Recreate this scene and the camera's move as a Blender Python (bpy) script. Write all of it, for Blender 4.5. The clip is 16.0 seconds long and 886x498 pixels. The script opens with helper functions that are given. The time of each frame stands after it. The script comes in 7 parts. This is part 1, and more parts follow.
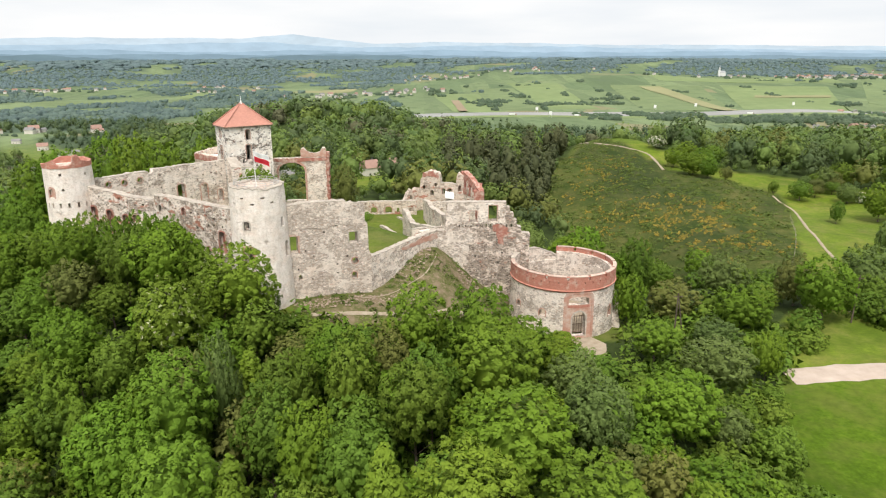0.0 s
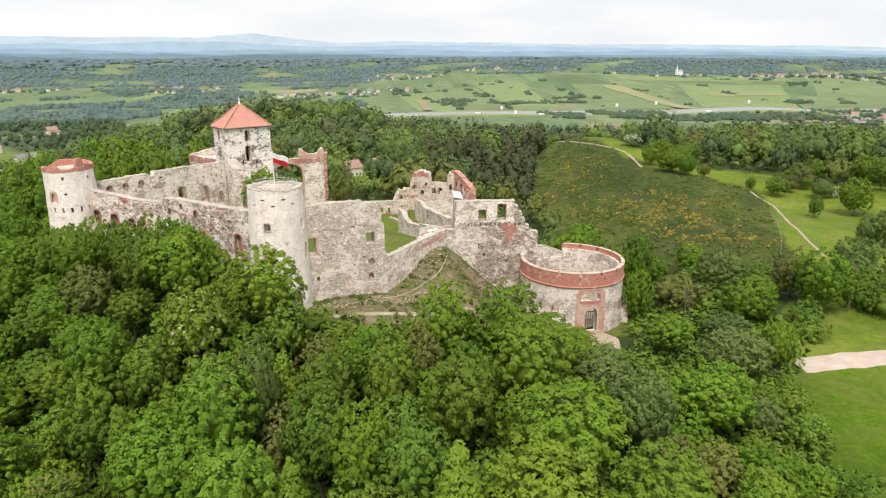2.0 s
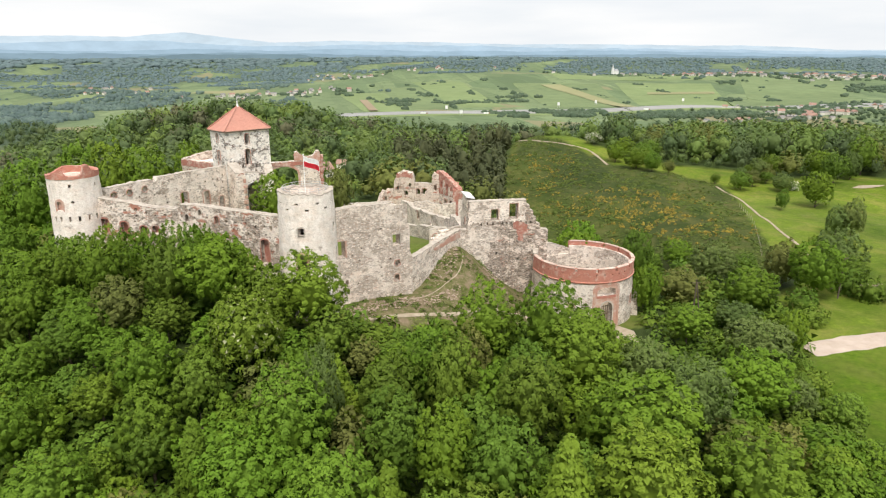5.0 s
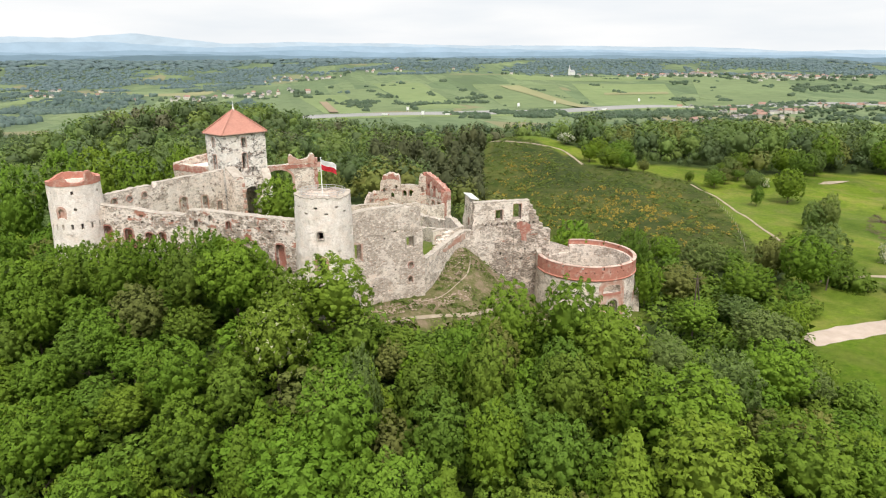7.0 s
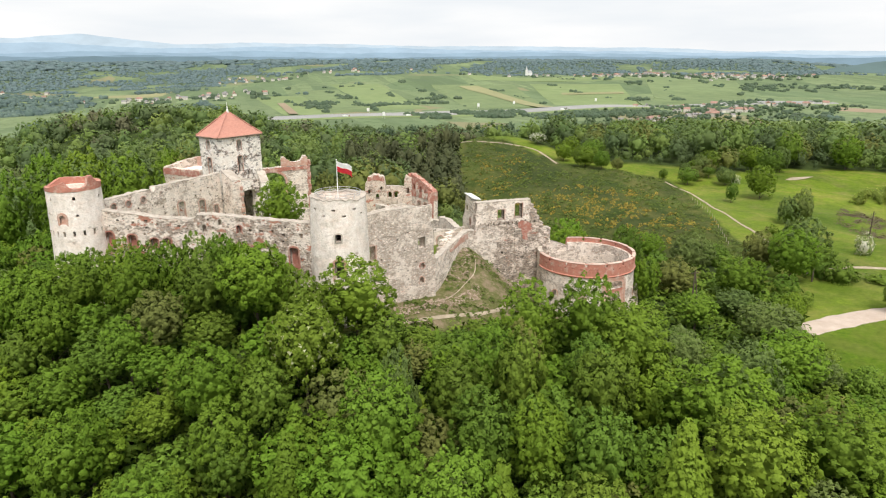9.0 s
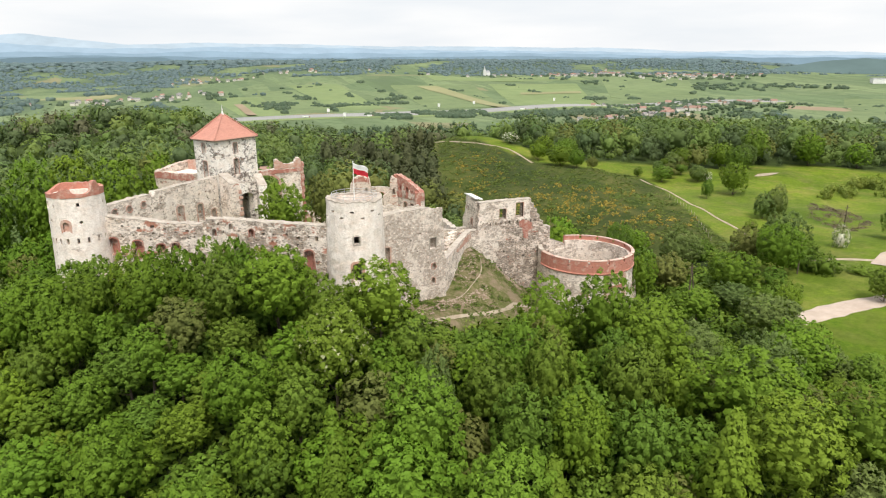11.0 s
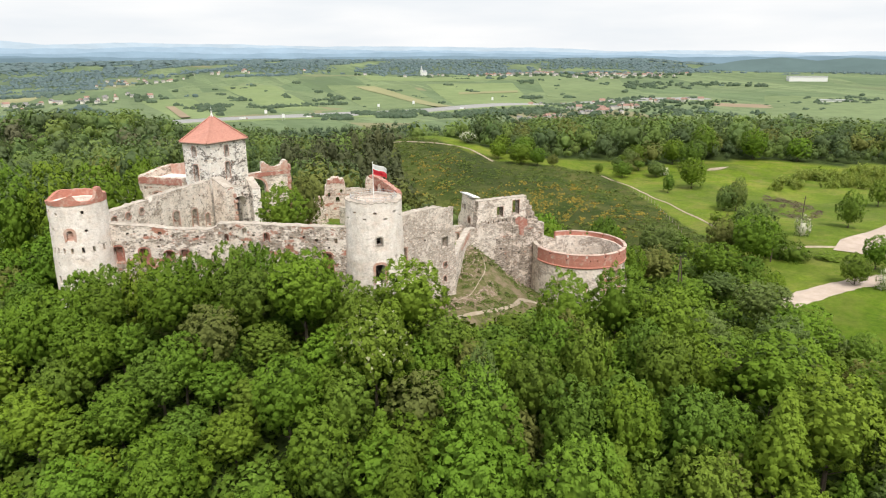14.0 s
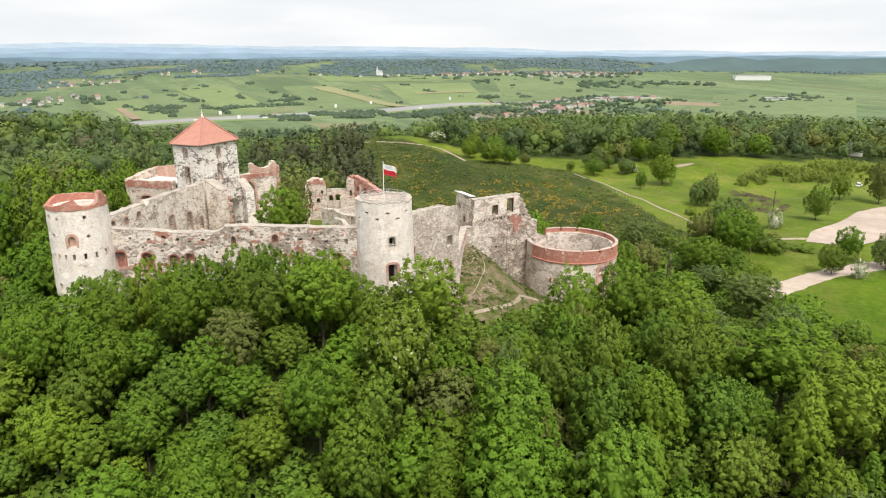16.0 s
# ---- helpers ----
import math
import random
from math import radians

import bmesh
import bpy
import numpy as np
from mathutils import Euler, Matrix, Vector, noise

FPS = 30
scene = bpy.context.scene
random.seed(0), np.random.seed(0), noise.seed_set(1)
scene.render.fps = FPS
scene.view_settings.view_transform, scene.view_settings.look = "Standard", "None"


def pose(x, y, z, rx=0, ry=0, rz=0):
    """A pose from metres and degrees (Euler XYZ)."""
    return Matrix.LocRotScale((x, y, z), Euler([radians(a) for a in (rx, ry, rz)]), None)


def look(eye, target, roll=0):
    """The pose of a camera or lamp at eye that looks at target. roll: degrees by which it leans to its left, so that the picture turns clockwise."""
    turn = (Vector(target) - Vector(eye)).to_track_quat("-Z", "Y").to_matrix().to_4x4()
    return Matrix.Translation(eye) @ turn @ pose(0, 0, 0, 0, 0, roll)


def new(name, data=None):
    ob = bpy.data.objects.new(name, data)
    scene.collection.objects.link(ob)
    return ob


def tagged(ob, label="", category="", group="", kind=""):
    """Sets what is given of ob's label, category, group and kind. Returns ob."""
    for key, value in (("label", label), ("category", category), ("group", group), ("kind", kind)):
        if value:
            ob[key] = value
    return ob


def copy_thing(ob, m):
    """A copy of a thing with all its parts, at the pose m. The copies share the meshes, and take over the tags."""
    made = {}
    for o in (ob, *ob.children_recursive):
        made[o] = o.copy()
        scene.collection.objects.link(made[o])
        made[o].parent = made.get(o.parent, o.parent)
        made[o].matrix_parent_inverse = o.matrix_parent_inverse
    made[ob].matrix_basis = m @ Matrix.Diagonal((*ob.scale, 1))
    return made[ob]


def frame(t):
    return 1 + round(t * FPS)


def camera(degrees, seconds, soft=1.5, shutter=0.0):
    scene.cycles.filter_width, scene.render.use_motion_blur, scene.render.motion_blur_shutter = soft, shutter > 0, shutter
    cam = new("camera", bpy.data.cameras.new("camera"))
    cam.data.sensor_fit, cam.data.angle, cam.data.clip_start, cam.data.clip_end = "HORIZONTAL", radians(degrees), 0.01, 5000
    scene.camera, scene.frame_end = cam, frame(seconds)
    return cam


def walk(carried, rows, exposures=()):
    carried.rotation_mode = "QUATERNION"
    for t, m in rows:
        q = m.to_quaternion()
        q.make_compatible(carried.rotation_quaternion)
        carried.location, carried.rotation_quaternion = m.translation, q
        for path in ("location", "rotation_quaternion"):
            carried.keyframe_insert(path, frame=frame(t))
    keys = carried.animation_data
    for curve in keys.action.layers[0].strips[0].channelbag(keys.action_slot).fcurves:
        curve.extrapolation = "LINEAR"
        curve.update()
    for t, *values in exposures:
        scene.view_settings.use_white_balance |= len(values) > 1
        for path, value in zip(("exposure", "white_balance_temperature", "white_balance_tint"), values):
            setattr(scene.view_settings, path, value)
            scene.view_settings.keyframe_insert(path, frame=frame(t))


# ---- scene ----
cam = camera(68.8, 16.0, soft=1.15)
METRES, EYE, TILT, LEAN, TURN = 68.0, 48.0, -16.8, 0.0, 0.0
ROWS = [
    (0.0, 0.0, 0.0, 0.0, 0.0, 0.0, -0.0),
    (0.5, -0.0311, -0.0021, -0.0001, -0.73, -0.02, 0.23),
    (1.0, -0.0629, -0.0035, -0.0, -1.46, -0.04, 0.45),
    (1.5, -0.0953, -0.0046, 0.0004, -2.29, -0.06, 0.69),
    (2.0, -0.128, -0.0051, 0.0008, -3.2, -0.08, 0.96),
    (2.5, -0.1612, -0.0055, 0.0013, -4.09, -0.11, 1.22),
    (3.0, -0.1947, -0.0053, 0.0021, -4.88, -0.13, 1.45),
    (3.5, -0.2284, -0.0048, 0.0033, -5.7, -0.15, 1.7),
    (4.0, -0.2619, -0.0035, 0.0048, -6.53, -0.19, 1.95),
    (6.5, -0.4253, 0.0103, 0.014, -10.94, -0.33, 3.28),
    (7.0, -0.4564, 0.0151, 0.0158, -11.81, -0.35, 3.56),
    (7.5, -0.4872, 0.0201, 0.0177, -12.7, -0.4, 3.84),
    (8.0, -0.518, 0.0253, 0.0196, -13.59, -0.45, 4.11),
    (8.5, -0.5488, 0.0311, 0.0215, -14.51, -0.49, 4.39),
    (9.0, -0.5792, 0.0374, 0.0238, -15.4, -0.55, 4.65),
    (11.5, -0.7285, 0.0758, 0.0386, -19.87, -0.94, 5.99),
    (12.0, -0.7564, 0.0842, 0.0417, -20.76, -1.02, 6.25),
    (12.5, -0.785, 0.0933, 0.0449, -21.67, -1.12, 6.51),
    (13.0, -0.8127, 0.1021, 0.0475, -22.52, -1.23, 6.76),
    (13.5, -0.8399, 0.1113, 0.0502, -23.44, -1.35, 7.03),
    (14.0, -0.8671, 0.1206, 0.0528, -24.42, -1.48, 7.32),
    (14.5, -0.8944, 0.1303, 0.0557, -25.39, -1.6, 7.59),
    (15.0, -0.9213, 0.1408, 0.0591, -26.36, -1.73, 7.87),
    (15.5, -0.9479, 0.1517, 0.0624, -27.33, -1.87, 8.12),
    (16.0, -0.9739, 0.1632, 0.0659, -28.24, -2.01, 8.37),
]
walk(cam, [(t, pose(0, 0, EYE, TILT, LEAN, TURN) @ pose(METRES * x, METRES * y, METRES * z, 90 + pitch, roll, yaw)) for t, x, y, z, yaw, pitch, roll in ROWS])

# ---- light: a bright overcast sky and a weak, wide sun behind the camera's left ----
SUN_UP, SUN_ROUND = radians(58), radians(185)
world = bpy.data.worlds.new("sky")
scene.world = world
world.use_nodes = True
wn, wl = world.node_tree.nodes, world.node_tree.links
wn.clear()
w_out = wn.new("ShaderNodeOutputWorld")
w_bg = wn.new("ShaderNodeBackground")
w_sky = wn.new("ShaderNodeTexSky")
w_sky.sky_type, w_sky.sun_disc = "NISHITA", False
w_sky.sun_elevation, w_sky.sun_rotation = SUN_UP, SUN_ROUND
w_sky.dust_density, w_sky.air_density = 3.0, 1.0
w_map = wn.new("ShaderNodeMapping")
w_map.inputs["Scale"].default_value = (2.2, 2.2, 14.0)
w_tc = wn.new("ShaderNodeTexCoord")
w_noise = wn.new("ShaderNodeTexNoise")
w_noise.inputs["Scale"].default_value, w_noise.inputs["Detail"].default_value = 1.3, 5.0
w_ramp = wn.new("ShaderNodeValToRGB")
w_ramp.color_ramp.elements[0].position, w_ramp.color_ramp.elements[1].position = 0.34, 0.62
w_ramp.color_ramp.elements[0].color = (9.3, 9.7, 10.1, 1)
w_ramp.color_ramp.elements[1].color = (10.9, 10.9, 10.9, 1)
w_mix = wn.new("ShaderNodeMixRGB")
w_mix.inputs["Fac"].default_value = 0.96
wl.new(w_tc.outputs["Generated"], w_map.inputs["Vector"])
wl.new(w_map.outputs["Vector"], w_noise.inputs["Vector"])
wl.new(w_noise.outputs["Fac"], w_ramp.inputs["Fac"])
wl.new(w_sky.outputs["Color"], w_mix.inputs["Color1"])
wl.new(w_ramp.outputs["Color"], w_mix.inputs["Color2"])
wl.new(w_mix.outputs["Color"], w_bg.inputs["Color"])
w_bg.inputs["Strength"].default_value = 0.075
wl.new(w_bg.outputs["Background"], w_out.inputs["Surface"])

sun_data = bpy.data.lights.new("sun", "SUN")
sun_data.energy, sun_data.angle, sun_data.color = 3.0, radians(24), (1.0, 0.94, 0.86)
sun = new("sun", sun_data)
sun.matrix_world = look((0, 0, 300), (0 + 300 * math.cos(SUN_UP) * 0.09, 300 * math.cos(SUN_UP) * 0.996, 300 - 300 * math.sin(SUN_UP)))
scene.view_settings.exposure = 0.35


# ---- materials ----
def mat_nodes(name):
    m = bpy.data.materials.new(name)
    m.use_nodes = True
    nt = m.node_tree
    return m, nt.nodes, nt.links, nt.nodes["Principled BSDF"]


def n_noise(nodes, links, vec, scale, detail=4.0, rough=0.55):
    n = nodes.new("ShaderNodeTexNoise")
    n.inputs["Scale"].default_value, n.inputs["Detail"].default_value, n.inputs["Roughness"].default_value = scale, detail, rough
    if vec is not None:
        links.new(vec, n.inputs["Vector"])
    return n.outputs["Fac"]


def n_ramp(nodes, links, fac, lo, hi, c0=(0, 0, 0, 1), c1=(1, 1, 1, 1)):
    r = nodes.new("ShaderNodeValToRGB")
    e = r.color_ramp.elements
    e[0].position, e[1].position = lo, hi
    e[0].color, e[1].color = (*c0[:3], 1), (*c1[:3], 1)
    links.new(fac, r.inputs["Fac"])
    return r.outputs["Color"]


def n_mix(nodes, links, fac, a, b, kind="MIX"):
    m = nodes.new("ShaderNodeMixRGB")
    m.blend_type = kind
    for sock, v in ((m.inputs["Fac"], fac), (m.inputs["Color1"], a), (m.inputs["Color2"], b)):
        if isinstance(v, (int, float)):
            sock.default_value = v
        elif isinstance(v, tuple):
            sock.default_value = (*v[:3], 1)
        else:
            links.new(v, sock)
    return m.outputs["Color"]


def n_math(nodes, links, op, a, b):
    m = nodes.new("ShaderNodeMath")
    m.operation = op
    for sock, v in ((m.inputs[0], a), (m.inputs[1], b)):
        if isinstance(v, (int, float)):
            sock.default_value = v
        else:
            links.new(v, sock)
    return m.outputs[0]


def n_place(nodes, links, scale=(1, 1, 1), shift=(0, 0, 0)):
    g = nodes.new("ShaderNodeNewGeometry")
    mp = nodes.new("ShaderNodeMapping")
    mp.inputs["Scale"].default_value, mp.inputs["Location"].default_value = scale, shift
    links.new(g.outputs["Position"], mp.inputs["Vector"])
    return mp.outputs["Vector"]


def n_bump(nodes, links, height, bsdf, strength=0.4, dist=0.1):
    b = nodes.new("ShaderNodeBump")
    b.inputs["Strength"].default_value, b.inputs["Distance"].default_value = strength, dist
    links.new(height, b.inputs["Height"])
    links.new(b.outputs["Normal"], bsdf.inputs["Normal"])


def masonry(name, stone, stone_dark, plaster, cover=0.5, brick=0.0, holes=0.5, seed=0.0, size=2.4, relief=0.8, speck=0.6):
    """Limestone rubble with worn lime plaster over part of it and, where told, bare brick patches."""
    m, nodes, links, bsdf = mat_nodes(name)
    vec = n_place(nodes, links, (1.15, 1.15, 2.1), (seed, seed * 1.7, seed * 0.3))
    even = n_place(nodes, links, (1, 1, 1.5), (seed, seed * 1.7, seed * 0.3))
    vor = nodes.new("ShaderNodeTexVoronoi")
    vor.inputs["Scale"].default_value = size
    links.new(vec, vor.inputs["Vector"])
    edge = nodes.new("ShaderNodeTexVoronoi")
    edge.feature = "DISTANCE_TO_EDGE"
    edge.inputs["Scale"].default_value = size
    links.new(vec, edge.inputs["Vector"])
    sep = nodes.new("ShaderNodeSeparateColor")
    links.new(vor.outputs["Color"], sep.inputs["Color"])
    stones = n_mix(nodes, links, sep.outputs[0], stone_dark, stone)
    warm = n_ramp(nodes, links, sep.outputs[1], 0.75, 0.95)
    stones = n_mix(nodes, links, n_mix(nodes, links, 0.4, (0, 0, 0), warm), stones, (0.42, 0.25, 0.17))
    joint = n_ramp(nodes, links, edge.outputs["Distance"], 0.02, 0.09, (1, 1, 1), (0, 0, 0))
    stones = n_mix(nodes, links, joint, stones, tuple(0.5 * c for c in plaster))
    big = n_noise(nodes, links, even, 0.28, 5.0, 0.6)
    mid = n_noise(nodes, links, even, 1.1, 5.0, 0.65)
    both = n_math(nodes, links, "ADD", n_math(nodes, links, "MULTIPLY", big, 0.55), n_math(nodes, links, "MULTIPLY", mid, 0.45))
    lo = 0.62 - 0.3 * cover
    mask = n_ramp(nodes, links, both, lo - 0.015, lo + 0.025)
    fine = n_noise(nodes, links, even, 6.0, 6.0, 0.7)
    tone = n_mix(nodes, links, n_ramp(nodes, links, fine, 0.3, 0.75), tuple(0.8 * c for c in plaster), plaster)
    tone = n_mix(nodes, links, n_ramp(nodes, links, n_noise(nodes, links, even, 0.6, 4.0), 0.45, 0.75), tone, (plaster[0] * 0.86, plaster[1] * 0.8, plaster[2] * 0.76))
    col = n_mix(nodes, links, mask, stones, tone)
    bare = n_math(nodes, links, "MULTIPLY", n_ramp(nodes, links, sep.outputs[2], 0.84, 0.87), n_ramp(nodes, links, mid, 0.4, 0.55))
    col = n_mix(nodes, links, n_math(nodes, links, "MULTIPLY", bare, speck), col, tuple(0.62 * c for c in stone_dark))
    pale = n_ramp(nodes, links, sep.outputs[0], 0.9, 0.93)
    col = n_mix(nodes, links, n_math(nodes, links, "MULTIPLY", pale, 0.7 * speck), col, tuple(min(0.9, 1.08 * c) for c in plaster))
    if brick > 0:
        bn = n_noise(nodes, links, n_place(nodes, links, (0.6, 0.6, 1.3), (seed * 2 + 9, 3, 1)), 0.55, 6.0, 0.7)
        bm_ = n_ramp(nodes, links, bn, 0.70 - 0.22 * brick, 0.74 - 0.22 * brick)
        bcol = n_mix(nodes, links, sep.outputs[2], (0.46, 0.2, 0.14), (0.34, 0.15, 0.1))
        bcol = n_mix(nodes, links, n_ramp(nodes, links, fine, 0.45, 0.8), bcol, (0.5, 0.36, 0.29))
        col = n_mix(nodes, links, bm_, col, bcol)
    # These hollows have no depth: their inner shade is painted as dark spots.
    if holes > 0:
        pits = n_ramp(nodes, links, n_noise(nodes, links, even, 1.6, 3.0, 0.5), 0.79 - 0.11 * holes, 0.83 - 0.11 * holes)
        col = n_mix(nodes, links, n_mix(nodes, links, holes, (0, 0, 0), pits), col, (0.1, 0.085, 0.075))
    streak = n_noise(nodes, links, n_place(nodes, links, (0.9, 0.9, 0.3), (seed, 2, 5)), 1.0, 5.0, 0.65)
    col = n_mix(nodes, links, 1.0, col, n_ramp(nodes, links, streak, 0.34, 0.58, (0.9, 0.885, 0.87), (1.06, 1.06, 1.06)), "MULTIPLY")
    blot = n_noise(nodes, links, even, 2.6, 4.0, 0.7)
    col = n_mix(nodes, links, 1.0, col, n_ramp(nodes, links, blot, 0.34, 0.62, (0.9, 0.885, 0.875), (1.07, 1.07, 1.075)), "MULTIPLY")
    grit = n_noise(nodes, links, even, 9.0, 3.0, 0.6)
    col = n_mix(nodes, links, 1.0, col, n_ramp(nodes, links, grit, 0.3, 0.7, (0.84, 0.82, 0.8), (1.16, 1.16, 1.16)), "MULTIPLY")
    links.new(col, bsdf.inputs["Base Color"])
    bsdf.inputs["Roughness"].default_value = 0.92
    bsdf.inputs["Specular IOR Level"].default_value = 0.2
    h = n_math(nodes, links, "ADD", n_math(nodes, links, "MULTIPLY", edge.outputs["Distance"], 0.6), n_math(nodes, links, "MULTIPLY", fine, 0.5))
    n_bump(nodes, links, h, bsdf, relief, 0.12)
    return m


def plain(name, c0, c1, scale=3.0, rough=0.85, bump=0.3, metal=0.0, stretch=(1, 1, 1)):
    m, nodes, links, bsdf = mat_nodes(name)
    vec = n_place(nodes, links, stretch)
    a = n_noise(nodes, links, vec, scale, 6.0, 0.65)
    b = n_noise(nodes, links, vec, scale * 0.12, 3.0)
    col = n_mix(nodes, links, n_ramp(nodes, links, a, 0.3, 0.7), c0, c1)
    col = n_mix(nodes, links, n_mix(nodes, links, 0.3, (0, 0, 0), n_ramp(nodes, links, b, 0.4, 0.65)), col, tuple(0.6 * c for c in c0))
    links.new(col, bsdf.inputs["Base Color"])
    bsdf.inputs["Roughness"].default_value, bsdf.inputs["Metallic"].default_value = rough, metal
    bsdf.inputs["Specular IOR Level"].default_value = 0.1 if rough > 0.8 else 0.5
    if bump:
        n_bump(nodes, links, a, bsdf, bump, 0.05)
    return m


def brickwork(name, c0=(0.50, 0.19, 0.13), c1=(0.38, 0.14, 0.1), worn=0.35):
    m, nodes, links, bsdf = mat_nodes(name)
    vec = n_place(nodes, links, (1, 1, 1))
    flat = n_place(nodes, links, (4.0, 4.0, 13.0))
    vor = nodes.new("ShaderNodeTexVoronoi")
    vor.inputs["Scale"].default_value = 1.0
    links.new(flat, vor.inputs["Vector"])
    sep = nodes.new("ShaderNodeSeparateColor")
    links.new(vor.outputs["Color"], sep.inputs["Color"])
    col = n_mix(nodes, links, sep.outputs[0], c0, c1)
    col = n_mix(nodes, links, n_ramp(nodes, links, n_noise(nodes, links, vec, 0.9, 6.0, 0.7), 0.62 - worn * 0.2, 0.8 - worn * 0.2), col, (0.55, 0.42, 0.35))
    col = n_mix(nodes, links, n_ramp(nodes, links, n_noise(nodes, links, vec, 3.5, 4.0), 0.66, 0.76), col, (0.2, 0.1, 0.075))
    links.new(col, bsdf.inputs["Base Color"])
    bsdf.inputs["Roughness"].default_value = 0.9
    n_bump(nodes, links, vor.outputs["Distance"], bsdf, 0.5, 0.04)
    return m


def leafage(name, light, dark, grey=0.0, through_light=0.14, blossom=None, each=0.2):
    """Leaves: a tone of its own for each tree, each spray and each few metres of the wood."""
    m, nodes, links, bsdf = mat_nodes(name)
    info = nodes.new("ShaderNodeObjectInfo")
    geo = nodes.new("ShaderNodeNewGeometry")
    isl = geo.outputs["Random Per Island"]
    patch = n_noise(nodes, links, n_place(nodes, links), 0.13, 2.0)
    own = nodes.new("ShaderNodeAttribute")
    own.attribute_name = "tone"
    tree = n_math(nodes, links, "FRACT", n_math(nodes, links, "ADD", info.outputs["Random"], own.outputs["Fac"]), 0.0)
    t = n_math(nodes, links, "ADD", n_math(nodes, links, "MULTIPLY", tree, 0.75 - each), n_math(nodes, links, "MULTIPLY", isl, each))
    t = n_math(nodes, links, "ADD", t, n_math(nodes, links, "MULTIPLY", n_ramp(nodes, links, patch, 0.3, 0.7), 0.25))
    col = n_mix(nodes, links, t, dark, light)
    hue = nodes.new("ShaderNodeHueSaturation")
    links.new(col, hue.inputs["Color"])
    links.new(n_math(nodes, links, "ADD", n_math(nodes, links, "MULTIPLY", n_math(nodes, links, "FRACT", n_math(nodes, links, "MULTIPLY", tree, 7.31), 0.0), 0.022), 0.487), hue.inputs["Hue"])
    hue.inputs["Saturation"].default_value = 1.0 - grey
    col = hue.outputs["Color"]
    if blossom:
        col = n_mix(nodes, links, n_ramp(nodes, links, isl, 1 - blossom - 0.01, 1 - blossom + 0.01), col, (0.75, 0.72, 0.62) if blossom > 0.1 else (0.46, 0.47, 0.27))
    links.new(col, bsdf.inputs["Base Color"])
    bsdf.inputs["Roughness"].default_value = 0.65
    bsdf.inputs["Specular IOR Level"].default_value = 0.12
    tr = nodes.new("ShaderNodeBsdfTranslucent")
    links.new(n_mix(nodes, links, 1.0, col, (1.0, 1.0, 0.55), "MULTIPLY"), tr.inputs["Color"])
    mx = nodes.new("ShaderNodeMixShader")
    mx.inputs["Fac"].default_value = through_light
    links.new(bsdf.outputs["BSDF"], mx.inputs[1])
    links.new(tr.outputs["BSDF"], mx.inputs[2])
    links.new(mx.outputs["Shader"], nodes["Material Output"].inputs["Surface"])
    return m


M_TOWER = masonry("lime_plaster_tower", (0.6, 0.53, 0.47), (0.34, 0.285, 0.24), (0.87, 0.81, 0.755), 0.8, 0.0, 0.5, 0.0, 2.8, 0.35, 0.2)
M_GREAT = masonry("patchy_plaster_stone", (0.22, 0.185, 0.155), (0.075, 0.062, 0.054), (0.9, 0.865, 0.815), 0.58, 0.0, 0.6, 5.0, 1.6)
M_CURTAIN = masonry("curtain_rubble", (0.56, 0.48, 0.4), (0.17, 0.135, 0.11), (0.82, 0.75, 0.68), 0.42, 0.6, 1.0, 11.0, 2.2)
M_WALL = masonry("wall_rubble", (0.7, 0.62, 0.545), (0.4, 0.335, 0.285), (0.8, 0.725, 0.655), 0.3, 0.16, 0.6, 17.0, 2.3)
M_UPPER = masonry("palace_wall", (0.66, 0.585, 0.505), (0.3, 0.25, 0.21), (0.84, 0.77, 0.7), 0.5, 0.3, 0.7, 23.0, 2.3)
M_KEEP = masonry("gatehouse_rubble", (0.5, 0.43, 0.365), (0.13, 0.105, 0.085), (0.76, 0.68, 0.61), 0.3, 0.35, 0.7, 31.0, 2.4)
M_BARB = masonry("barbican_stone", (0.64, 0.575, 0.51), (0.32, 0.27, 0.23), (0.8, 0.735, 0.67), 0.45, 0.0, 0.5, 41.0, 2.2)
M_BACK = masonry("ruin_stone", (0.54, 0.46, 0.39), (0.26, 0.2, 0.16), (0.74, 0.66, 0.58), 0.55, 0.6, 0.7, 53.0, 2.4)
M_CAP = plain("pale_capping_stone", (0.36, 0.31, 0.26), (0.62, 0.56, 0.49), 1.2, 0.9, 0.6)
M_COPING = plain("worn_brick_coping", (0.5, 0.33, 0.27), (0.68, 0.56, 0.48), 1.6, 0.9, 0.4)
M_BRICK = brickwork("red_brick", (0.5, 0.215, 0.155), (0.4, 0.165, 0.12), 0.5)
M_BRICKOLD = brickwork("crumbling_brick", (0.44, 0.18, 0.13), (0.3, 0.13, 0.1), 0.75)
M_BRICKPALE = brickwork("worn_pink_brick", (0.52, 0.29, 0.22), (0.44, 0.24, 0.18), 0.9)
M_WOOD = plain("old_timber", (0.12, 0.08, 0.055), (0.2, 0.14, 0.1), 4.0, 0.8, 0.3, 0.0, (1, 1, 0.2))
M_METAL = plain("galvanised_metal", (0.5, 0.5, 0.5), (0.6, 0.6, 0.6), 6.0, 0.5, 0.0, 0.7)
M_WHITE = plain("white_paint", (0.78, 0.78, 0.76), (0.84, 0.84, 0.82), 5.0, 0.6, 0.0)
M_RED = plain("red_cloth", (0.6, 0.03, 0.05), (0.66, 0.04, 0.06), 5.0, 0.8, 0.0)
M_BARK = plain("bark", (0.09, 0.07, 0.05), (0.17, 0.14, 0.11), 5.0, 0.95, 0.6, 0.0, (1, 1, 0.25))
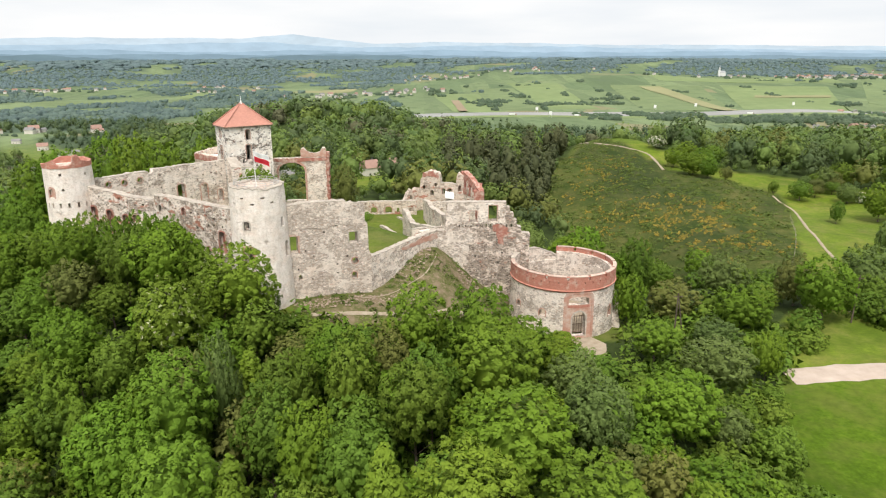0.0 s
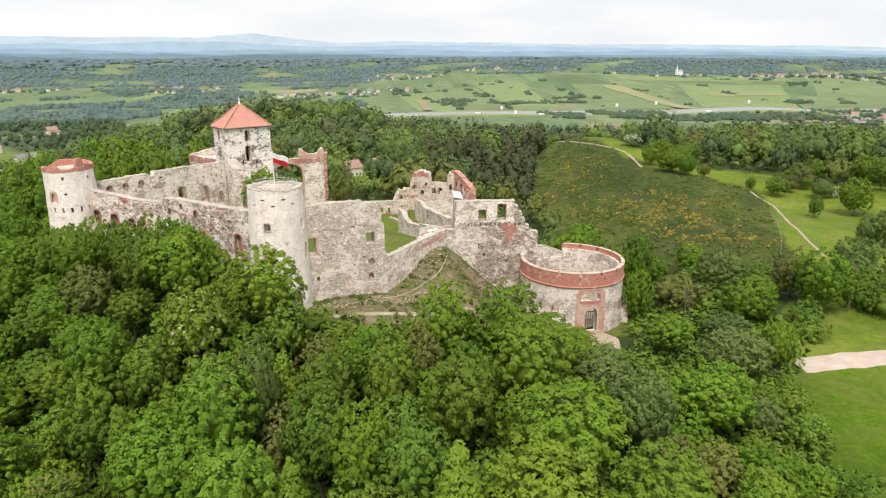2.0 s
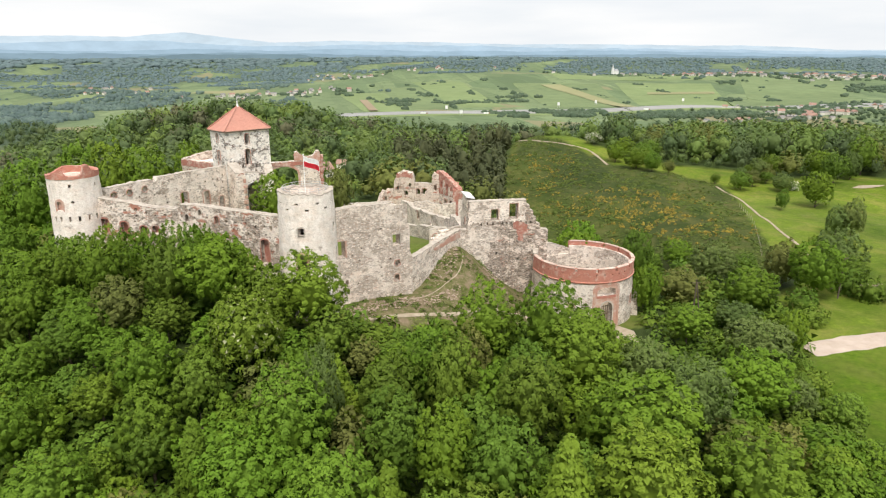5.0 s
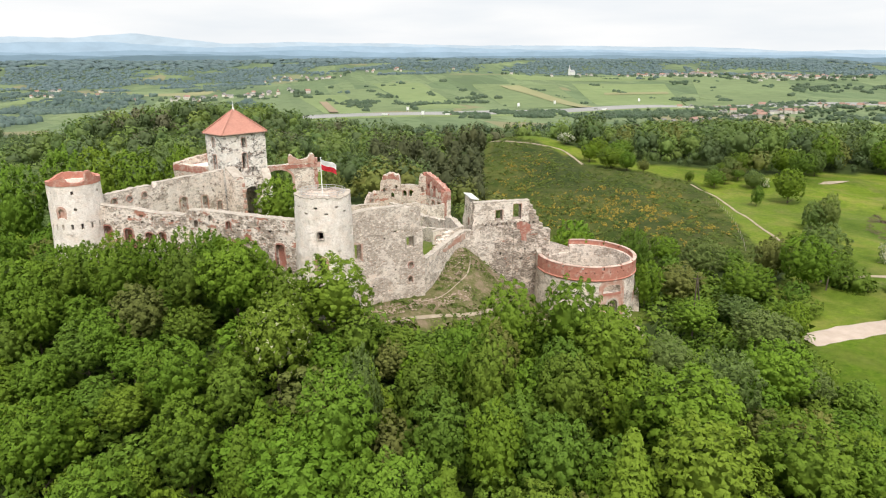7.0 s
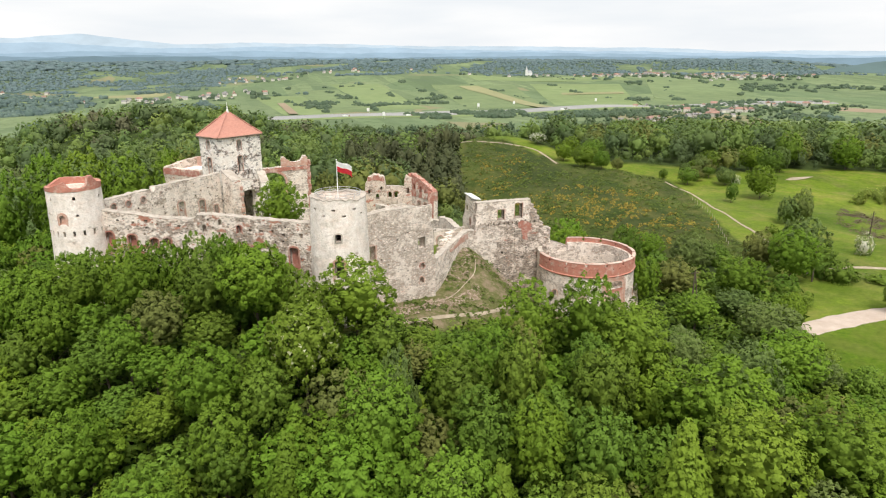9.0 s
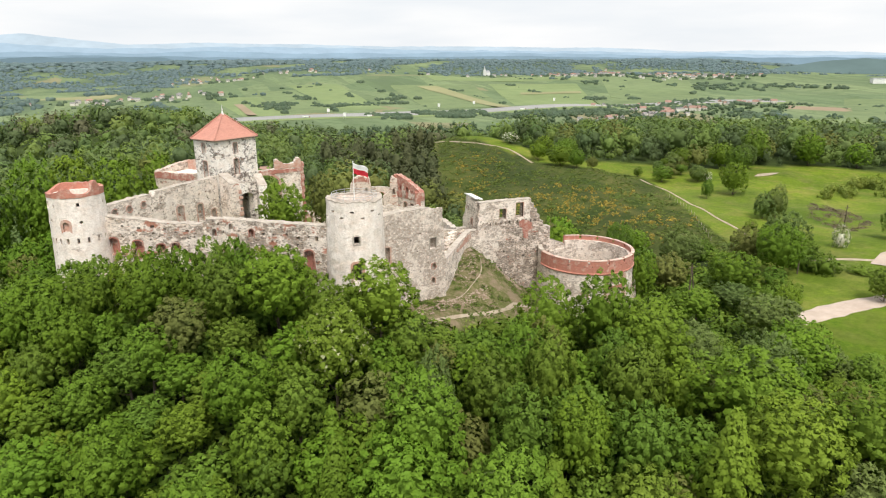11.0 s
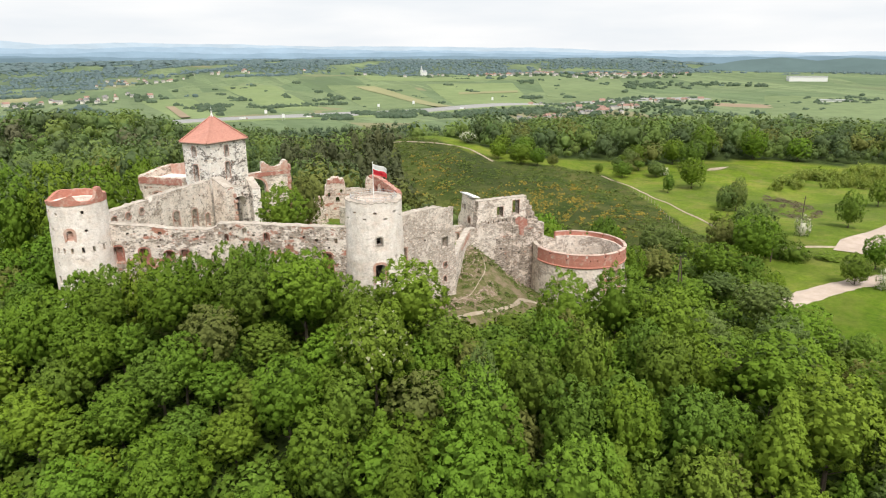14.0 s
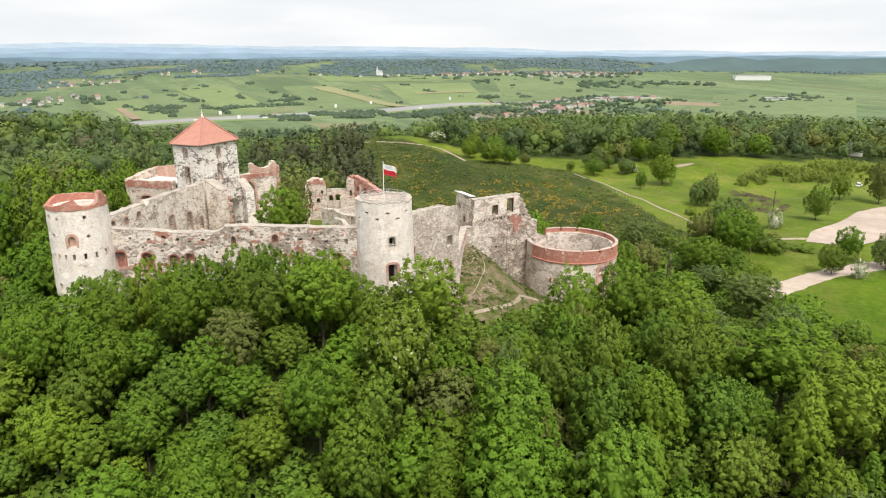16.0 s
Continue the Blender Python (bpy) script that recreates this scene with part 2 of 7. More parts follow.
M_RUBBLE = plain("fallen_stone", (0.25, 0.19, 0.14), (0.45, 0.36, 0.29), 1.5, 0.95, 0.3)
M_PATH = plain("trodden_limestone_path", (0.3, 0.245, 0.175), (0.48, 0.41, 0.32), 0.8, 0.95, 0.2)
M_SAND = plain("pinkish_gravel", (0.42, 0.34, 0.28), (0.55, 0.46, 0.39), 0.35, 0.95, 0.2)
M_ROAD = plain("motorway_concrete", (0.28, 0.28, 0.275), (0.34, 0.34, 0.33), 0.02, 0.9, 0.0)


def tile_roof():
    m, nodes, links, bsdf = mat_nodes("clay_tile")
    vec = n_place(nodes, links)
    flat = n_place(nodes, links, (5.0, 5.0, 7.0))
    vor = nodes.new("ShaderNodeTexVoronoi")
    vor.inputs["Scale"].default_value = 1.0
    links.new(flat, vor.inputs["Vector"])
    sep = nodes.new("ShaderNodeSeparateColor")
    links.new(vor.outputs["Color"], sep.inputs["Color"])
    col = n_mix(nodes, links, sep.outputs[0], (0.47, 0.21, 0.16), (0.55, 0.27, 0.205))
    col = n_mix(nodes, links, n_ramp(nodes, links, n_noise(nodes, links, vec, 0.7, 5.0), 0.5, 0.8), col, (0.42, 0.205, 0.16))
    links.new(col, bsdf.inputs["Base Color"])
    bsdf.inputs["Roughness"].default_value = 0.75
    wave = nodes.new("ShaderNodeTexWave")
    wave.bands_direction = "Z"
    wave.inputs["Scale"].default_value = 1.6
    links.new(vec, wave.inputs["Vector"])
    n_bump(nodes, links, wave.outputs["Fac"], bsdf, 0.4, 0.06)
    return m


M_TILE = tile_roof()
L_MAPLE = leafage("maple_leaves", (0.185, 0.292, 0.026), (0.082, 0.158, 0.014))
L_LIME = leafage("lime_leaves", (0.182, 0.282, 0.028), (0.092, 0.166, 0.016))
L_ASH = leafage("ash_leaves", (0.168, 0.262, 0.032), (0.08, 0.142, 0.018))
L_WILLOW = leafage("grey_willow_leaves", (0.172, 0.232, 0.062), (0.105, 0.155, 0.042))
L_OLIVE = leafage("young_brownish_leaves", (0.19, 0.21, 0.052), (0.118, 0.14, 0.036))
L_PINE = leafage("pine_needles", (0.105, 0.118, 0.05), (0.06, 0.072, 0.034), 0.0, 0.1)
L_CHESTNUT = leafage("chestnut_leaves", (0.195, 0.285, 0.032), (0.1, 0.175, 0.02), 0.0, 0.14, 0.05)
L_HAWTHORN = leafage("hawthorn_in_bloom", (0.2, 0.27, 0.08), (0.11, 0.17, 0.04), 0.0, 0.2, 0.42)
L_WOODS = leafage("mixed_wood_leaves", (0.19, 0.272, 0.08), (0.1, 0.16, 0.05), 0.04, 0.32, None, 0.22)
L_WOODL = leafage("light_wood_leaves", (0.228, 0.308, 0.078), (0.14, 0.214, 0.052), 0.02, 0.32, None, 0.22)
L_WOODD = leafage("dark_wood_leaves", (0.138, 0.19, 0.076), (0.082, 0.122, 0.053), 0.0, 0.28, None, 0.22)
# Next five: distance haze painted into the leaf colours as grey-blue.
L_FAR = leafage("hazed_far_wood_leaves", (0.158, 0.216, 0.175), (0.102, 0.154, 0.138), 0.0, 0.2, None, 0.15)
L_FARD = leafage("hazed_far_dark_wood_leaves", (0.13, 0.184, 0.162), (0.084, 0.127, 0.122), 0.0, 0.2, None, 0.15)
L_DISTANT = leafage("hazed_distant_wood_leaves", (0.16, 0.22, 0.222), (0.113, 0.166, 0.174), 0.0, 0.2, None, 0.12)
L_HEDGE = leafage("hazed_hedge_leaves", (0.1, 0.142, 0.084), (0.058, 0.09, 0.056), 0.0, 0.1, None, 0.15)
L_FOOT = leafage("hazed_foothill_wood_leaves", (0.136, 0.19, 0.105), (0.076, 0.119, 0.073), 0.0, 0.24, None, 0.3)
L_BARE = leafage("half_bare_twigs", (0.145, 0.15, 0.078), (0.09, 0.095, 0.052), 0.0, 0.1, None, 0.3)
L_SAPLING = leafage("sapling_leaves", (0.31, 0.37, 0.085), (0.21, 0.28, 0.06), 0.0, 0.4)
L_TWIG = leafage("dry_twigs", (0.2, 0.16, 0.11), (0.115, 0.09, 0.065), 0.0, 0.15)
L_SCRUB = leafage("hillside_scrub_leaves", (0.15, 0.195, 0.045), (0.085, 0.125, 0.028), 0.0, 0.25)
L_GORSE = plain("yellow_blossom", (0.26, 0.2, 0.025), (0.4, 0.29, 0.03), 2.0, 0.8, 0.0)


# ---- the lie of the land ----
def smooth(a, b, v):
    t = np.clip((v - a) / (b - a), 0, 1)
    return t * t * (3 - 2 * t)


def bell(x, y, cx, cy, sx, sy):
    return np.exp(-0.5 * (((x - cx) / sx) ** 2 + ((y - cy) / sy) ** 2))


def seg_far(x, y, ax, ay, bx, by):
    """Distance from the line between a and b."""
    dx, dy = bx - ax, by - ay
    t = np.clip(((x - ax) * dx + (y - ay) * dy) / (dx * dx + dy * dy), 0, 1)
    return np.hypot(x - ax - t * dx, y - ay - t * dy)


def waves(x, y, size, seed):
    """Soft rolling unevenness between about -1 and 1."""
    out = 0
    for k in range(5):
        a = seed * 1.37 + k * 2.4
        f = 6.283 / size * (0.6 + 0.37 * k)
        out = out + np.sin(f * (x * math.cos(a) + y * math.sin(a)) + seed * 5.1 + k * 1.9 + 1.3 * np.sin(f * 0.6 * (y * math.cos(a) - x * math.sin(a)))) / (1 + 0.5 * k)
    return out / 2.2


def ground_z(x, y):
    x, y = np.asarray(x, float), np.asarray(y, float)
    r = np.hypot(x, y)
    az = np.degrees(np.arctan2(x, y))
    right = smooth(-12, 10, az)
    rr = r * (1 - 0.3 * smooth(8, 35, az))
    low = -80 + right * (47 * smooth(1500, 2800, r) + 42 * smooth(2850, 3600, r) * (1 - 0.85 * smooth(40, 50, az))) + (1 - right) * 82 * smooth(2900, 4300, r)
    low = low + waves(x, y, 700, 3) * 7 * smooth(800, 1800, r)
    down = smooth(200, 900, rr)
    up = waves(x, y, 60, 1) * 0.5
    # castle rock, its forecourt bank and the wooded foreground
    front = np.where(y < 122, 44.0, 34.0)
    k = np.sqrt(((x + 38) / 42) ** 2 + ((y - 122) / front) ** 2)
    up = up + 10.5 * (1 - smooth(0.75, 1.35, k))
    up = up + 3.4 * bell(x, y, -2, 116, 4.6, 7) - 1.5 * bell(x, y, -10, 104, 6, 5)
    up = up + 4 * bell(x, y, 12, 45, 22, 22) - 2.5 * bell(x, y, -30, 45, 25, 25)
    up = up + 2.5 * bell(x, y, 85, 95, 30, 30)
    # dry valley between the castle and the bare hill
    d = seg_far(x, y, 46, 162, 40, 258)
    up = up - 12 * np.exp(-0.5 * (d / 19) ** 2)
    up = up - 12 * smooth(60, 180, -x) * smooth(60, 160, y)
    # rills and humps of the bare hillside
    up = up + 1.5 * waves(x, y * 0.5, 34, 27) * bell(x, y, 82, 245, 26, 60) + 1.5 * waves(x, y, 38, 29) * bell(x, y, 150, 175, 42, 42)
    return up * (1 - down) + low * down + 12.5 * bell(x, y, 95, 368, 26, 45) + 52 * bell(x, y, -135, 610, 120, 105)


PATHS = {
    "hill": ((78, 372), (84.1, 344.6), (92.4, 327.4), (98.2, 314.2), (97.5, 296), (95.3, 277)),
    "slope": ((115.5, 222), (113.7, 213.9), (111.8, 200.9), (106, 184), (101.3, 170.3), (93.6, 145.9), (90, 138)),
    "castle": ((-23.5, 91.2), (-20.8, 91.8), (-14.2, 93.8), (-7.5, 96.6), (-2.1, 99.8), (1.1, 102.4), (5, 104.4), (9.6, 106.0), (12.5, 106.4)),
    "bank": ((-13, 99.6), (-10.2, 101.5), (-5.8, 105.8), (-3.2, 108.3), (-1.7, 111.9), (-1.2, 114.5)),
    "track": ((170, 78), (120, 82), (84, 87), (66, 88.5), (52, 88)),
    "meadow": ((76, 112), (88, 113), (100, 106)),
}


def in_poly(x, y, pts):
    x, y = np.asarray(x, float), np.asarray(y, float)
    inside = np.zeros(np.broadcast(x, y).shape, bool)
    n = len(pts)
    for i in range(n):
        (x0, y0), (x1, y1) = pts[i], pts[(i + 1) % n]
        hit = ((y0 > y) != (y1 > y)) & (x < (x1 - x0) * (y - y0) / (y1 - y0 + 1e-12) + x0)
        inside ^= hit
    return inside


CASTLE = ((-74, 110), (-48, 103), (-33, 91), (-24, 91), (-8, 97), (18, 101), (22, 101), (33, 104), (34, 122), (20, 128), (15, 186), (19, 214), (-30, 208), (-26, 165), (-64, 160), (-75, 122))
CLEAR = ((-24, 97), (-21, 90), (-10, 92), (2, 100), (12, 102), (16, 108), (16, 119), (0, 119), (-13, 104))
FLANK = ((90, 376), (98, 285), (121, 226), (108, 196), (84, 142), (78, 128), (68, 122), (60, 138), (50, 152), (44, 175), (42, 200), (42, 230), (44, 270), (62, 330), (76, 365))
MEADOW = ((92, 372), (104, 345), (112, 310), (124, 269), (143, 252), (148, 236), (182, 238), (215, 221), (232, 199), (258, 176), (330, 140), (330, 20), (120, 24), (36, 44), (36, 58), (40, 72), (53, 90), (62, 110), (84, 128), (92, 146), (123, 226), (96, 285))
SEAM = ((84, 385), (108, 385), (108, 285), (129, 226), (118, 196), (100, 142), (88, 122), (74, 122), (90, 196), (110, 226), (88, 285))


HAMLET = ((-554, 898), (-485, 828), (-486, 857), (-477, 873), (-469, 705), (-319, 504), (-627, 956), (-32, 281), (-24, 317), (-65, 267))
MOTORWAY = ((-320, 1215), (7, 1374), (318, 1440), (581, 1451), (800, 1460), (969, 1455), (1100, 1420), (1256, 1383), (1371, 1347))


VILLAGES = ((-1340, 2300, 120, 60, 30), (-290, 2010, 150, 80, 40), (-110, 2050, 90, 70, 16), (-740, 2200, 90, 40, 8), (-60, 2850, 80, 60, 8), (70, 2850, 60, 50, 12), (300, 3000, 320, 60, 20), (-950, 2650, 150, 80, 10), (1000, 2500, 130, 40, 10), (1250, 2350, 110, 50, 14),
            (1450, 2380, 150, 110, 70), (1660, 2130, 150, 120, 80), (1760, 1980, 120, 60, 18), (1000, 1262, 80, 26, 26), (1200, 1325, 70, 26, 16), (840, 1170, 50, 24, 14), (692, 1124, 34, 14, 12), (1000, 1430, 90, 25, 10), (-690, 1060, 40, 30, 5), (-600, 1090, 30, 20, 4))


def woods(x, y):
    """How wooded the land is at a place, 0 to 1."""
    x, y = np.asarray(x, float), np.asarray(y, float)
    r = np.hypot(x, y)
    az = np.degrees(np.arctan2(x, y))
    w = np.ones(r.shape)
    # lowland: tree belts and hedges between fields, more wood on the left and along the far rise
    belt = smooth(0.05, 0.35, waves(x, y, 420, 7) + 0.14 * (1 - smooth(-8, 6, az)))
    hedge = smooth(0.93, 1.0, waves(x, y, 260, 12))
    open_ = smooth(1000, 1250, r + 60 * waves(x, y, 200, 4))
    fields = smooth(-9, -3, az) * smooth(1320, 1400, r) * (1 - smooth(2650, 2800, r - 300 * smooth(36, 50, az)))
    low = np.clip(belt * (1 - fields) + 0.3 * hedge * fields, 0, 1)
    low = np.maximum(low, smooth(2850, 3050, r) * smooth(-0.5, 0.1, waves(x, y, 500, 9)) * (1 - smooth(40, 50, az)))
    w = w * (1 - open_) + low * open_
    w = np.where((az > 36) & (r > 560) & (r < 1500), w * smooth(-0.1, 0.3, waves(x, y, 180, 15)), w)
    for poly in (CASTLE, CLEAR, FLANK):
        w = np.where(in_poly(x, y, poly), 0, w)
    # gardens of the hamlet and the motorway's open strip
    for hx, hy in HAMLET:
        w = np.where(seg_far(x, y, hx * 1.02, hy * 1.02, hx * 0.88, hy * 0.88) < 10 + 0.013 * r, 0, w)
    for vx, vy, sx, sy, n in VILLAGES:
        ux, uy = vx / math.hypot(vx, vy), vy / math.hypot(vx, vy)
        along, across = (x - vx) * ux + (y - vy) * uy, (x - vx) * uy - (y - vy) * ux
        w = w * smooth(0.7, 1.3, np.hypot(across / (1.3 * sx), (along + 0.8 * sy) / (1.6 * sy)))
    lane = np.interp(x, [p[0] for p in MOTORWAY], [p[1] for p in MOTORWAY])
    strip = (x > 40) & (y > lane - 95) & (y < lane + 60)
    w = np.where(strip, 0, w)
    w = np.where((az > -2) & (r > 1130) & (y < lane), w * smooth(0.0, 0.4, waves(x, y, 150, 33)), w)
    far = smooth(128, 165, x)
    w = np.where(in_poly(x, y, SEAM), 0, w)
    w = np.where(in_poly(x + 7 * far * waves(x, y, 45, 21), y + 7 * far * waves(x, y, 38, 23), MEADOW), 0, w)
    return w


# ---- mesh helpers ----
def mesh_np(name, verts, faces, mats, slot=None, flat=True):
    """A mesh from arrays of places and of triangles or quads."""
    verts, faces = np.asarray(verts, np.float32), np.asarray(faces, np.int32)
    me = bpy.data.meshes.new(name)
    n, k = faces.shape
    me.vertices.add(len(verts))
    me.vertices.foreach_set("co", verts.ravel())
    me.loops.add(n * k)
    me.loops.foreach_set("vertex_index", faces.ravel())
    me.polygons.add(n)
    me.polygons.foreach_set("loop_start", np.arange(0, n * k, k, dtype=np.int32))
    me.polygons.foreach_set("loop_total", np.full(n, k, np.int32))
    for m in mats:
        me.materials.append(m)
    if slot is not None:
        me.polygons.foreach_set("material_index", np.asarray(slot, np.int32))
    me.polygons.foreach_set("use_smooth", np.full(n, not flat))
    me.update()
    me.validate()
    return me


def base(name, at, label, category, group="", kind=""):
    """A thing's Empty at its foot."""
    ob = new(name)
    ob.location = at
    ob.empty_display_size = 0.5
    return tagged(ob, label, category, group, kind)


def root_of(ob):
    o = Vector((0, 0, 0))
    while ob is not None:
        o += ob.location
        ob = ob.parent
    return o


def part(name, bm, material, parent=None, label="", smooth_it=False):
    """Links a bmesh in world places as one mesh, under a thing or a part."""
    o = root_of(parent)
    bmesh.ops.translate(bm, verts=bm.verts, vec=-o)
    bmesh.ops.recalc_face_normals(bm, faces=bm.faces)
    me = bpy.data.meshes.new(name)
    for f in bm.faces:
        f.smooth = smooth_it
    bm.to_mesh(me)
    bm.free()
    me.materials.append(material)
    ob = new(name, me)
    ob.parent = parent
    if label:
        ob["label"] = label
    return ob


def thing(name, bm, material, at, label, category, group="", kind="", smooth_it=False):
    """A thing that is one mesh, its origin at its foot."""
    ob = part(name, bm, material, None, "", smooth_it)
    me = ob.data
    me.transform(Matrix.Translation(-Vector(at)))
    ob.location = at
    return tagged(ob, label, category, group, kind)


def add_box(bm, m, sx, sy, sz, bevel=0.0):
    """A box with its foot's centre at the pose m."""
    got = bmesh.ops.create_cube(bm, size=1, matrix=m @ Matrix.Translation((0, 0, sz / 2)) @ Matrix.Diagonal((sx, sy, sz, 1)))
    if bevel:
        bmesh.ops.bevel(bm, geom=list({e for v in got["verts"] for e in v.link_edges}), offset=bevel, segments=1, affect="EDGES")
    return bm


def add_tube(bm, a, b, ra, rb, sides=8):
    a, b = Vector(a), Vector(b)
    q = (b - a).to_track_quat("Z", "Y").to_matrix()
    rings = []
    for p, r in ((a, ra), (b, rb)):
        rings.append([bm.verts.new(p + q @ Vector((r * math.cos(6.2832 * i / sides), r * math.sin(6.2832 * i / sides), 0))) for i in range(sides)])
    for i in range(sides):
        bm.faces.new((rings[0][i], rings[0][(i + 1) % sides], rings[1][(i + 1) % sides], rings[1][i]))
    bm.faces.new(rings[0][::-1])
    bm.faces.new(rings[1])
    return bm


from mathutils import geometry


def straight(a, b):
    """Maps run, height and depth on a wall that runs from a to b; depth goes away from the viewer's side."""
    ax, ay = a
    d = Vector((b[0] - ax, b[1] - ay))
    u = d.normalized()
    n = Vector((-u.y, u.x))
    return lambda s, z, o: Vector((ax + u.x * s + n.x * o, ay + u.y * s + n.y * o, z))


def round_wall(cx, cy, r, zr=0.0, batter=0.0):
    """Maps degrees round a tower, height and depth; the radius r holds at the height zr and grows below it."""
    def f(s, z, o):
        rad = r + batter * max(0.0, zr - z) - o
        a = s / r
        return Vector((cx + rad * math.cos(a), cy + rad * math.sin(a), z))
    return f


def rect(s0, s1, z0, z1):
    return [(s0, z0), (s1, z0), (s1, z1), (s0, z1)]


def arched(s0, s1, z0, z1, flat=1.0, n=7):
    """An opening with an arched head; flat below 1 makes a segmental arch."""
    c, w = (s0 + s1) / 2, (s1 - s0) / 2
    rise = w * flat
    return [(s0, z0), (s1, z0)] + [(c + w * math.cos(math.pi * i / n), z1 - rise + rise * math.sin(math.pi * i / n)) for i in range(n + 1)]


def disc(s, z, r, n=10):
    return [(s + r * math.cos(6.2832 * i / n), z + r * math.sin(6.2832 * i / n)) for i in range(n)]


def ragged(pts, rng, step=0.55, dip=0.22):
    """A broken wall top through the given corners."""
    out = [pts[0]]
    for (s0, z0), (s1, z1) in zip(pts, pts[1:]):
        n = max(1, int(abs(s1 - s0) / step))
        for i in range(1, n + 1):
            t = i / n
            out.append((s0 + (s1 - s0) * t, z0 + (z1 - z0) * t + (rng.uniform(-dip, dip * 0.5) if i < n else 0)))
    return out


def wall_outline(s0, s1, z0, top, rng, dip=0.2):
    """A wall's outline: level foot, broken top from left to right."""
    t = ragged(top, rng, 0.55, dip)
    return [(s0, z0), (s1, z0)] + t[::-1], t


def dense(loop, step):
    out = []
    for (a, b), (c, d) in zip(loop, loop[1:] + loop[:1]):
        n = max(1, int(math.ceil(math.hypot(c - a, d - b) / step)))
        out += [(a + (c - a) * i / n, b + (d - b) * i / n) for i in range(n)]
    return out


def shell(fmap, outline, holes, thick, rng, step=0.9, rough=0.05, fine=0.45):
    """A wall of the given outline and openings, cut through its whole thickness, with uneven faces."""
    loops = [dense(outline, step)] + [dense(h, fine) for h in holes]
    pts, edges = [], []
    for lp in loops:
        k = len(pts)
        pts += lp
        edges += [(k + i, k + (i + 1) % len(lp)) for i in range(len(lp))]
    rim = np.array(pts)
    s0, s1 = rim[:, 0].min(), rim[:, 0].max()
    z0, z1 = rim[:, 1].min(), rim[:, 1].max()
    gx, gz = np.meshgrid(np.arange(s0 + step / 2, s1, step), np.arange(z0 + step / 2, z1, step))
    g = np.c_[gx.ravel(), gz.ravel()]
    g = g + np.array([[rng.uniform(-0.2, 0.2) * step, rng.uniform(-0.2, 0.2) * step] for _ in g])
    ok = in_poly(g[:, 0], g[:, 1], loops[0])
    for h in loops[1:]:
        ok &= ~in_poly(g[:, 0], g[:, 1], h)
    g = g[ok]
    if len(g):
        near = np.array([np.min((rim[:, 0] - p[0]) ** 2 + (rim[:, 1] - p[1]) ** 2) for p in g])
        g = g[near > (0.3 * step) ** 2]
    allp = [Vector(p) for p in pts] + [Vector(p) for p in g]
    vs, _, fs, *_ = geometry.delaunay_2d_cdt(allp, edges, [], 0, 1e-4)
    cen = np.array([[sum(vs[i][0] for i in f) / len(f), sum(vs[i][1] for i in f) / len(f)] for f in fs])
    ok = in_poly(cen[:, 0], cen[:, 1], loops[0])
    for h in loops[1:]:
        ok &= ~in_poly(cen[:, 0], cen[:, 1], h)
    fs = [f for f, k in zip(fs, ok) if k]
    bm = bmesh.new()
    used = sorted({i for f in fs for i in f})
    sd = rng.uniform(0, 50)
    fr, bk = {}, {}
    for i in used:
        s, z = vs[i]
        e = rough * noise.noise(Vector((s * 0.9 + sd, z * 0.9, sd))) * 2
        fr[i] = bm.verts.new(fmap(s, z, e))
        bk[i] = bm.verts.new(fmap(s, z, thick - e))
    count = {}
    for f in fs:
        bm.faces.new([fr[i] for i in f])
        bm.faces.new([bk[i] for i in reversed(f)])
        for a, b in zip(f, f[1:] + f[:1]):
            count[(a, b)] = count.get((a, b), 0) + 1
    for (a, b) in count:
        if (b, a) not in count:
            bm.faces.new((fr[b], fr[a], bk[a], bk[b]))
    return bm


def ring_trim(fmap, loop, width, proud, deep, skip_foot=True):
    """A surround that follows an opening's edge, of the given width, standing proud of the wall."""
    c = np.mean(np.array(loop), axis=0)
    bm = bmesh.new()
    n = len(loop)
    outer = []
    for i, (s, z) in enumerate(loop):
        a, b = np.array(loop[i - 1]), np.array(loop[(i + 1) % n])
        t = b - a
        nn = np.array((t[1], -t[0])) / (np.hypot(*t) + 1e-9)
        outer.append((s + nn[0] * width, z + nn[1] * width))
    rows = [[bm.verts.new(fmap(*p, o)) for p in lp] for lp, o in ((loop, -proud), (outer, -proud), (outer, deep), (loop, deep))]
    for i in range(n):
        if skip_foot and i == 0:
            continue
        j = (i + 1) % n
        for k in range(4):
            bm.faces.new((rows[k][i], rows[k][j], rows[(k + 1) % 4][j], rows[(k + 1) % 4][i]))
    return bm


def lay_caps(parent, fmap, top, thick, rng, h=0.0, over=0.015, label=""):
    """Capping stones laid one by one along a wall's broken top."""
    for (s0, z0), (s1, z1) in zip(top, top[1:]):
        if s1 - s0 < 0.12 or abs(z1 - z0) > 1.6 * (s1 - s0):
            continue
        lift = rng.uniform(0.01, 0.08)
        bm = bmesh.new()
        v = []
        for s, z in ((s0, z0), (s1, z1)):
            for o in (-over, thick + over):
                v.append((bm.verts.new(fmap(s, z - 0.05, o)), bm.verts.new(fmap(s, z + h + lift, o))))
        (a, A), (b, B), (c, C), (d, D) = v
        for q in ((a, b, d, c), (A, C, D, B), (a, c, C, A), (b, B, D, d), (a, A, B, b), (c, d, D, C)):
            bm.faces.new(q)
        part("capping_stone", bm, M_CAP, parent, label)


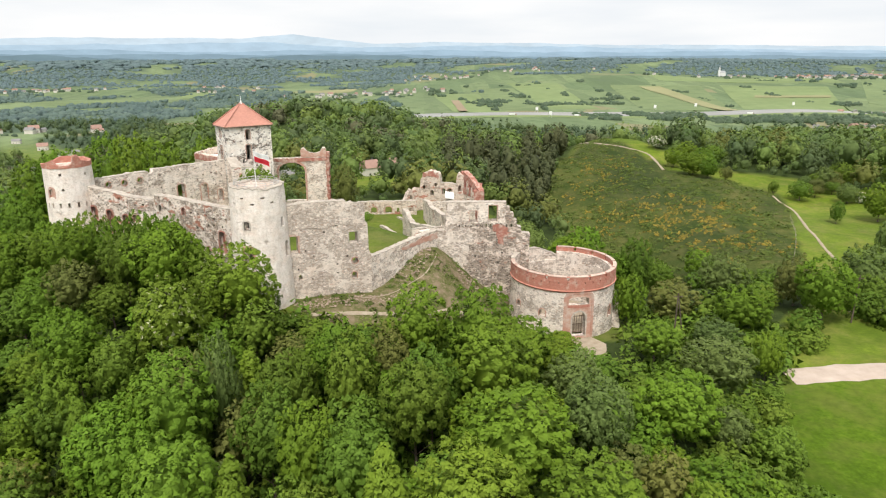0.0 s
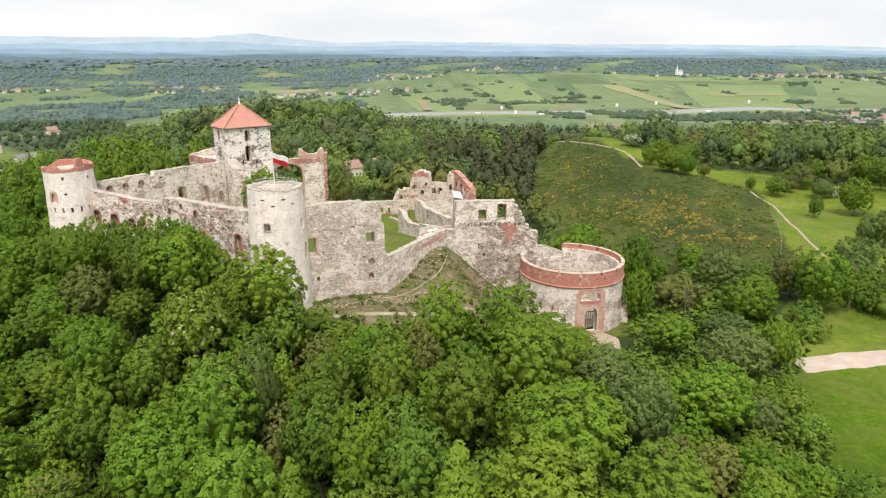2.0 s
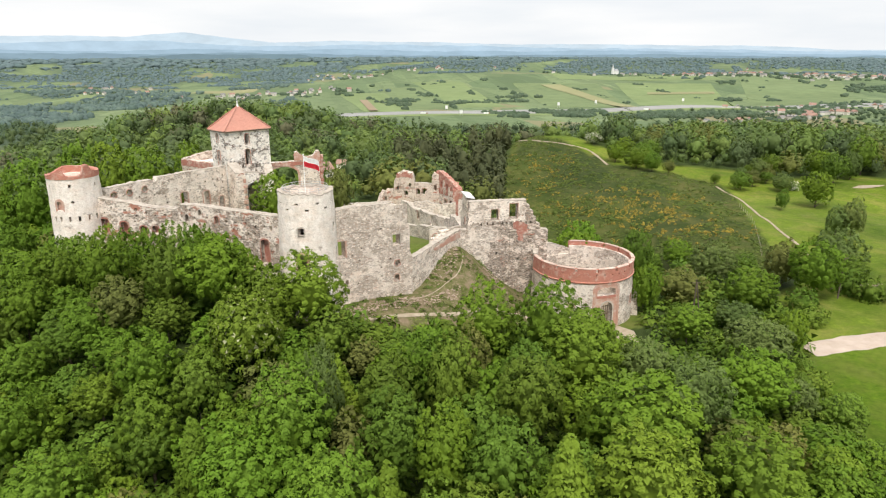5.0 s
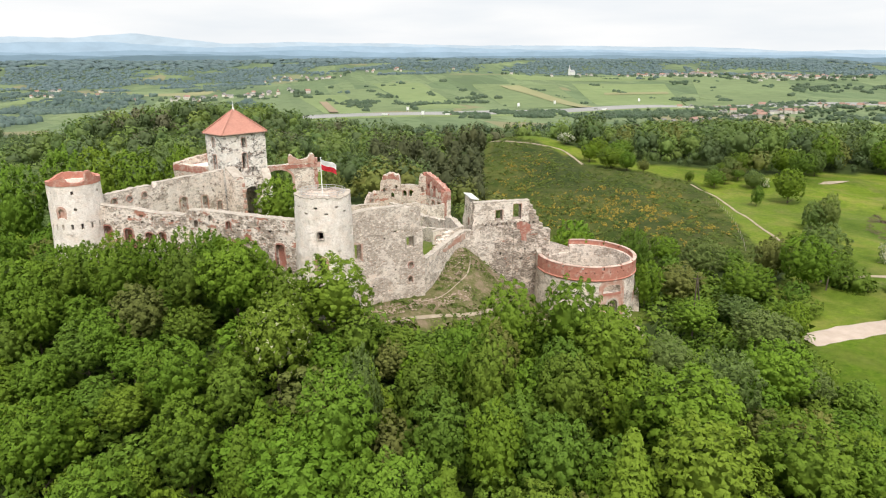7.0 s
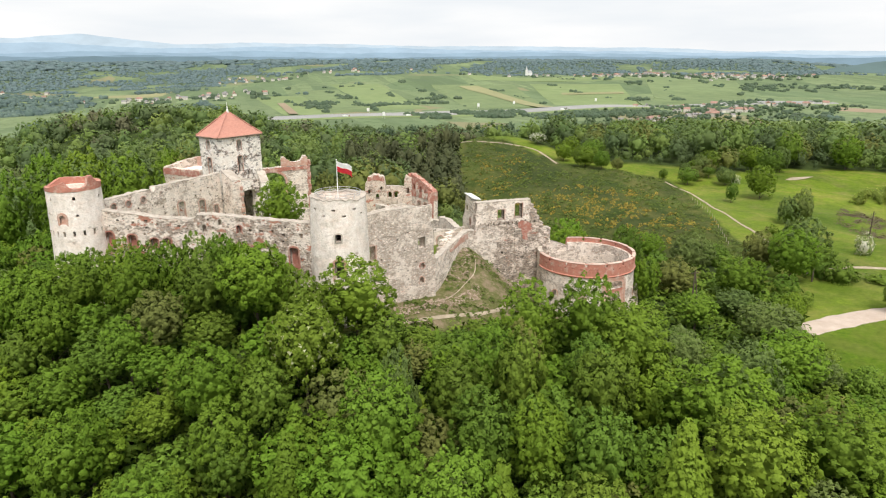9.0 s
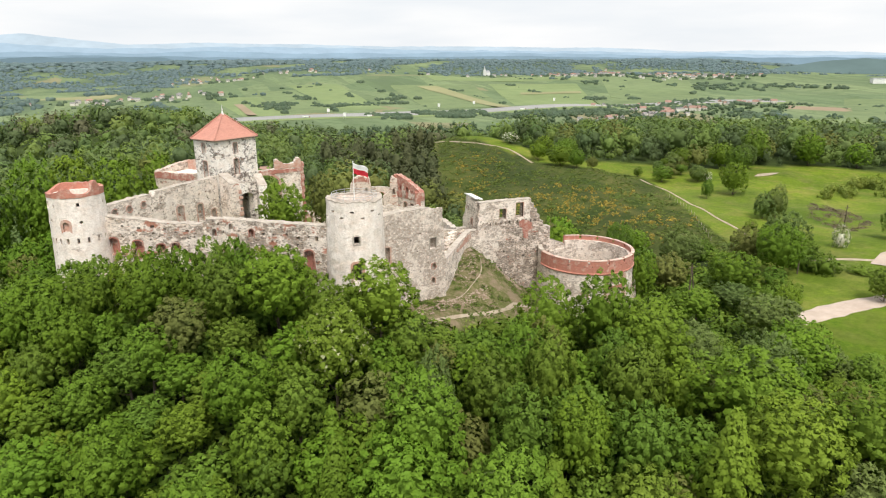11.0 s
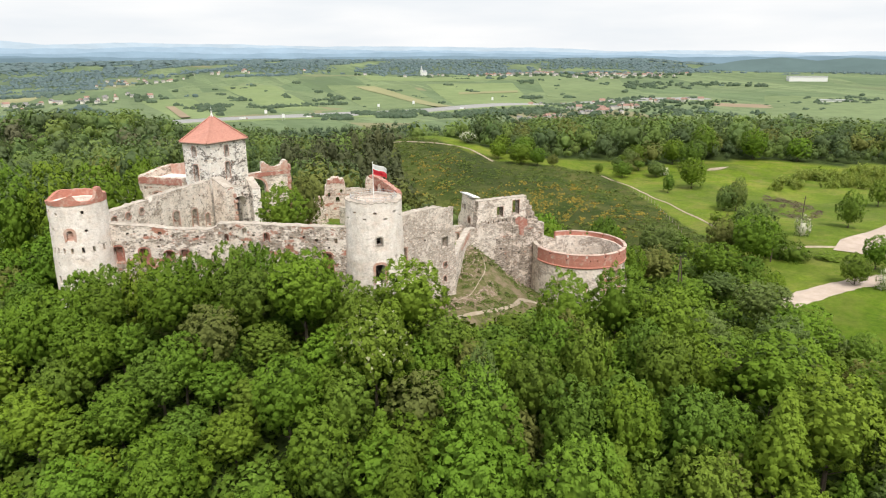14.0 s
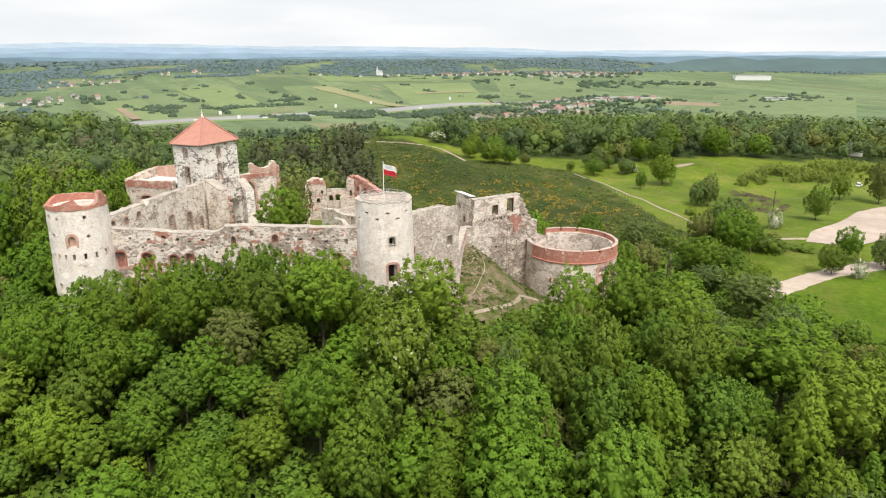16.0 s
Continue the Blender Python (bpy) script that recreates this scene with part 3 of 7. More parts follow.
def skin(fmap, loop, rng, proud=0.05, step=1.0, jag=0.14):
    """A ragged sheet of render or brick facing on a wall."""
    lp = [(s + rng.uniform(-jag, jag), z + rng.uniform(-jag, jag)) for s, z in dense(loop, 0.5)]
    return shell(lambda s, z, o: fmap(s, z, o - proud), lp, [], proud + 0.1, rng, step, 0.03)


def deg(a, r):
    return radians(a) * r


# ---- ground ----
def build_ground():
    cx, cy = -10.0, 80.0
    rad = list(np.arange(0, 160, 2.6))
    while rad[-1] < 4950:
        rad.append(rad[-1] * 1.038)
    rad = np.array(rad)
    n = 380
    ang = np.linspace(0, 2 * np.pi, n, endpoint=False)
    R, A = np.meshgrid(rad[1:], ang, indexing="ij")
    X, Y = cx + R * np.cos(A), cy + R * np.sin(A)
    xs, ys = np.r_[cx, X.ravel()], np.r_[cy, Y.ravel()]
    zs = ground_z(xs, ys)
    m = len(rad) - 1
    i, j = np.meshgrid(np.arange(m - 1), np.arange(n), indexing="ij")
    a = 1 + i * n + j
    b = 1 + i * n + (j + 1) % n
    quads = np.stack([a, a + n, b + n, b], -1).reshape(-1, 4)
    core = np.stack([np.zeros(n, int), 1 + np.arange(n), 1 + (np.arange(n) + 1) % n, 1 + (np.arange(n) + 1) % n], -1)
    tri = np.r_[np.c_[quads[:, 0], quads[:, 1], quads[:, 2]], np.c_[quads[:, 0], quads[:, 2], quads[:, 3]], core[:, :3]]
    me = mesh_np("ground", np.c_[xs, ys, zs], tri, [ground_material()], flat=False)
    col = me.color_attributes.new("cover", "FLOAT_COLOR", "POINT")
    w = woods(xs, ys)
    castle = np.where(in_poly(xs, ys, CLEAR), 1.0, np.where(in_poly(xs, ys, CASTLE), 0.12, 0.0))
    rough = np.where(in_poly(xs, ys, FLANK), 1.0, np.where(in_poly(xs, ys, CLEAR), 0.6, np.where(in_poly(xs, ys, CASTLE), 0.2, 0.0)))
    data = np.c_[w, rough, castle, smooth(900, 1250, np.hypot(xs, ys))]
    col.data.foreach_set("color", data.astype(np.float32).ravel())
    lush = me.attributes.new("lush", "FLOAT", "POINT")
    lush.data.foreach_set("value", (smooth(6, -6, ys - np.interp(xs, (40, 52, 84, 120, 170), (80, 88, 87, 82, 78))) * smooth(25, 35, xs)).astype(np.float32))
    return tagged(new("ground", me), "rolling green land with meadows, woods and bare hillside", "ground", kind="structure")


def ground_material():
    m, nodes, links, bsdf = mat_nodes("land")
    at = nodes.new("ShaderNodeAttribute")
    at.attribute_name = "cover"
    sep = nodes.new("ShaderNodeSeparateColor")
    links.new(at.outputs["Color"], sep.inputs["Color"])
    vec = n_place(nodes, links)
    fine = n_noise(nodes, links, vec, 1.7, 6.0, 0.7)
    mid = n_noise(nodes, links, vec, 0.12, 6.0, 0.65)
    big = n_noise(nodes, links, vec, 0.006, 4.0)
    grass = n_mix(nodes, links, n_ramp(nodes, links, fine, 0.3, 0.7), (0.085, 0.135, 0.01), (0.155, 0.222, 0.024))
    grass = n_mix(nodes, links, n_ramp(nodes, links, mid, 0.46, 0.64), grass, (0.17, 0.185, 0.045))
    grass = n_mix(nodes, links, n_ramp(nodes, links, n_noise(nodes, links, vec, 0.045, 7.0, 0.7), 0.5, 0.66), grass, (0.068, 0.115, 0.01))
    dry = n_noise(nodes, links, n_place(nodes, links, (1, 1, 1), (40, 7, 0)), 0.09, 8.0, 0.75)
    grass = n_mix(nodes, links, n_ramp(nodes, links, dry, 0.56, 0.7), grass, (0.19, 0.19, 0.07))
    clover = n_noise(nodes, links, vec, 0.7, 5.0, 0.7)
    grass = n_mix(nodes, links, 1.0, grass, n_ramp(nodes, links, clover, 0.3, 0.7, (0.72, 0.76, 0.7), (1.22, 1.18, 1.2)), "MULTIPLY")
    grass = n_mix(nodes, links, n_ramp(nodes, links, big, 0.4, 0.6, (0, 0, 0), (0.4, 0.4, 0.4)), grass, (0.12, 0.17, 0.045))
    sweep = n_noise(nodes, links, n_place(nodes, links, (1.0, 0.45, 1.0), (3, 11, 0)), 0.03, 5.0, 0.6)
    grass = n_mix(nodes, links, 1.0, grass, n_ramp(nodes, links, sweep, 0.36, 0.64, (0.8, 0.83, 0.8), (1.28, 1.2, 1.05)), "MULTIPLY")
    wet = nodes.new("ShaderNodeAttribute")
    wet.attribute_name = "lush"
    grass = n_mix(nodes, links, wet.outputs["Fac"], grass, n_mix(nodes, links, 1.0, grass, (0.66, 0.78, 0.55), "MULTIPLY"))
    cells = nodes.new("ShaderNodeTexVoronoi")
    cells.inputs["Scale"].default_value = 0.0062
    links.new(n_place(nodes, links, (1.0, 0.55, 0.0)), cells.inputs["Vector"])
    plot = nodes.new("ShaderNodeSeparateColor")
    links.new(cells.outputs["Color"], plot.inputs["Color"])
    strip = nodes.new("ShaderNodeTexVoronoi")
    strip.inputs["Scale"].default_value = 1.0
    turned = nodes.new("ShaderNodeMapping")
    turned.inputs["Rotation"].default_value, turned.inputs["Scale"].default_value = (0, 0, 0.16), (0.028, 0.0024, 0.0)
    links.new(n_place(nodes, links), turned.inputs["Vector"])
    links.new(turned.outputs["Vector"], strip.inputs["Vector"])
    rows_ = nodes.new("ShaderNodeSeparateColor")
    links.new(strip.outputs["Color"], rows_.inputs["Color"])
    # Crop greens include painted distance haze as extra blue.
    crops = n_mix(nodes, links, plot.outputs[0], (0.126, 0.175, 0.094), (0.18, 0.23, 0.12))
    crops = n_mix(nodes, links, 1.0, crops, n_ramp(nodes, links, rows_.outputs[0], 0.0, 1.0, (0.84, 0.84, 0.84), (1.15, 1.14, 1.1)), "MULTIPLY")
    crops = n_mix(nodes, links, n_ramp(nodes, links, n_noise(nodes, links, vec, 0.03, 6.0, 0.7), 0.5, 0.7), crops, (0.1, 0.145, 0.065))
    crops = n_mix(nodes, links, n_ramp(nodes, links, plot.outputs[1], 0.93, 0.95), crops, (0.22, 0.21, 0.12))
    grass = n_mix(nodes, links, at.outputs["Alpha"], grass, crops)
    floor = n_mix(nodes, links, n_ramp(nodes, links, mid, 0.4, 0.6), (0.03, 0.045, 0.014), (0.055, 0.08, 0.022))
    # Distance haze painted on the far wood floor as a paler blue-green.
    floor = n_mix(nodes, links, at.outputs["Alpha"], floor, (0.085, 0.12, 0.078))
    rough = n_mix(nodes, links, n_ramp(nodes, links, fine, 0.35, 0.65), (0.038, 0.057, 0.014), (0.094, 0.112, 0.034))
    rough = n_mix(nodes, links, n_ramp(nodes, links, n_noise(nodes, links, vec, 0.35, 6.0, 0.7), 0.48, 0.68), rough, (0.112, 0.106, 0.048))
    rough = n_mix(nodes, links, n_ramp(nodes, links, n_noise(nodes, links, n_place(nodes, links, (1.0, 0.5, 1.0)), 0.06, 8.0, 0.75), 0.46, 0.6), rough, (0.042, 0.066, 0.016))
    rough = n_mix(nodes, links, n_ramp(nodes, links, n_noise(nodes, links, n_place(nodes, links, (1.0, 0.6, 1.0), (9, 3, 0)), 0.05, 8.0, 0.75), 0.52, 0.68), rough, (0.125, 0.122, 0.044))
    slope = n_noise(nodes, links, n_place(nodes, links, (1.0, 0.4, 1.0), (5, 17, 0)), 0.028, 6.0, 0.65)
    rough = n_mix(nodes, links, 1.0, rough, n_ramp(nodes, links, slope, 0.38, 0.62, (0.66, 0.72, 0.7), (1.3, 1.25, 1.0)), "MULTIPLY")
    bank = n_mix(nodes, links, n_ramp(nodes, links, n_noise(nodes, links, vec, 0.3, 7.0, 0.7), 0.45, 0.6), (0.105, 0.112, 0.038), (0.205, 0.16, 0.105))
    bank = n_mix(nodes, links, n_ramp(nodes, links, fine, 0.52, 0.72), bank, (0.28, 0.215, 0.155))
    col = n_mix(nodes, links, sep.outputs[0], grass, floor)
    col = n_mix(nodes, links, sep.outputs[1], col, rough)
    col = n_mix(nodes, links, sep.outputs[2], col, bank)
    links.new(col, bsdf.inputs["Base Color"])
    bsdf.inputs["Roughness"].default_value = 0.95
    bsdf.inputs["Specular IOR Level"].default_value = 0.08
    n_bump(nodes, links, fine, bsdf, 0.6, 0.25)
    return m


ground = build_ground()


def ribbon(name, pts, width, material, label, category, lift=0.12, step=2.0, wob=0.2, seed=0):
    """A path that lies on the ground."""
    rng = random.Random(seed)
    line = []
    for i in range(len(pts) - 1):
        p0, p1, p2, p3 = (np.array(pts[max(0, min(len(pts) - 1, k))], float) for k in (i - 1, i, i + 1, i + 2))
        n = max(2, int(np.hypot(*(p2 - p1)) / step))
        for j in range(n):
            t = j / n
            line.append(0.5 * (2 * p1 + (p2 - p0) * t + (2 * p0 - 5 * p1 + 4 * p2 - p3) * t * t + (3 * p1 - p0 - 3 * p2 + p3) * t ** 3))
    line.append(np.array(pts[-1], float))
    bm = bmesh.new()
    rows = []
    for i, p in enumerate(line):
        d = line[min(i + 1, len(line) - 1)] - line[max(i - 1, 0)]
        d = d / (np.hypot(*d) + 1e-9)
        nn = np.array((-d[1], d[0]))
        w = width * (1 + rng.uniform(-wob, wob)) / 2
        row = []
        for k in (-1, -0.5, 0, 0.5, 1):
            q = p + nn * w * k
            row.append(bm.verts.new((q[0], q[1], float(ground_z(q[0], q[1])) + lift * (1 if abs(k) < 1 else 0.2))))
        rows.append(row)
    for a, b in zip(rows, rows[1:]):
        for k in range(4):
            bm.faces.new((a[k], a[k + 1], b[k + 1], b[k]))
    at = (line[0][0], line[0][1], float(ground_z(*line[0])))
    return thing(name, bm, material, at, label, category, kind="structure")


def patch(name, pts, material, label, category, lift=0.12, cell=3.0, kind="structure", rim=None):
    """A flat piece of another cover that lies on the ground."""
    lp = dense(list(pts), cell)
    arr = np.array(lp)
    gx, gy = np.meshgrid(np.arange(arr[:, 0].min(), arr[:, 0].max(), cell), np.arange(arr[:, 1].min(), arr[:, 1].max(), cell))
    g = np.c_[gx.ravel(), gy.ravel()]
    g = g[in_poly(g[:, 0], g[:, 1], lp)]
    vs, _, fs, *_ = geometry.delaunay_2d_cdt([Vector(p) for p in lp] + [Vector(p) for p in g], [(i, (i + 1) % len(lp)) for i in range(len(lp))], [], 0, 1e-3)
    V = np.array([(v[0], v[1]) for v in vs])
    F = np.array([f for f in fs if in_poly(*V[list(f)].mean(0), lp)])
    bm = bmesh.new()
    z = ground_z(V[:, 0], V[:, 1]) + lift
    if rim is not None:
        z[:len(lp)] += rim - lift
    bv = [bm.verts.new((*V[i], z[i])) for i in range(len(V))]
    for f in F:
        bm.faces.new([bv[i] for i in f])
    at = (*V[0], float(z[0]))
    return thing(name, bm, material, at, label, category, kind=kind)


ribbon("footpath", PATHS["hill"], 1.3, M_PATH, "pale trodden footpath along the bare hill's crest", "path", 0.25, 4.0, 0.25, 1)
ribbon("footpath", PATHS["slope"], 0.75, M_PATH, "narrow pale footpath down the meadow slope", "path", 0.2, 3.0, 0.25, 6)
ribbon("footpath", PATHS["castle"], 0.85, M_PATH, "pale trodden footpath below the castle wall", "path", 0.14, 1.0, 0.25, 2)
ribbon("footpath", PATHS["bank"], 0.2, M_PATH, "narrow trodden path up the earth bank", "path", 0.1, 1.0, 0.25, 3)
ribbon("track", PATHS["track"], 5.2, M_SAND, "pale pinkish gravel track across the meadow", "track", 0.16, 2.0, 0.12, 4)
ribbon("footpath", PATHS["meadow"], 1.6, M_PATH, "faint trodden path across the meadow", "path", 0.14, 2.0, 0.2, 5)
patch("bare_patch", ((163, 211), (168, 213.6), (175, 213.8), (178, 212), (174, 210.6), (167, 210)), M_PATH, "bare sandy patch in the meadow grass", "sand", 0.16, 1.5)
patch("gravel_lot", ((94, 106), (104, 111), (120, 114), (149, 123), (170, 121), (172, 104), (138, 98), (117, 98.5), (100, 98)), M_SAND, "pale sandy gravel parking ground in the meadow", "gravel", 0.18)
patch("gravel_apron", ((21, 105.2), (25.8, 105.2), (28, 101.5), (27, 97), (24.5, 95.2), (22, 96.5), (22.6, 101)), M_PATH, "pale trodden ground before the barbican gate", "path", 0.14, 1.0)


# ---- castle ----


def opening(parent, fmap, loop, material=M_BRICKPALE, width=0.28, proud=0.05, deep=0.4, label="worn brick surround"):
    return part("surround", ring_trim(fmap, loop, width, proud, deep), material, parent, label)


def level_runs(top):
    """The stretches of a broken top that are level enough to carry capping stones."""
    runs, now = [], [top[0]]
    for (s0, z0), (s1, z1) in zip(top, top[1:]):
        if s1 - s0 < 0.12 or abs(z1 - z0) > 1.6 * (s1 - s0):
            runs.append(now)
            now = []
        now.append((s1, z1))
    return [r for r in runs + [now] if len(r) > 1]


def ruin_wall(name, a, b, foot, top, holes, thick, material, label, seed, trims=(), cap=True, dip=0.13, step=0.9, category="wall", blocked=(), pits=0, pit_z=(10, 20)):
    """A standing wall with a broken top, its openings cut through, capped with pale stones."""
    rng = random.Random(seed)
    f = straight(a, b)
    outline, t = wall_outline(top[0][0], top[-1][0], foot, top, rng, dip)
    # putlog holes and fallen stones
    holes, dice = list(holes), random.Random(seed + 500)
    for _ in range(pits * 12):
        if pits <= 0:
            break
        s, z, w, h = dice.uniform(top[0][0] + 0.6, top[-1][0] - 0.6), dice.uniform(*pit_z), dice.uniform(0.1, 0.22), dice.uniform(0.1, 0.2)
        under = np.interp(s, [p[0] for p in top], [p[1] for p in top])
        if z > under - 0.7 or any(min(q[0] for q in o) - 0.75 < s < max(q[0] for q in o) + 0.75 and min(q[1] for q in o) - 0.75 < z < max(q[1] for q in o) + 0.75 for o in holes):
            continue
        holes.append([(s - w, z - h), (s + w, z - h * 0.8), (s + w * 0.9, z + h), (s - w * 0.7, z + h * 1.1)])
        pits -= 1
    ob = base(name, (a[0], a[1], foot), label, category)
    part("masonry", shell(f, outline, holes, thick, rng, step), material, ob)
    if cap:
        for run in level_runs(t):
            lay_caps(ob, f, run, thick, rng, label="pale weathered capping stone")
    for i, m, w in trims:
        opening(ob, f, holes[i], m, w)
    for i in blocked:
        lp = np.array(holes[i])
        big = [tuple(p) for p in lp.mean(0) + (lp - lp.mean(0)) * 1.12]
        part("blocking", shell(lambda s, z, o: f(s, z, o + 0.75), dense(big, 0.5), [], 0.4, rng, 0.6, 0.06), M_BRICKOLD, ob, "old brick filling of the opening")
    return ob, f


# west round tower
def west_tower():
    cx, cy, r, zr = -67.65, 115.7, 3.9, 28.85
    rng = random.Random(4)
    ob = base("round_tower", (cx, cy, 6), "pale plastered round tower with a broken brick parapet", "tower")
    f = round_wall(cx, cy, r, zr, 0.03)
    D = lambda a: deg(a, r)
    holes = [rect(D(a) - 0.17, D(a) + 0.17, 21.75, 22.65) for a in (-150, -138, -124, -108, -88, -68, -47, -28)]
    holes += [arched(D(-154) - 0.3, D(-154) + 0.3, 27.2, 28.2), rect(D(-132) - 0.2, D(-132) + 0.2, 27.3, 27.8), rect(D(-79) - 0.22, D(-79) + 0.22, 27.4, 27.95)]
    holes += [disc(D(-77), 25.0, 0.25), disc(D(-145), 25.3, 0.28), rect(D(-18) - 0.2, D(-18) + 0.2, 27.3, 27.8), arched(D(-146) - 0.35, D(-146) + 0.35, 17.2, 18.4)]
    niche = arched(D(-108) - 0.45, D(-108) + 0.45, 23.7, 25.2)
    s0, s1 = D(-270), D(90)
    part("masonry", shell(f, [(s0, 6), (s1, 6), (s1, zr), (s0, zr)], holes + [niche], 1.3, rng, 0.85, 0.05), M_TOWER, ob)
    opening(ob, f, niche, M_BRICKPALE, 0.4, 0.03)
    part("niche_back", shell(lambda s, z, o: f(s, z, o + 0.35), dense(rect(D(-108) - 0.7, D(-108) + 0.7, 23.5, 25.4), 0.5), [], 0.3, rng, 0.6), M_BRICKPALE, ob)
    tops = [(-270, 29.9), (-230, 30.0), (-200, 29.3), (-170, 29.1), (-152, 29.5), (-135, 29.4), (-120, 29.6), (-112, 29.9), (-95, 30.3), (-86, 29.4), (-62, 29.2), (-49, 29.5), (-43, 30.9), (-33, 31.0), (-25, 30.0), (0, 29.6), (40, 29.7), (90, 29.9)]
    t = ragged([(D(a), z) for a, z in tops], rng, 0.5, 0.1)
    fb = round_wall(cx, cy, r + 0.06)
    part("brick_parapet", shell(lambda s, z, o: fb(s * (r + 0.06) / r, z, o), [(s0, zr - 0.1), (s1, zr - 0.1)] + t[::-1], [], 0.55, rng, 0.7), M_BRICK, ob, "broken orange-red brick parapet")
    bm = bmesh.new()
    bmesh.ops.create_circle(bm, cap_ends=True, radius=r - 0.9, segments=24, matrix=Matrix.Translation((cx, cy, zr - 0.9)))
    part("platform", bm, M_COPING, ob, "worn brick platform")
    return ob


# tower with the flag
def flag_tower():
    cx, cy, r, zr = -28.4, 97.1, 4.1, 28.9
    rng = random.Random(5)
    ob = base("flag_tower", (cx, cy, 5), "pale plastered round tower with small dark windows", "tower")
    f = round_wall(cx, cy, r, zr, 0.03)
    D = lambda a: deg(a, r)
    win = arched(D(-100) - 0.42, D(-100) + 0.42, 22.9, 24.15, 0.4)
    door = arched(D(-100) - 0.62, D(-100) + 0.62, 17.2, 20.1, 0.35)
    wr = arched(D(-22) - 0.35, D(-22) + 0.35, 22.8, 24.3, 0.5)
    wr2 = arched(D(-14) - 0.45, D(-14) + 0.45, 17.9, 20.4, 0.5)
    holes = [win, door, wr, wr2]
    for a, z in ((-128, 26.75), (-107, 27.6), (-86, 26.7), (-172, 26.6), (-64, 27.6), (-45, 26.8), (-150, 27.6)):
        holes.append(rect(D(a) - 0.28, D(a) + 0.28, z - 0.13, z + 0.15))
    s0, s1 = D(-270), D(90)
    top = ragged([(s0, zr)] + [(D(-270 + 30 * k), zr + rng.uniform(-0.15, 0.25)) for k in range(1, 12)] + [(s1, zr)], rng, 0.5, 0.18)
    part("masonry", shell(f, [(s0, 5), (s1, 5)] + top[::-1], holes, 1.2, rng, 0.85, 0.05), M_TOWER, ob)
    for run in level_runs(top):
        lay_caps(ob, f, run, 1.2, rng, 0.05, 0.03, "weathered grey capping stone")
    part("window_surround", ring_trim(f, arched(D(-100) - 0.42, D(-100) + 0.42, 22.9, 24.15, 0.4), 0.2, 0.06, 0.3, False), M_CAP, ob, "pale stone window surround")
    opening(ob, f, door, M_BRICKPALE, 0.35)
    bm = bmesh.new()
    bmesh.ops.create_circle(bm, cap_ends=True, radius=r - 1.1, segments=24, matrix=Matrix.Translation((cx, cy, zr - 0.9)))
    part("platform", bm, M_WALL, ob)
    bm = bmesh.new()
    bmesh.ops.create_circle(bm, cap_ends=True, radius=r - 1.1, segments=24, matrix=Matrix.Translation((cx, cy, 21.6)))
    part("inner_floor", bm, M_WOOD, ob)
    rail = base("railing", (cx, cy, zr - 0.9), "thin grey metal railing round the tower platform", "railing")
    n = 14
    pts = [(cx + (r - 0.75) * math.cos(6.2832 * i / n), cy + (r - 0.75) * math.sin(6.2832 * i / n)) for i in range(n)]
    for i, (x, y) in enumerate(pts):
        part("post", add_tube(bmesh.new(), (x, y, zr - 0.3), (x, y, zr + 0.75), 0.04, 0.04, 6), M_METAL, rail)
        x2, y2 = pts[(i + 1) % n]
        for z in (0.38, 0.73):
            part("rail", add_tube(bmesh.new(), (x, y, zr + z), (x2, y2, zr + z), 0.035, 0.035, 6), M_METAL, rail)
    return ob


def flag():
    x, y, z = -28.4, 96.9, 28.0
    ob = base("flagpole", (x, y, z), "white flagpole with a white and red flag", "flag")
    part("pole", add_tube(bmesh.new(), (x, y, z), (x, y, z + 6.2), 0.08, 0.05, 8), M_WHITE, ob)
    add = bmesh.new()
    bmesh.ops.create_uvsphere(add, u_segments=8, v_segments=6, radius=0.1, matrix=Matrix.Translation((x, y, z + 6.25)))
    part("finial", add, M_WHITE, ob)
    for nm, m, v0, v1 in (("white_half", M_WHITE, 0.5, 1.0), ("red_half", M_RED, 0.0, 0.5)):
        bm = bmesh.new()
        grid = []
        for i in range(15):
            u = i / 14
            row = []
            for j in range(5):
                v = v0 + (v1 - v0) * j / 4
                row.append(bm.verts.new((x + 0.06 + u * 2.15, y + 0.28 * u * math.sin(u * 7 + v * 1.5), z + 4.55 + 1.5 * v - 0.95 * u ** 1.4 - 0.12 * math.sin(u * 6))))
            grid.append(row)
        for a, b in zip(grid, grid[1:]):
            for j in range(4):
                bm.faces.new((a[j], b[j], b[j + 1], a[j + 1]))
        bmesh.ops.solidify(bm, geom=bm.faces[:], thickness=0.012)
        part(nm, bm, m, ob, "", True)


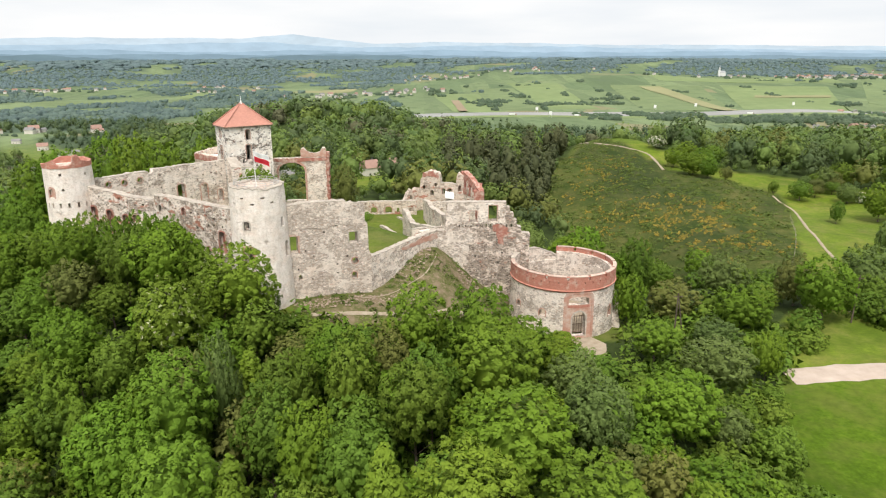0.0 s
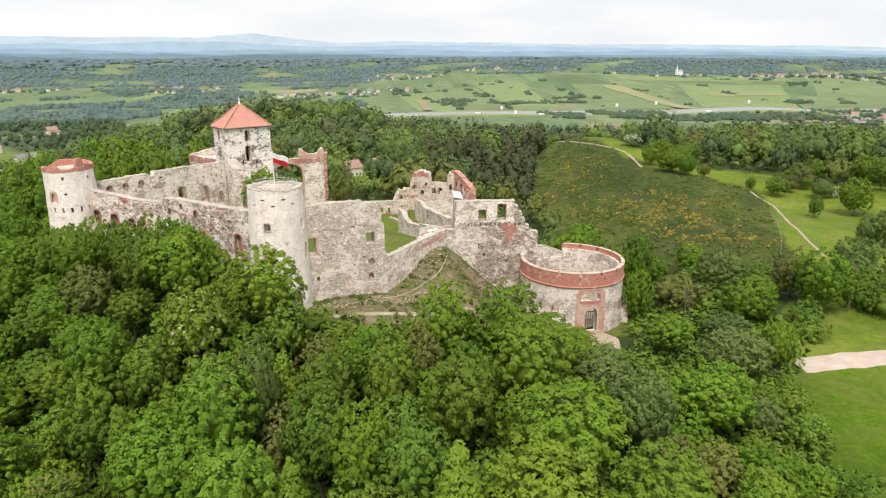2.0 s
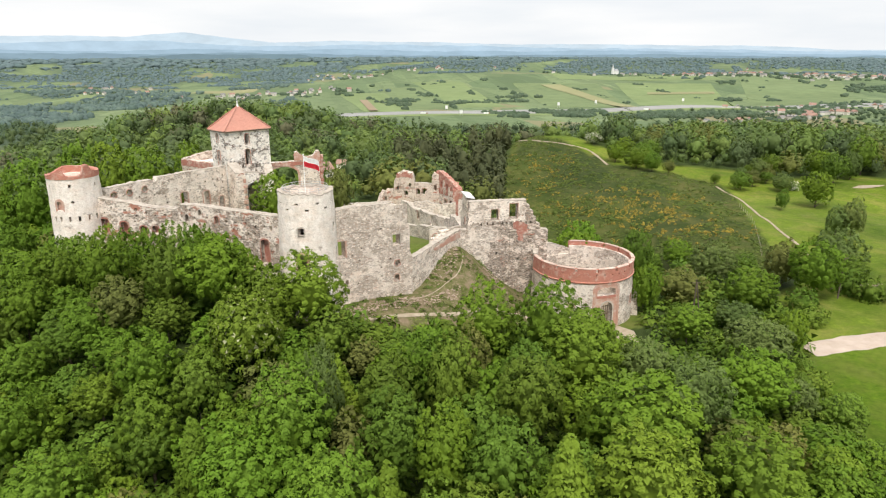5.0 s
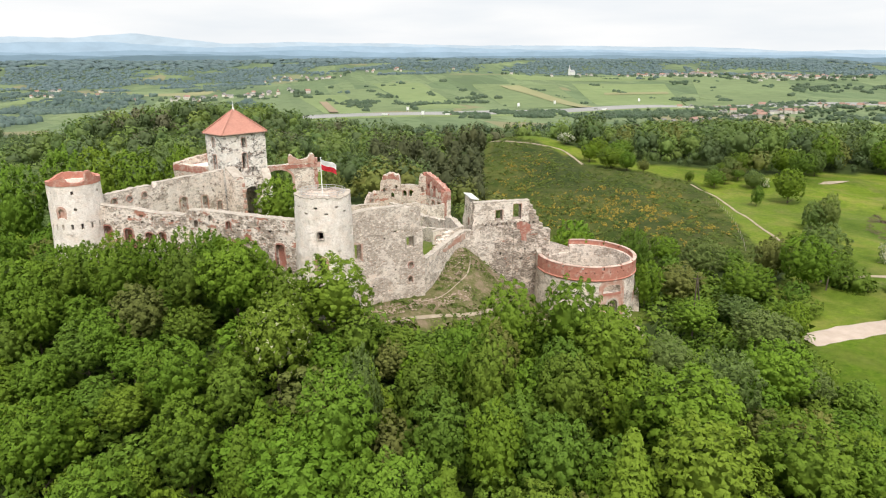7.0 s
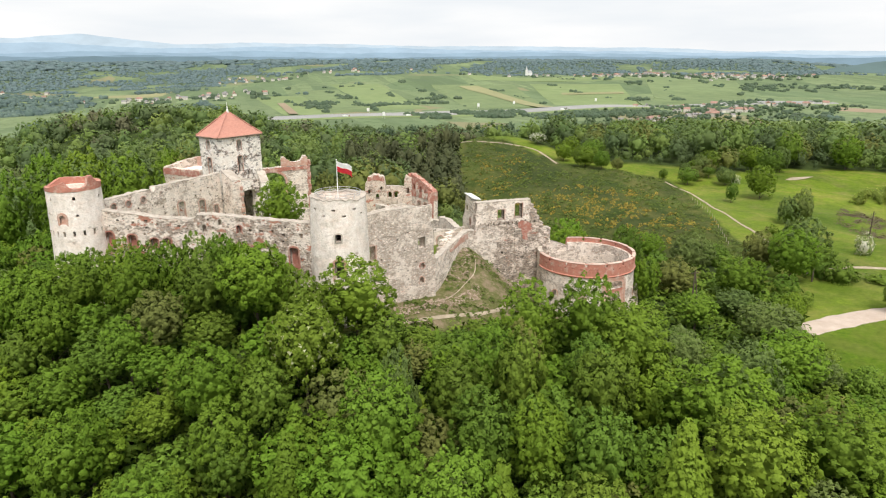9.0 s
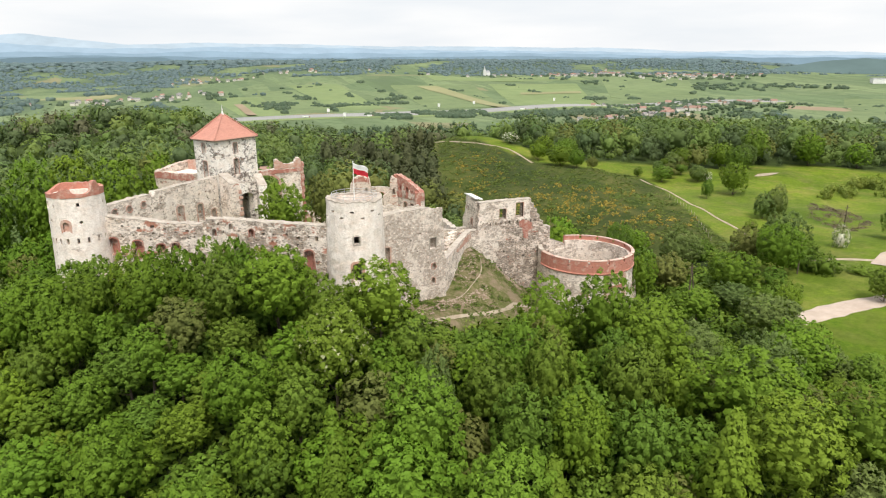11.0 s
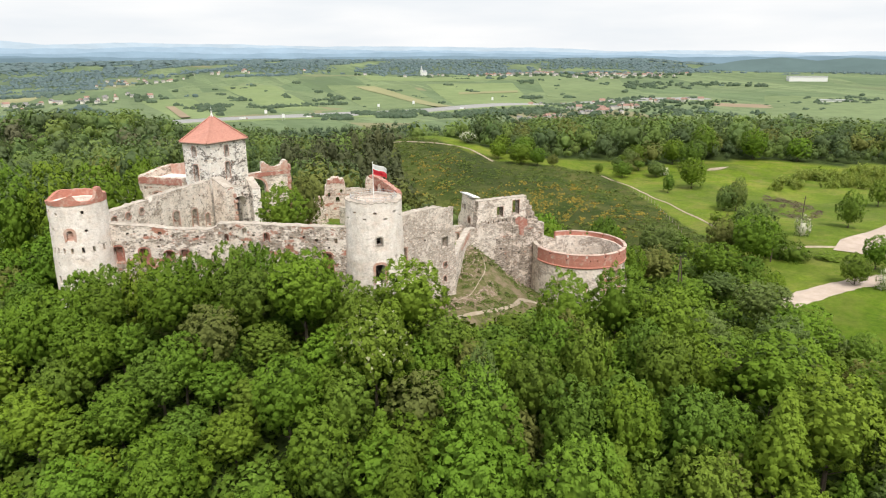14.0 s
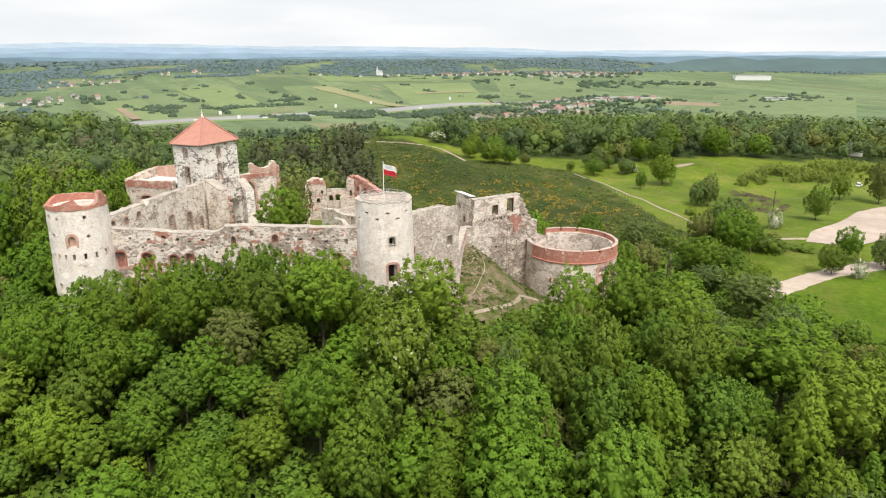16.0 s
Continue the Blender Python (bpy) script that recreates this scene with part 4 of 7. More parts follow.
# great square tower with the tiled roof
def great_tower():
    cx, cy, z0, z1 = -44.5, 145.6, 8.0, 33.0
    along, across = Vector((0.7997, 0.6004)), Vector((0.6004, -0.7997))

    def corners(a, b):
        return [Vector((cx, cy)) + along * p * a + across * q * b for p, q in ((-1, -1), (-1, 1), (1, 1), (1, -1))]

    ob = base("great_tower", (cx, cy, z0), "square whitewashed stone tower with an orange tiled pyramid roof", "tower")
    cor = corners(5.06, 3.31)
    sets = [
        [arched(2.5, 3.55, 30.3, 32.2, 0.5), arched(2.45, 3.6, 25.3, 28.7, 0.45)],
        [arched(4.3, 5.3, 29.95, 32.1, 0.5), arched(4.15, 5.3, 25.5, 28.9, 0.45), rect(6.3, 6.7, 24.6, 25.6), rect(7.2, 7.6, 24.6, 25.6), rect(3.2, 3.6, 24.8, 25.7), arched(3.8, 8.0, 9.6, 22.4, 0.6)],
        [arched(2.8, 3.7, 30.1, 32.0, 0.5)],
        [arched(4.6, 5.5, 30.1, 32.0, 0.5)],
    ]
    for k in range(4):
        rng = random.Random(60 + k)
        a, b = cor[k], cor[(k + 1) % 4]
        f = straight(a, b)
        L = (b - a).length
        wall = part("wall", shell(f, [(0, z0), (L, z0), (L, z1), (0, z1)], sets[k], 1.3, rng, 0.95, 0.05), M_GREAT, ob)
        for h in sets[k][:2]:
            part("surround", ring_trim(f, h, 0.14, 0.05, 0.25), M_BRICKPALE, wall, "worn brick window surround")
    inside = bmesh.new()
    bmesh.ops.create_cube(inside, size=1, matrix=Matrix.Translation((cx, cy, 24.6)) @ Matrix.Rotation(radians(36.9), 4, "Z") @ Matrix.Diagonal((7.4, 3.9, 0.3, 1)))
    part("inner_floor", inside, M_WOOD, ob)
    bm = bmesh.new()
    ze = z1 - 0.05
    ec = [p.to_3d() + Vector((0, 0, ze)) for p in corners(5.44, 3.7)]
    apex = Vector((cx, cy, 37.75))
    # slightly hollow slopes: tiles laid in steps from the eaves to the top
    n = 22
    rings = []
    for i in range(n):
        t = i / n
        h = t ** 1.06
        rings.append([bm.verts.new(p.lerp(Vector((apex.x, apex.y, p.z)), t) + Vector((0, 0, (apex.z - ze) * h))) for p in ec])
        rings.append([bm.verts.new(p.lerp(Vector((apex.x, apex.y, p.z)), t + 0.93 / n) + Vector((0, 0, (apex.z - ze) * h + 0.19))) for p in ec])
    top = bm.verts.new(apex)
    for a, b in zip(rings, rings[1:]):
        for k in range(4):
            bm.faces.new((a[k], a[(k + 1) % 4], b[(k + 1) % 4], b[k]))
    for k in range(4):
        bm.faces.new((rings[-1][k], rings[-1][(k + 1) % 4], top))
    bm.faces.new(rings[0][::-1])
    roof = part("roof", bm, M_TILE, ob, "orange clay tile pyramid roof")
    for k in range(4):
        part("hip", add_tube(bmesh.new(), ec[k] + Vector((0, 0, 0.12)), apex, 0.13, 0.12, 6), M_TILE, roof)
    for k in range(4):
        part("eaves_board", add_tube(bmesh.new(), ec[k] - Vector((0, 0, 0.12)), ec[(k + 1) % 4] - Vector((0, 0, 0.12)), 0.13, 0.13, 4), M_WOOD, roof)
    bm = add_tube(bmesh.new(), apex - Vector((0, 0, 0.3)), apex + Vector((0, 0, 0.5)), 0.3, 0.12, 8)
    add_tube(bm, apex + Vector((0, 0, 0.5)), apex + Vector((0, 0, 1.7)), 0.05, 0.02, 6)
    bmesh.ops.create_uvsphere(bm, u_segments=8, v_segments=6, radius=0.16, matrix=Matrix.Translation(apex + Vector((0, 0, 0.75))))
    part("finial", bm, M_WHITE, roof, "pale metal finial")
    return ob


west_tower()
flag_tower()
flag()
great_tower()

# palace wall from the west tower to the great tower
PALACE = [disc(1.0, 24.2, 0.55), disc(3.95, 24.2, 0.55), disc(6.95, 24.3, 0.55), arched(14.2, 15.7, 18.9, 22.4, 0.5), arched(19.2, 20.6, 18.4, 21.8, 0.5), arched(22.9, 24.0, 17.6, 20.1, 0.5)]
ruin_wall("palace_wall", (-64, 120), (-46.5, 138.8), 9, [(-1.6, 25.7), (1.5, 25.6), (5, 25.9), (8.6, 25.8), (8.9, 25.2), (9.5, 25.3), (9.7, 26.1), (25.2, 26.2)], PALACE, 1.4, M_UPPER,
    "tall pale palace wall with round and arched openings", 71, [(0, M_BRICKPALE, 0.18), (1, M_BRICKPALE, 0.18), (2, M_BRICKPALE, 0.18), (3, M_BRICKPALE, 0.25), (4, M_BRICKPALE, 0.25), (5, M_BRICKPALE, 0.2)], pits=40, pit_z=(18, 25.6))


def buttress(name, a, b, foot, zlow, zhigh, width, material, label):
    """A sloped buttress that runs out from a to b."""
    a, b = Vector(a), Vector(b)
    u = (b - a).normalized()
    n = Vector((-u.y, u.x)) * width / 2
    bm = bmesh.new()
    lo = [a + n, a - n, b - n, b + n]
    zt = [zhigh, zhigh, zlow, zlow]
    bot = [bm.verts.new((p.x, p.y, foot)) for p in (a + n, a - n, b - n * 1.15 + u * 0.6, b + n * 1.15 + u * 0.6)]
    top = [bm.verts.new((p.x, p.y, z)) for p, z in zip(lo, zt)]
    for i in range(4):
        bm.faces.new((bot[i], bot[(i + 1) % 4], top[(i + 1) % 4], top[i]))
    bm.faces.new(top)
    bm.faces.new(bot[::-1])
    bmesh.ops.subdivide_edges(bm, edges=bm.edges[:], cuts=5, use_grid_fill=True)
    for v in bm.verts:
        v.co += Vector((noise.noise(v.co * 0.9), noise.noise(v.co * 0.9 + Vector((7, 0, 0))), 0.5 * noise.noise(v.co))) * 0.12
    ob = base(name, (a.x, a.y, foot), label, "buttress")
    part("masonry", bm, material, ob)
    part("capping", shell(lambda s, z, o: Vector((a.x + u.x * s - n.normalized().x * (z - width / 2), a.y + u.y * s - n.normalized().y * (z - width / 2), zhigh + (zlow - zhigh) * s / (b - a).length + 0.12 - o)), [(0, 0), ((b - a).length, 0), ((b - a).length, width), (0, width)], [], 0.2, random.Random(3), 0.6, 0.03), M_CAP, ob, "pale weathered slab")
    return ob


buttress("buttress", (-45.6, 138.9), (-43.6, 136.0), 9, 24.9, 26.6, 2.2, M_UPPER, "sloping pale stone buttress at the tower's foot")
buttress("buttress", (-38.9, 142.8), (-38.2, 139.2), 9, 23.6, 25.4, 1.7, M_GREAT, "rough stone buttress beside the tower arch")
ruin_wall("arch_wall", (-43.9, 138.3), (-38.9, 141.6), 9, [(0, 24.6), (3, 24.4), (5.9, 23.9)], [arched(1.2, 4.6, 9.6, 22.3, 0.6)], 1.6, M_GREAT, "tall dark archway between buttresses", 73, [], True)

edge_ob = bpy.data.objects["buttress"]
for k in range(11):
    bm = bmesh.new()
    add_box(bm, pose(-42.85 + 0.1 * (k % 2), 135.55, 12 + k * 1.1, 0, 0, 34), 0.45 + 0.3 * (k % 3 == 0), 0.5, 0.8 - 0.2 * (k % 2), 0.06)
    part("quoin", bm, M_BRICKPALE, edge_ob, "crumbling brick quoins")

# outer curtain: two straight runs that meet at a step
ruin_wall("curtain_wall", (-64.6, 114.7), (-49.6, 108.9), 6, [(0, 25.2), (1.5, 25.0), (6, 24.6), (11, 24.0), (15.4, 23.9), (16.7, 24.5)],
    [arched(0.9, 2.2, 19.0, 21.6, 0.5), arched(4.6, 6.0, 18.0, 21.2, 0.5), arched(8.3, 9.6, 18.9, 20.7, 0.6), arched(10.6, 11.8, 19.5, 20.9, 0.6), rect(3.0, 3.4, 23.3, 23.7), rect(5.5, 6.0, 23.0, 23.4), rect(7.6, 8.2, 23.2, 23.7), rect(9.6, 10.0, 22.8, 23.3), rect(13.1, 13.6, 22.6, 23.0)],
    1.5, M_CURTAIN, "weathered curtain wall of rubble and brick", 81, [(0, M_BRICKOLD, 0.22), (1, M_BRICKOLD, 0.25), (2, M_BRICKOLD, 0.18), (3, M_BRICKOLD, 0.18)], blocked=(0, 1, 2, 3), pits=22, pit_z=(19, 24.4))
ruin_wall("curtain_wall", (-49.3, 108.3), (-32.0, 97.1), 5, [(0, 24.9), (5, 25.0), (12, 24.95), (17.6, 24.85), (20.2, 24.9)],
    [arched(0.95, 1.7, 22.1, 23.4), arched(3.9, 4.55, 23.4, 24.4), arched(7.2, 8.0, 22.4, 23.7, 0.6), arched(16.1, 17.6, 17.0, 20.9, 0.5), rect(5.3, 5.8, 23.1, 23.4), rect(9.3, 9.8, 22.9, 23.2), rect(11.2, 11.7, 22.9, 23.2), rect(13.2, 13.6, 23.0, 23.4), rect(15.0, 15.5, 22.6, 23.0), rect(18.0, 18.5, 22.4, 23.2)],
    1.5, M_CURTAIN, "weathered curtain wall of rubble and brick patches", 82, [(0, M_CAP, 0.16), (1, M_CAP, 0.16), (2, M_BRICKOLD, 0.16), (3, M_BRICKOLD, 0.25)], blocked=(0, 2, 3), pits=30, pit_z=(18, 24.5))

# south wall between the flag tower and the ramp
SOUTH = [arched(0.6, 2.05, 17.8, 20.5, 0.12), rect(10.35, 11.75, 18.4, 20.25), disc(11.2, 15.35, 0.52), arched(10.6, 11.45, 12.3, 13.4), arched(1.85, 2.45, 13.1, 14.0), rect(8.35, 8.8, 23.75, 24.2), rect(3.0, 3.5, 23.2, 23.5), rect(4.8, 5.2, 23.6, 23.9), rect(6.6, 7.1, 23.3, 23.6), rect(10.4, 10.9, 23.2, 23.5), rect(0.7, 1.2, 22.0, 22.5)]
south, f_south = ruin_wall("south_wall", (-24.8, 97.3), (-12.4, 102.6), 7, [(0, 25.5), (5, 25.7), (10.0, 25.45), (10.3, 24.9), (11.2, 25.1), (12.0, 24.4), (12.4, 23.6), (13.0, 23.3), (13.1, 21.8), (13.5, 21.4), (13.6, 17.0), (14.0, 15.9)], SOUTH, 1.5, M_WALL,
    "tall grey-beige rubble wall with square window openings", 91, [(0, M_BRICKPALE, 0.3), (1, M_CAP, 0.2), (2, M_BRICKOLD, 0.16), (3, M_BRICKPALE, 0.14)], pits=14, pit_z=(12, 25))
part("render_patch", skin(f_south, [(0.1, 21.5), (6.0, 21.6), (13.0, 22.0), (13.1, 25.0), (9.8, 25.3), (0.1, 25.4)], random.Random(7), 0.04), M_WALL, south)
ruin_wall("ramp_wall", (-12.6, 102.7), (-0.9, 118.7), 8, [(0, 15.4), (6, 15.6), (13, 15.9), (17, 16.0), (19.8, 16.0)], [], 1.1, M_UPPER, "low sloping wall above the earth bank with a brick band", 93)
part("brick_band", skin(straight((-12.6, 102.7), (-0.9, 118.7)), [(9, 14.5), (19.6, 14.4), (19.6, 15.6), (14, 15.4), (9, 15.0)], random.Random(8), 0.05), M_BRICKPALE, bpy.data.objects["ramp_wall"], "exposed brick band")

# gatehouse
GATE = [arched(6.2, 7.6, 17.7, 19.75, 0.15), rect(9.8, 11.4, 17.85, 20.75), rect(7.2, 7.6, 10.5, 11.1)]
GATE += [rect(s - 0.14, s + 0.14, 16.55, 17.15) for s in (4.3, 5.5, 6.6, 7.6, 8.5, 9.4, 10.2, 13.2, 14.15)]
gate, f_gate = ruin_wall("gatehouse", (-1.2, 118.5), (16.6, 118.5), 1, [(-0.6, 15.8), (1.5, 15.9), (1.65, 18), (1.9, 21.3), (6, 21.4), (13.05, 21.4), (13.15, 20.4), (13.75, 20.35), (13.85, 19.3), (14.5, 19.2), (14.6, 18.0), (15.1, 17.9), (15.2, 16.7), (16.0, 16.5), (16.1, 15.4), (17.7, 15.3)], GATE, 1.5, M_KEEP,
    "roofless gatehouse front with stepped broken edge", 101, [(0, M_BRICKPALE, 0.25), (1, M_BRICKPALE, 0.2)], True, 0.1, pits=12, pit_z=(7, 16))
part("render_patch", skin(f_gate, [(-0.2, 8.0), (2.4, 7.4), (5.2, 8.0), (4.8, 10.4), (6.2, 11.8), (5.8, 13.4), (7.2, 14.4), (6.8, 16.3), (4.0, 16.6), (1.7, 16.6), (1.4, 15.6), (-0.2, 15.3)], random.Random(11), 0.04, 0.8, 0.24), M_BARB, gate, "pale lime render")
upper = [(1.75, 17.0), (6.0, 17.2), (9.0, 17.5), (12.9, 17.1), (13.0, 20.3), (12.7, 21.25), (6, 21.3), (2.0, 21.2), (1.8, 18.4)]
part("upper_render", shell(lambda s, z, o: f_gate(s, z, o - 0.06), [(s + 0.1 * math.sin(5 * z), z + (0.22 * math.sin(7.3 * s) + 0.14 * math.sin(17 * s) if z < 17.6 else 0)) for s, z in dense(upper, 0.35)], [arched(6.1, 7.7, 17.6, 19.85, 0.15), rect(9.7, 11.5, 17.75, 20.85)], 0.16, random.Random(13), 0.9, 0.03), M_UPPER, gate, "pale plastered upper storey")
part("brick_patch", skin(f_gate, [(11.5, 14.6), (11.9, 13.2), (12.9, 13.0), (12.8, 14.4), (13.5, 15.0), (13.3, 16.6), (12.5, 17.2), (10.7, 17.1), (10.4, 16.0), (11.3, 15.6)], random.Random(12), 0.06, 0.7, 0.2), M_BRICKOLD, gate, "bare red brick patch")
bm = bmesh.new()
add_box(bm, pose(-1.2 + 10.6, 118.5, 3), 1.3, 0.36, 12.2, 0.08)
part("pilaster", bm, M_KEEP, gate)
bm = bmesh.new()
add_box(bm, pose(-1.2 + 10.6, 118.48, 15.2), 1.45, 0.5, 0.3, 0.08)
part("pilaster_cap", bm, M_CAP, gate)
ruin_wall("ruined_cross_wall", (0.6, 127.0), (0.5, 119.9), 2, [(0, 16.4), (1.2, 18), (1.9, 21.6), (3.4, 21.7), (7.2, 21.0)], [arched(2.9, 3.6, 18.6, 19.9, 0.8), arched(4.6, 5.5, 16.0, 17.5, 0.6)], 1.2, M_UPPER, "pale side wall of the gatehouse", 103, [(1, M_BRICKPALE, 0.2)])
bm = shell(lambda s, z, o: Vector((0.4 + s, 120.2 + z, 22.0 - 0.18 * s - o)), [(0, 0), (1.7, 0), (1.7, 5.6), (0, 5.6)], [], 0.22, random.Random(4), 0.8, 0.02)
thing("roof_slab", bm, M_WHITE, (0.4, 120.2, 21.5), "white sheet covering on the gatehouse wall", "roof slab")
ruin_wall("ruined_cross_wall", (2.0, 127.0), (13.0, 127.0), 2, [(0, 13.4), (4, 12.6), (11, 12.2)], [arched(3, 4.4, 8, 10.5)], 1.2, M_UPPER, "low broken back wall of the gatehouse", 104)


# barbican
def barbican():
    cx, cy, r = 22.2, 113.8, 9.45
    rng = random.Random(6)
    ob = base("barbican", (cx, cy, -1), "round roofless stone barbican with a red brick crown", "tower")
    f = round_wall(cx, cy, r, 9.0, 0.03)
    D = lambda a: deg(a, r)
    s0, s1 = D(-186), D(174)
    door = arched(D(-81.2) - 1.15, D(-81.2) + 1.15, 0.6, 5.1)
    over = arched(D(-81.8) - 1.85, D(-81.8) + 1.85, 6.35, 7.9, 0.35)
    slot = arched(D(-37.5) - 0.45, D(-37.5) + 0.45, 3.0, 5.0)
    holes = [door, over, slot, arched(D(-120) - 0.55, D(-120) + 0.55, 3.9, 5.2), arched(D(-152.5) - 0.55, D(-152.5) + 0.55, 4.2, 5.4), arched(D(-15) - 0.4, D(-15) + 0.4, 3.2, 4.7), arched(D(120) - 1.0, D(120) + 1.0, 2.6, 5.2)]
    part("masonry", shell(f, [(s0, -3), (s1, -3), (s1, 8.9), (s0, 8.9)], holes, 1.0, rng, 1.0, 0.05), M_BARB, ob)
    fb = round_wall(cx, cy, r + 0.1)
    k = (r + 0.1) / r
    loops = []
    for i, a in enumerate(np.arange(-178, 84, 9.2)):
        loops.append(rect(D(a) - 0.11, D(a) + 0.11, 10.2, 10.46))
    for i in range(4, 48, 4):
        a = -186 + 274 * i / 48
        loops.append(rect(D(a) - 0.24, D(a) + 0.24, 10.72, 11.36))
    crown = [(s0, 8.85), (D(88), 8.85), (D(88), 11.4), (s0, 11.4)]
    part("brick_crown", shell(lambda s, z, o: fb(s * k, z, o), crown, loops, 0.55, rng, 0.9, 0.03, 0.3), M_BRICK, ob, "red brick parapet with small loopholes")
    part("inner_lining", shell(lambda s, z, o: fb(s * k, z, o + 0.56), [(s0, 8.85), (D(88), 8.85), (D(88), 10.55), (s0, 10.55)], [], 0.5, rng, 0.9, 0.04), M_BARB, ob, "pale rubble lining of the parapet")
    low = [(D(88), 8.85), (s1, 8.85), (s1, 11.3), (D(150), 11.4), (D(116), 11.5), (D(88), 9.7)]
    part("linking_wall", shell(lambda s, z, o: fb(s * k, z, o), low, [], 0.8, rng, 0.9, 0.03), M_BARB, ob, "lower pale stone stretch of the ring")
    t = [(D(a), 9.7 + (a - 88) / 28 * 1.8 if a < 116 else 11.45) for a in np.arange(88, 174, 4.0)]
    for run in zip(t, t[1:]):
        lay_caps(ob, lambda s, z, o: fb(s * k, z, o), run, 0.8, rng, 0.12, 0.05)
    # moulded string course below the crown
    bm = bmesh.new()
    n = 96
    prof = ((r + 0.02, 8.6), (r + 0.22, 8.75), (r + 0.28, 8.92), (r + 0.08, 9.02))
    angs = [radians(-186 + 274 * i / n) for i in range(n + 1)]
    rows = [[bm.verts.new((cx + q * math.cos(a), cy + q * math.sin(a), z)) for q, z in prof] for a in angs]
    for a, b in zip(rows, rows[1:]):
        for j in range(3):
            bm.faces.new((a[j], b[j], b[j + 1], a[j + 1]))
    part("string_course", bm, M_BRICK, ob, "moulded red brick string course")
    # pale coping stones with gaps between them, each a piece of its own
    ca = np.linspace(-186, 88, 49)
    for i in range(48):
        g0, g1 = (1.6 if i % 4 == 0 else 0.1), (1.6 if i % 4 == 3 else 0.1)
        a0, a1 = radians(ca[i] + g0), radians(ca[i + 1] - g1)
        bm = bmesh.new()
        vv = []
        for a in (a0, (a0 + a1) / 2, a1):
            vv.append([bm.verts.new((cx + q * math.cos(a), cy + q * math.sin(a), z)) for q, z in ((r + 0.15, 11.41), (r + 0.15, 11.5), (r - 0.2, 11.62), (r - 0.52, 11.55), (r - 0.52, 11.41))])
        for p, q in zip(vv, vv[1:]):
            for j in range(5):
                bm.faces.new((p[j], q[j], q[(j + 1) % 5], p[(j + 1) % 5]))
        bm.faces.new(vv[0])
        bm.faces.new(vv[-1][::-1])
        part("coping_stone", bm, M_COPING, ob)
    # gate front: brick-lined frame round the gate and the opening above it
    frame_loop = arched(D(-81.5) - 2.3, D(-81.5) + 2.3, 0.2, 8.45, 0.3)
    part("gate_frame", ring_trim(f, frame_loop, 0.42, 0.14, 0.3), M_BRICKPALE, ob, "worn pinkish brick gate frame")
    part("gate_panel", shell(lambda s, z, o: f(s, z, o - 0.05), dense(arched(D(-81.5) - 2.3, D(-81.5) + 2.3, 0.2, 8.45, 0.3), 0.6), [door, over], 0.12, rng, 0.7, 0.01), M_BRICKPALE, ob)
    part("gate_arch", ring_trim(f, door, 0.3, 0.1, 0.5), M_CAP, ob)
    part("lintel_band", shell(lambda s, z, o: f(s, z, o - 0.12), rect(D(-81.8) - 1.9, D(-81.8) + 1.9, 5.9, 6.35), [], 0.2, rng, 0.7, 0.0), M_BRICK, ob, "red brick band above the gate")
    opening(ob, f, slot, M_BRICKPALE, 0.22)
    for h in holes[3:5]:
        opening(ob, f, h, M_BRICKPALE, 0.2)
    # floor
    bm = bmesh.new()
    bmesh.ops.create_circle(bm, cap_ends=True, radius=r - 1.2, segments=40, matrix=Matrix.Translation((cx, cy, 0.7)))
    part("yard", bm, M_PATH, ob, "pale gravel floor")
    # timber gate leaf, ajar in the opening
    bm = bmesh.new()
    m = pose(cx + (r - 0.9) * math.cos(radians(-81.2)), cy + (r - 0.9) * math.sin(radians(-81.2)), 0.75, 0, 0, 12)
    for i in range(5):
        add_box(bm, m @ pose(-0.9 + 0.45 * i, 0, 0), 0.06, 0.06, 3.4)
    for z in (0.2, 1.6, 3.1):
        add_box(bm, m @ pose(0, 0, z), 2.1, 0.05, 0.1)
    part("gate_grille", bm, M_WOOD, ob, "dark barred gate")
    return ob


barbican()
buttress("buttress", (31.0, 110.6), (32.2, 110.1), -3, 4.0, 7.0, 1.2, M_BARB, "stone buttress against the barbican")

# gable wall with the great arch behind the tower
gable, f_gable = ruin_wall("gable_wall", (-41, 154.6), (-28.3, 156), 8, [(-0.5, 23.9), (6.4, 24.1), (6.9, 24.2), (7.0, 26.2), (7.6, 26.4), (8.2, 25.6), (9.2, 25.1), (10.2, 25.0), (11.3, 25.4), (12.0, 26.4), (12.6, 26.4), (12.8, 25.8)], [arched(1.4, 7.6, 13.6, 22.9, 0.6)], 1.3, M_UPPER, "ruined gable wall with a great arched opening", 111, [(0, M_BRICKPALE, 0.5)], False, 0.08)
part("brick_gable", skin(f_gable, [(6.9, 24.2), (12.8, 24.2), (12.9, 26.0), (12.3, 26.4), (11.3, 25.4), (10.0, 24.95), (9.2, 25.05), (8.0, 25.8), (7.4, 26.3), (6.9, 26.0)], random.Random(3), 0.07), M_BRICKPALE, gable, "red brick gable scrolls")
for k in range(12):
    bm = bmesh.new()
    add_box(bm, pose(-28.1 + 0.15 * (k % 2), 156.7, 8 + k * 1.45), 0.9, 1.5, 1.4, 0.1)
    part("quoin", bm, M_BRICKOLD, gable, "crumbling brick quoin")
part("cornice", skin(f_gable, [(-0.3, 23.1), (7.0, 23.0), (12.9, 23.3), (12.9, 23.95), (-0.3, 23.85)], random.Random(5), 0.12), M_BRICKOLD, gable, "weathered brick cornice")

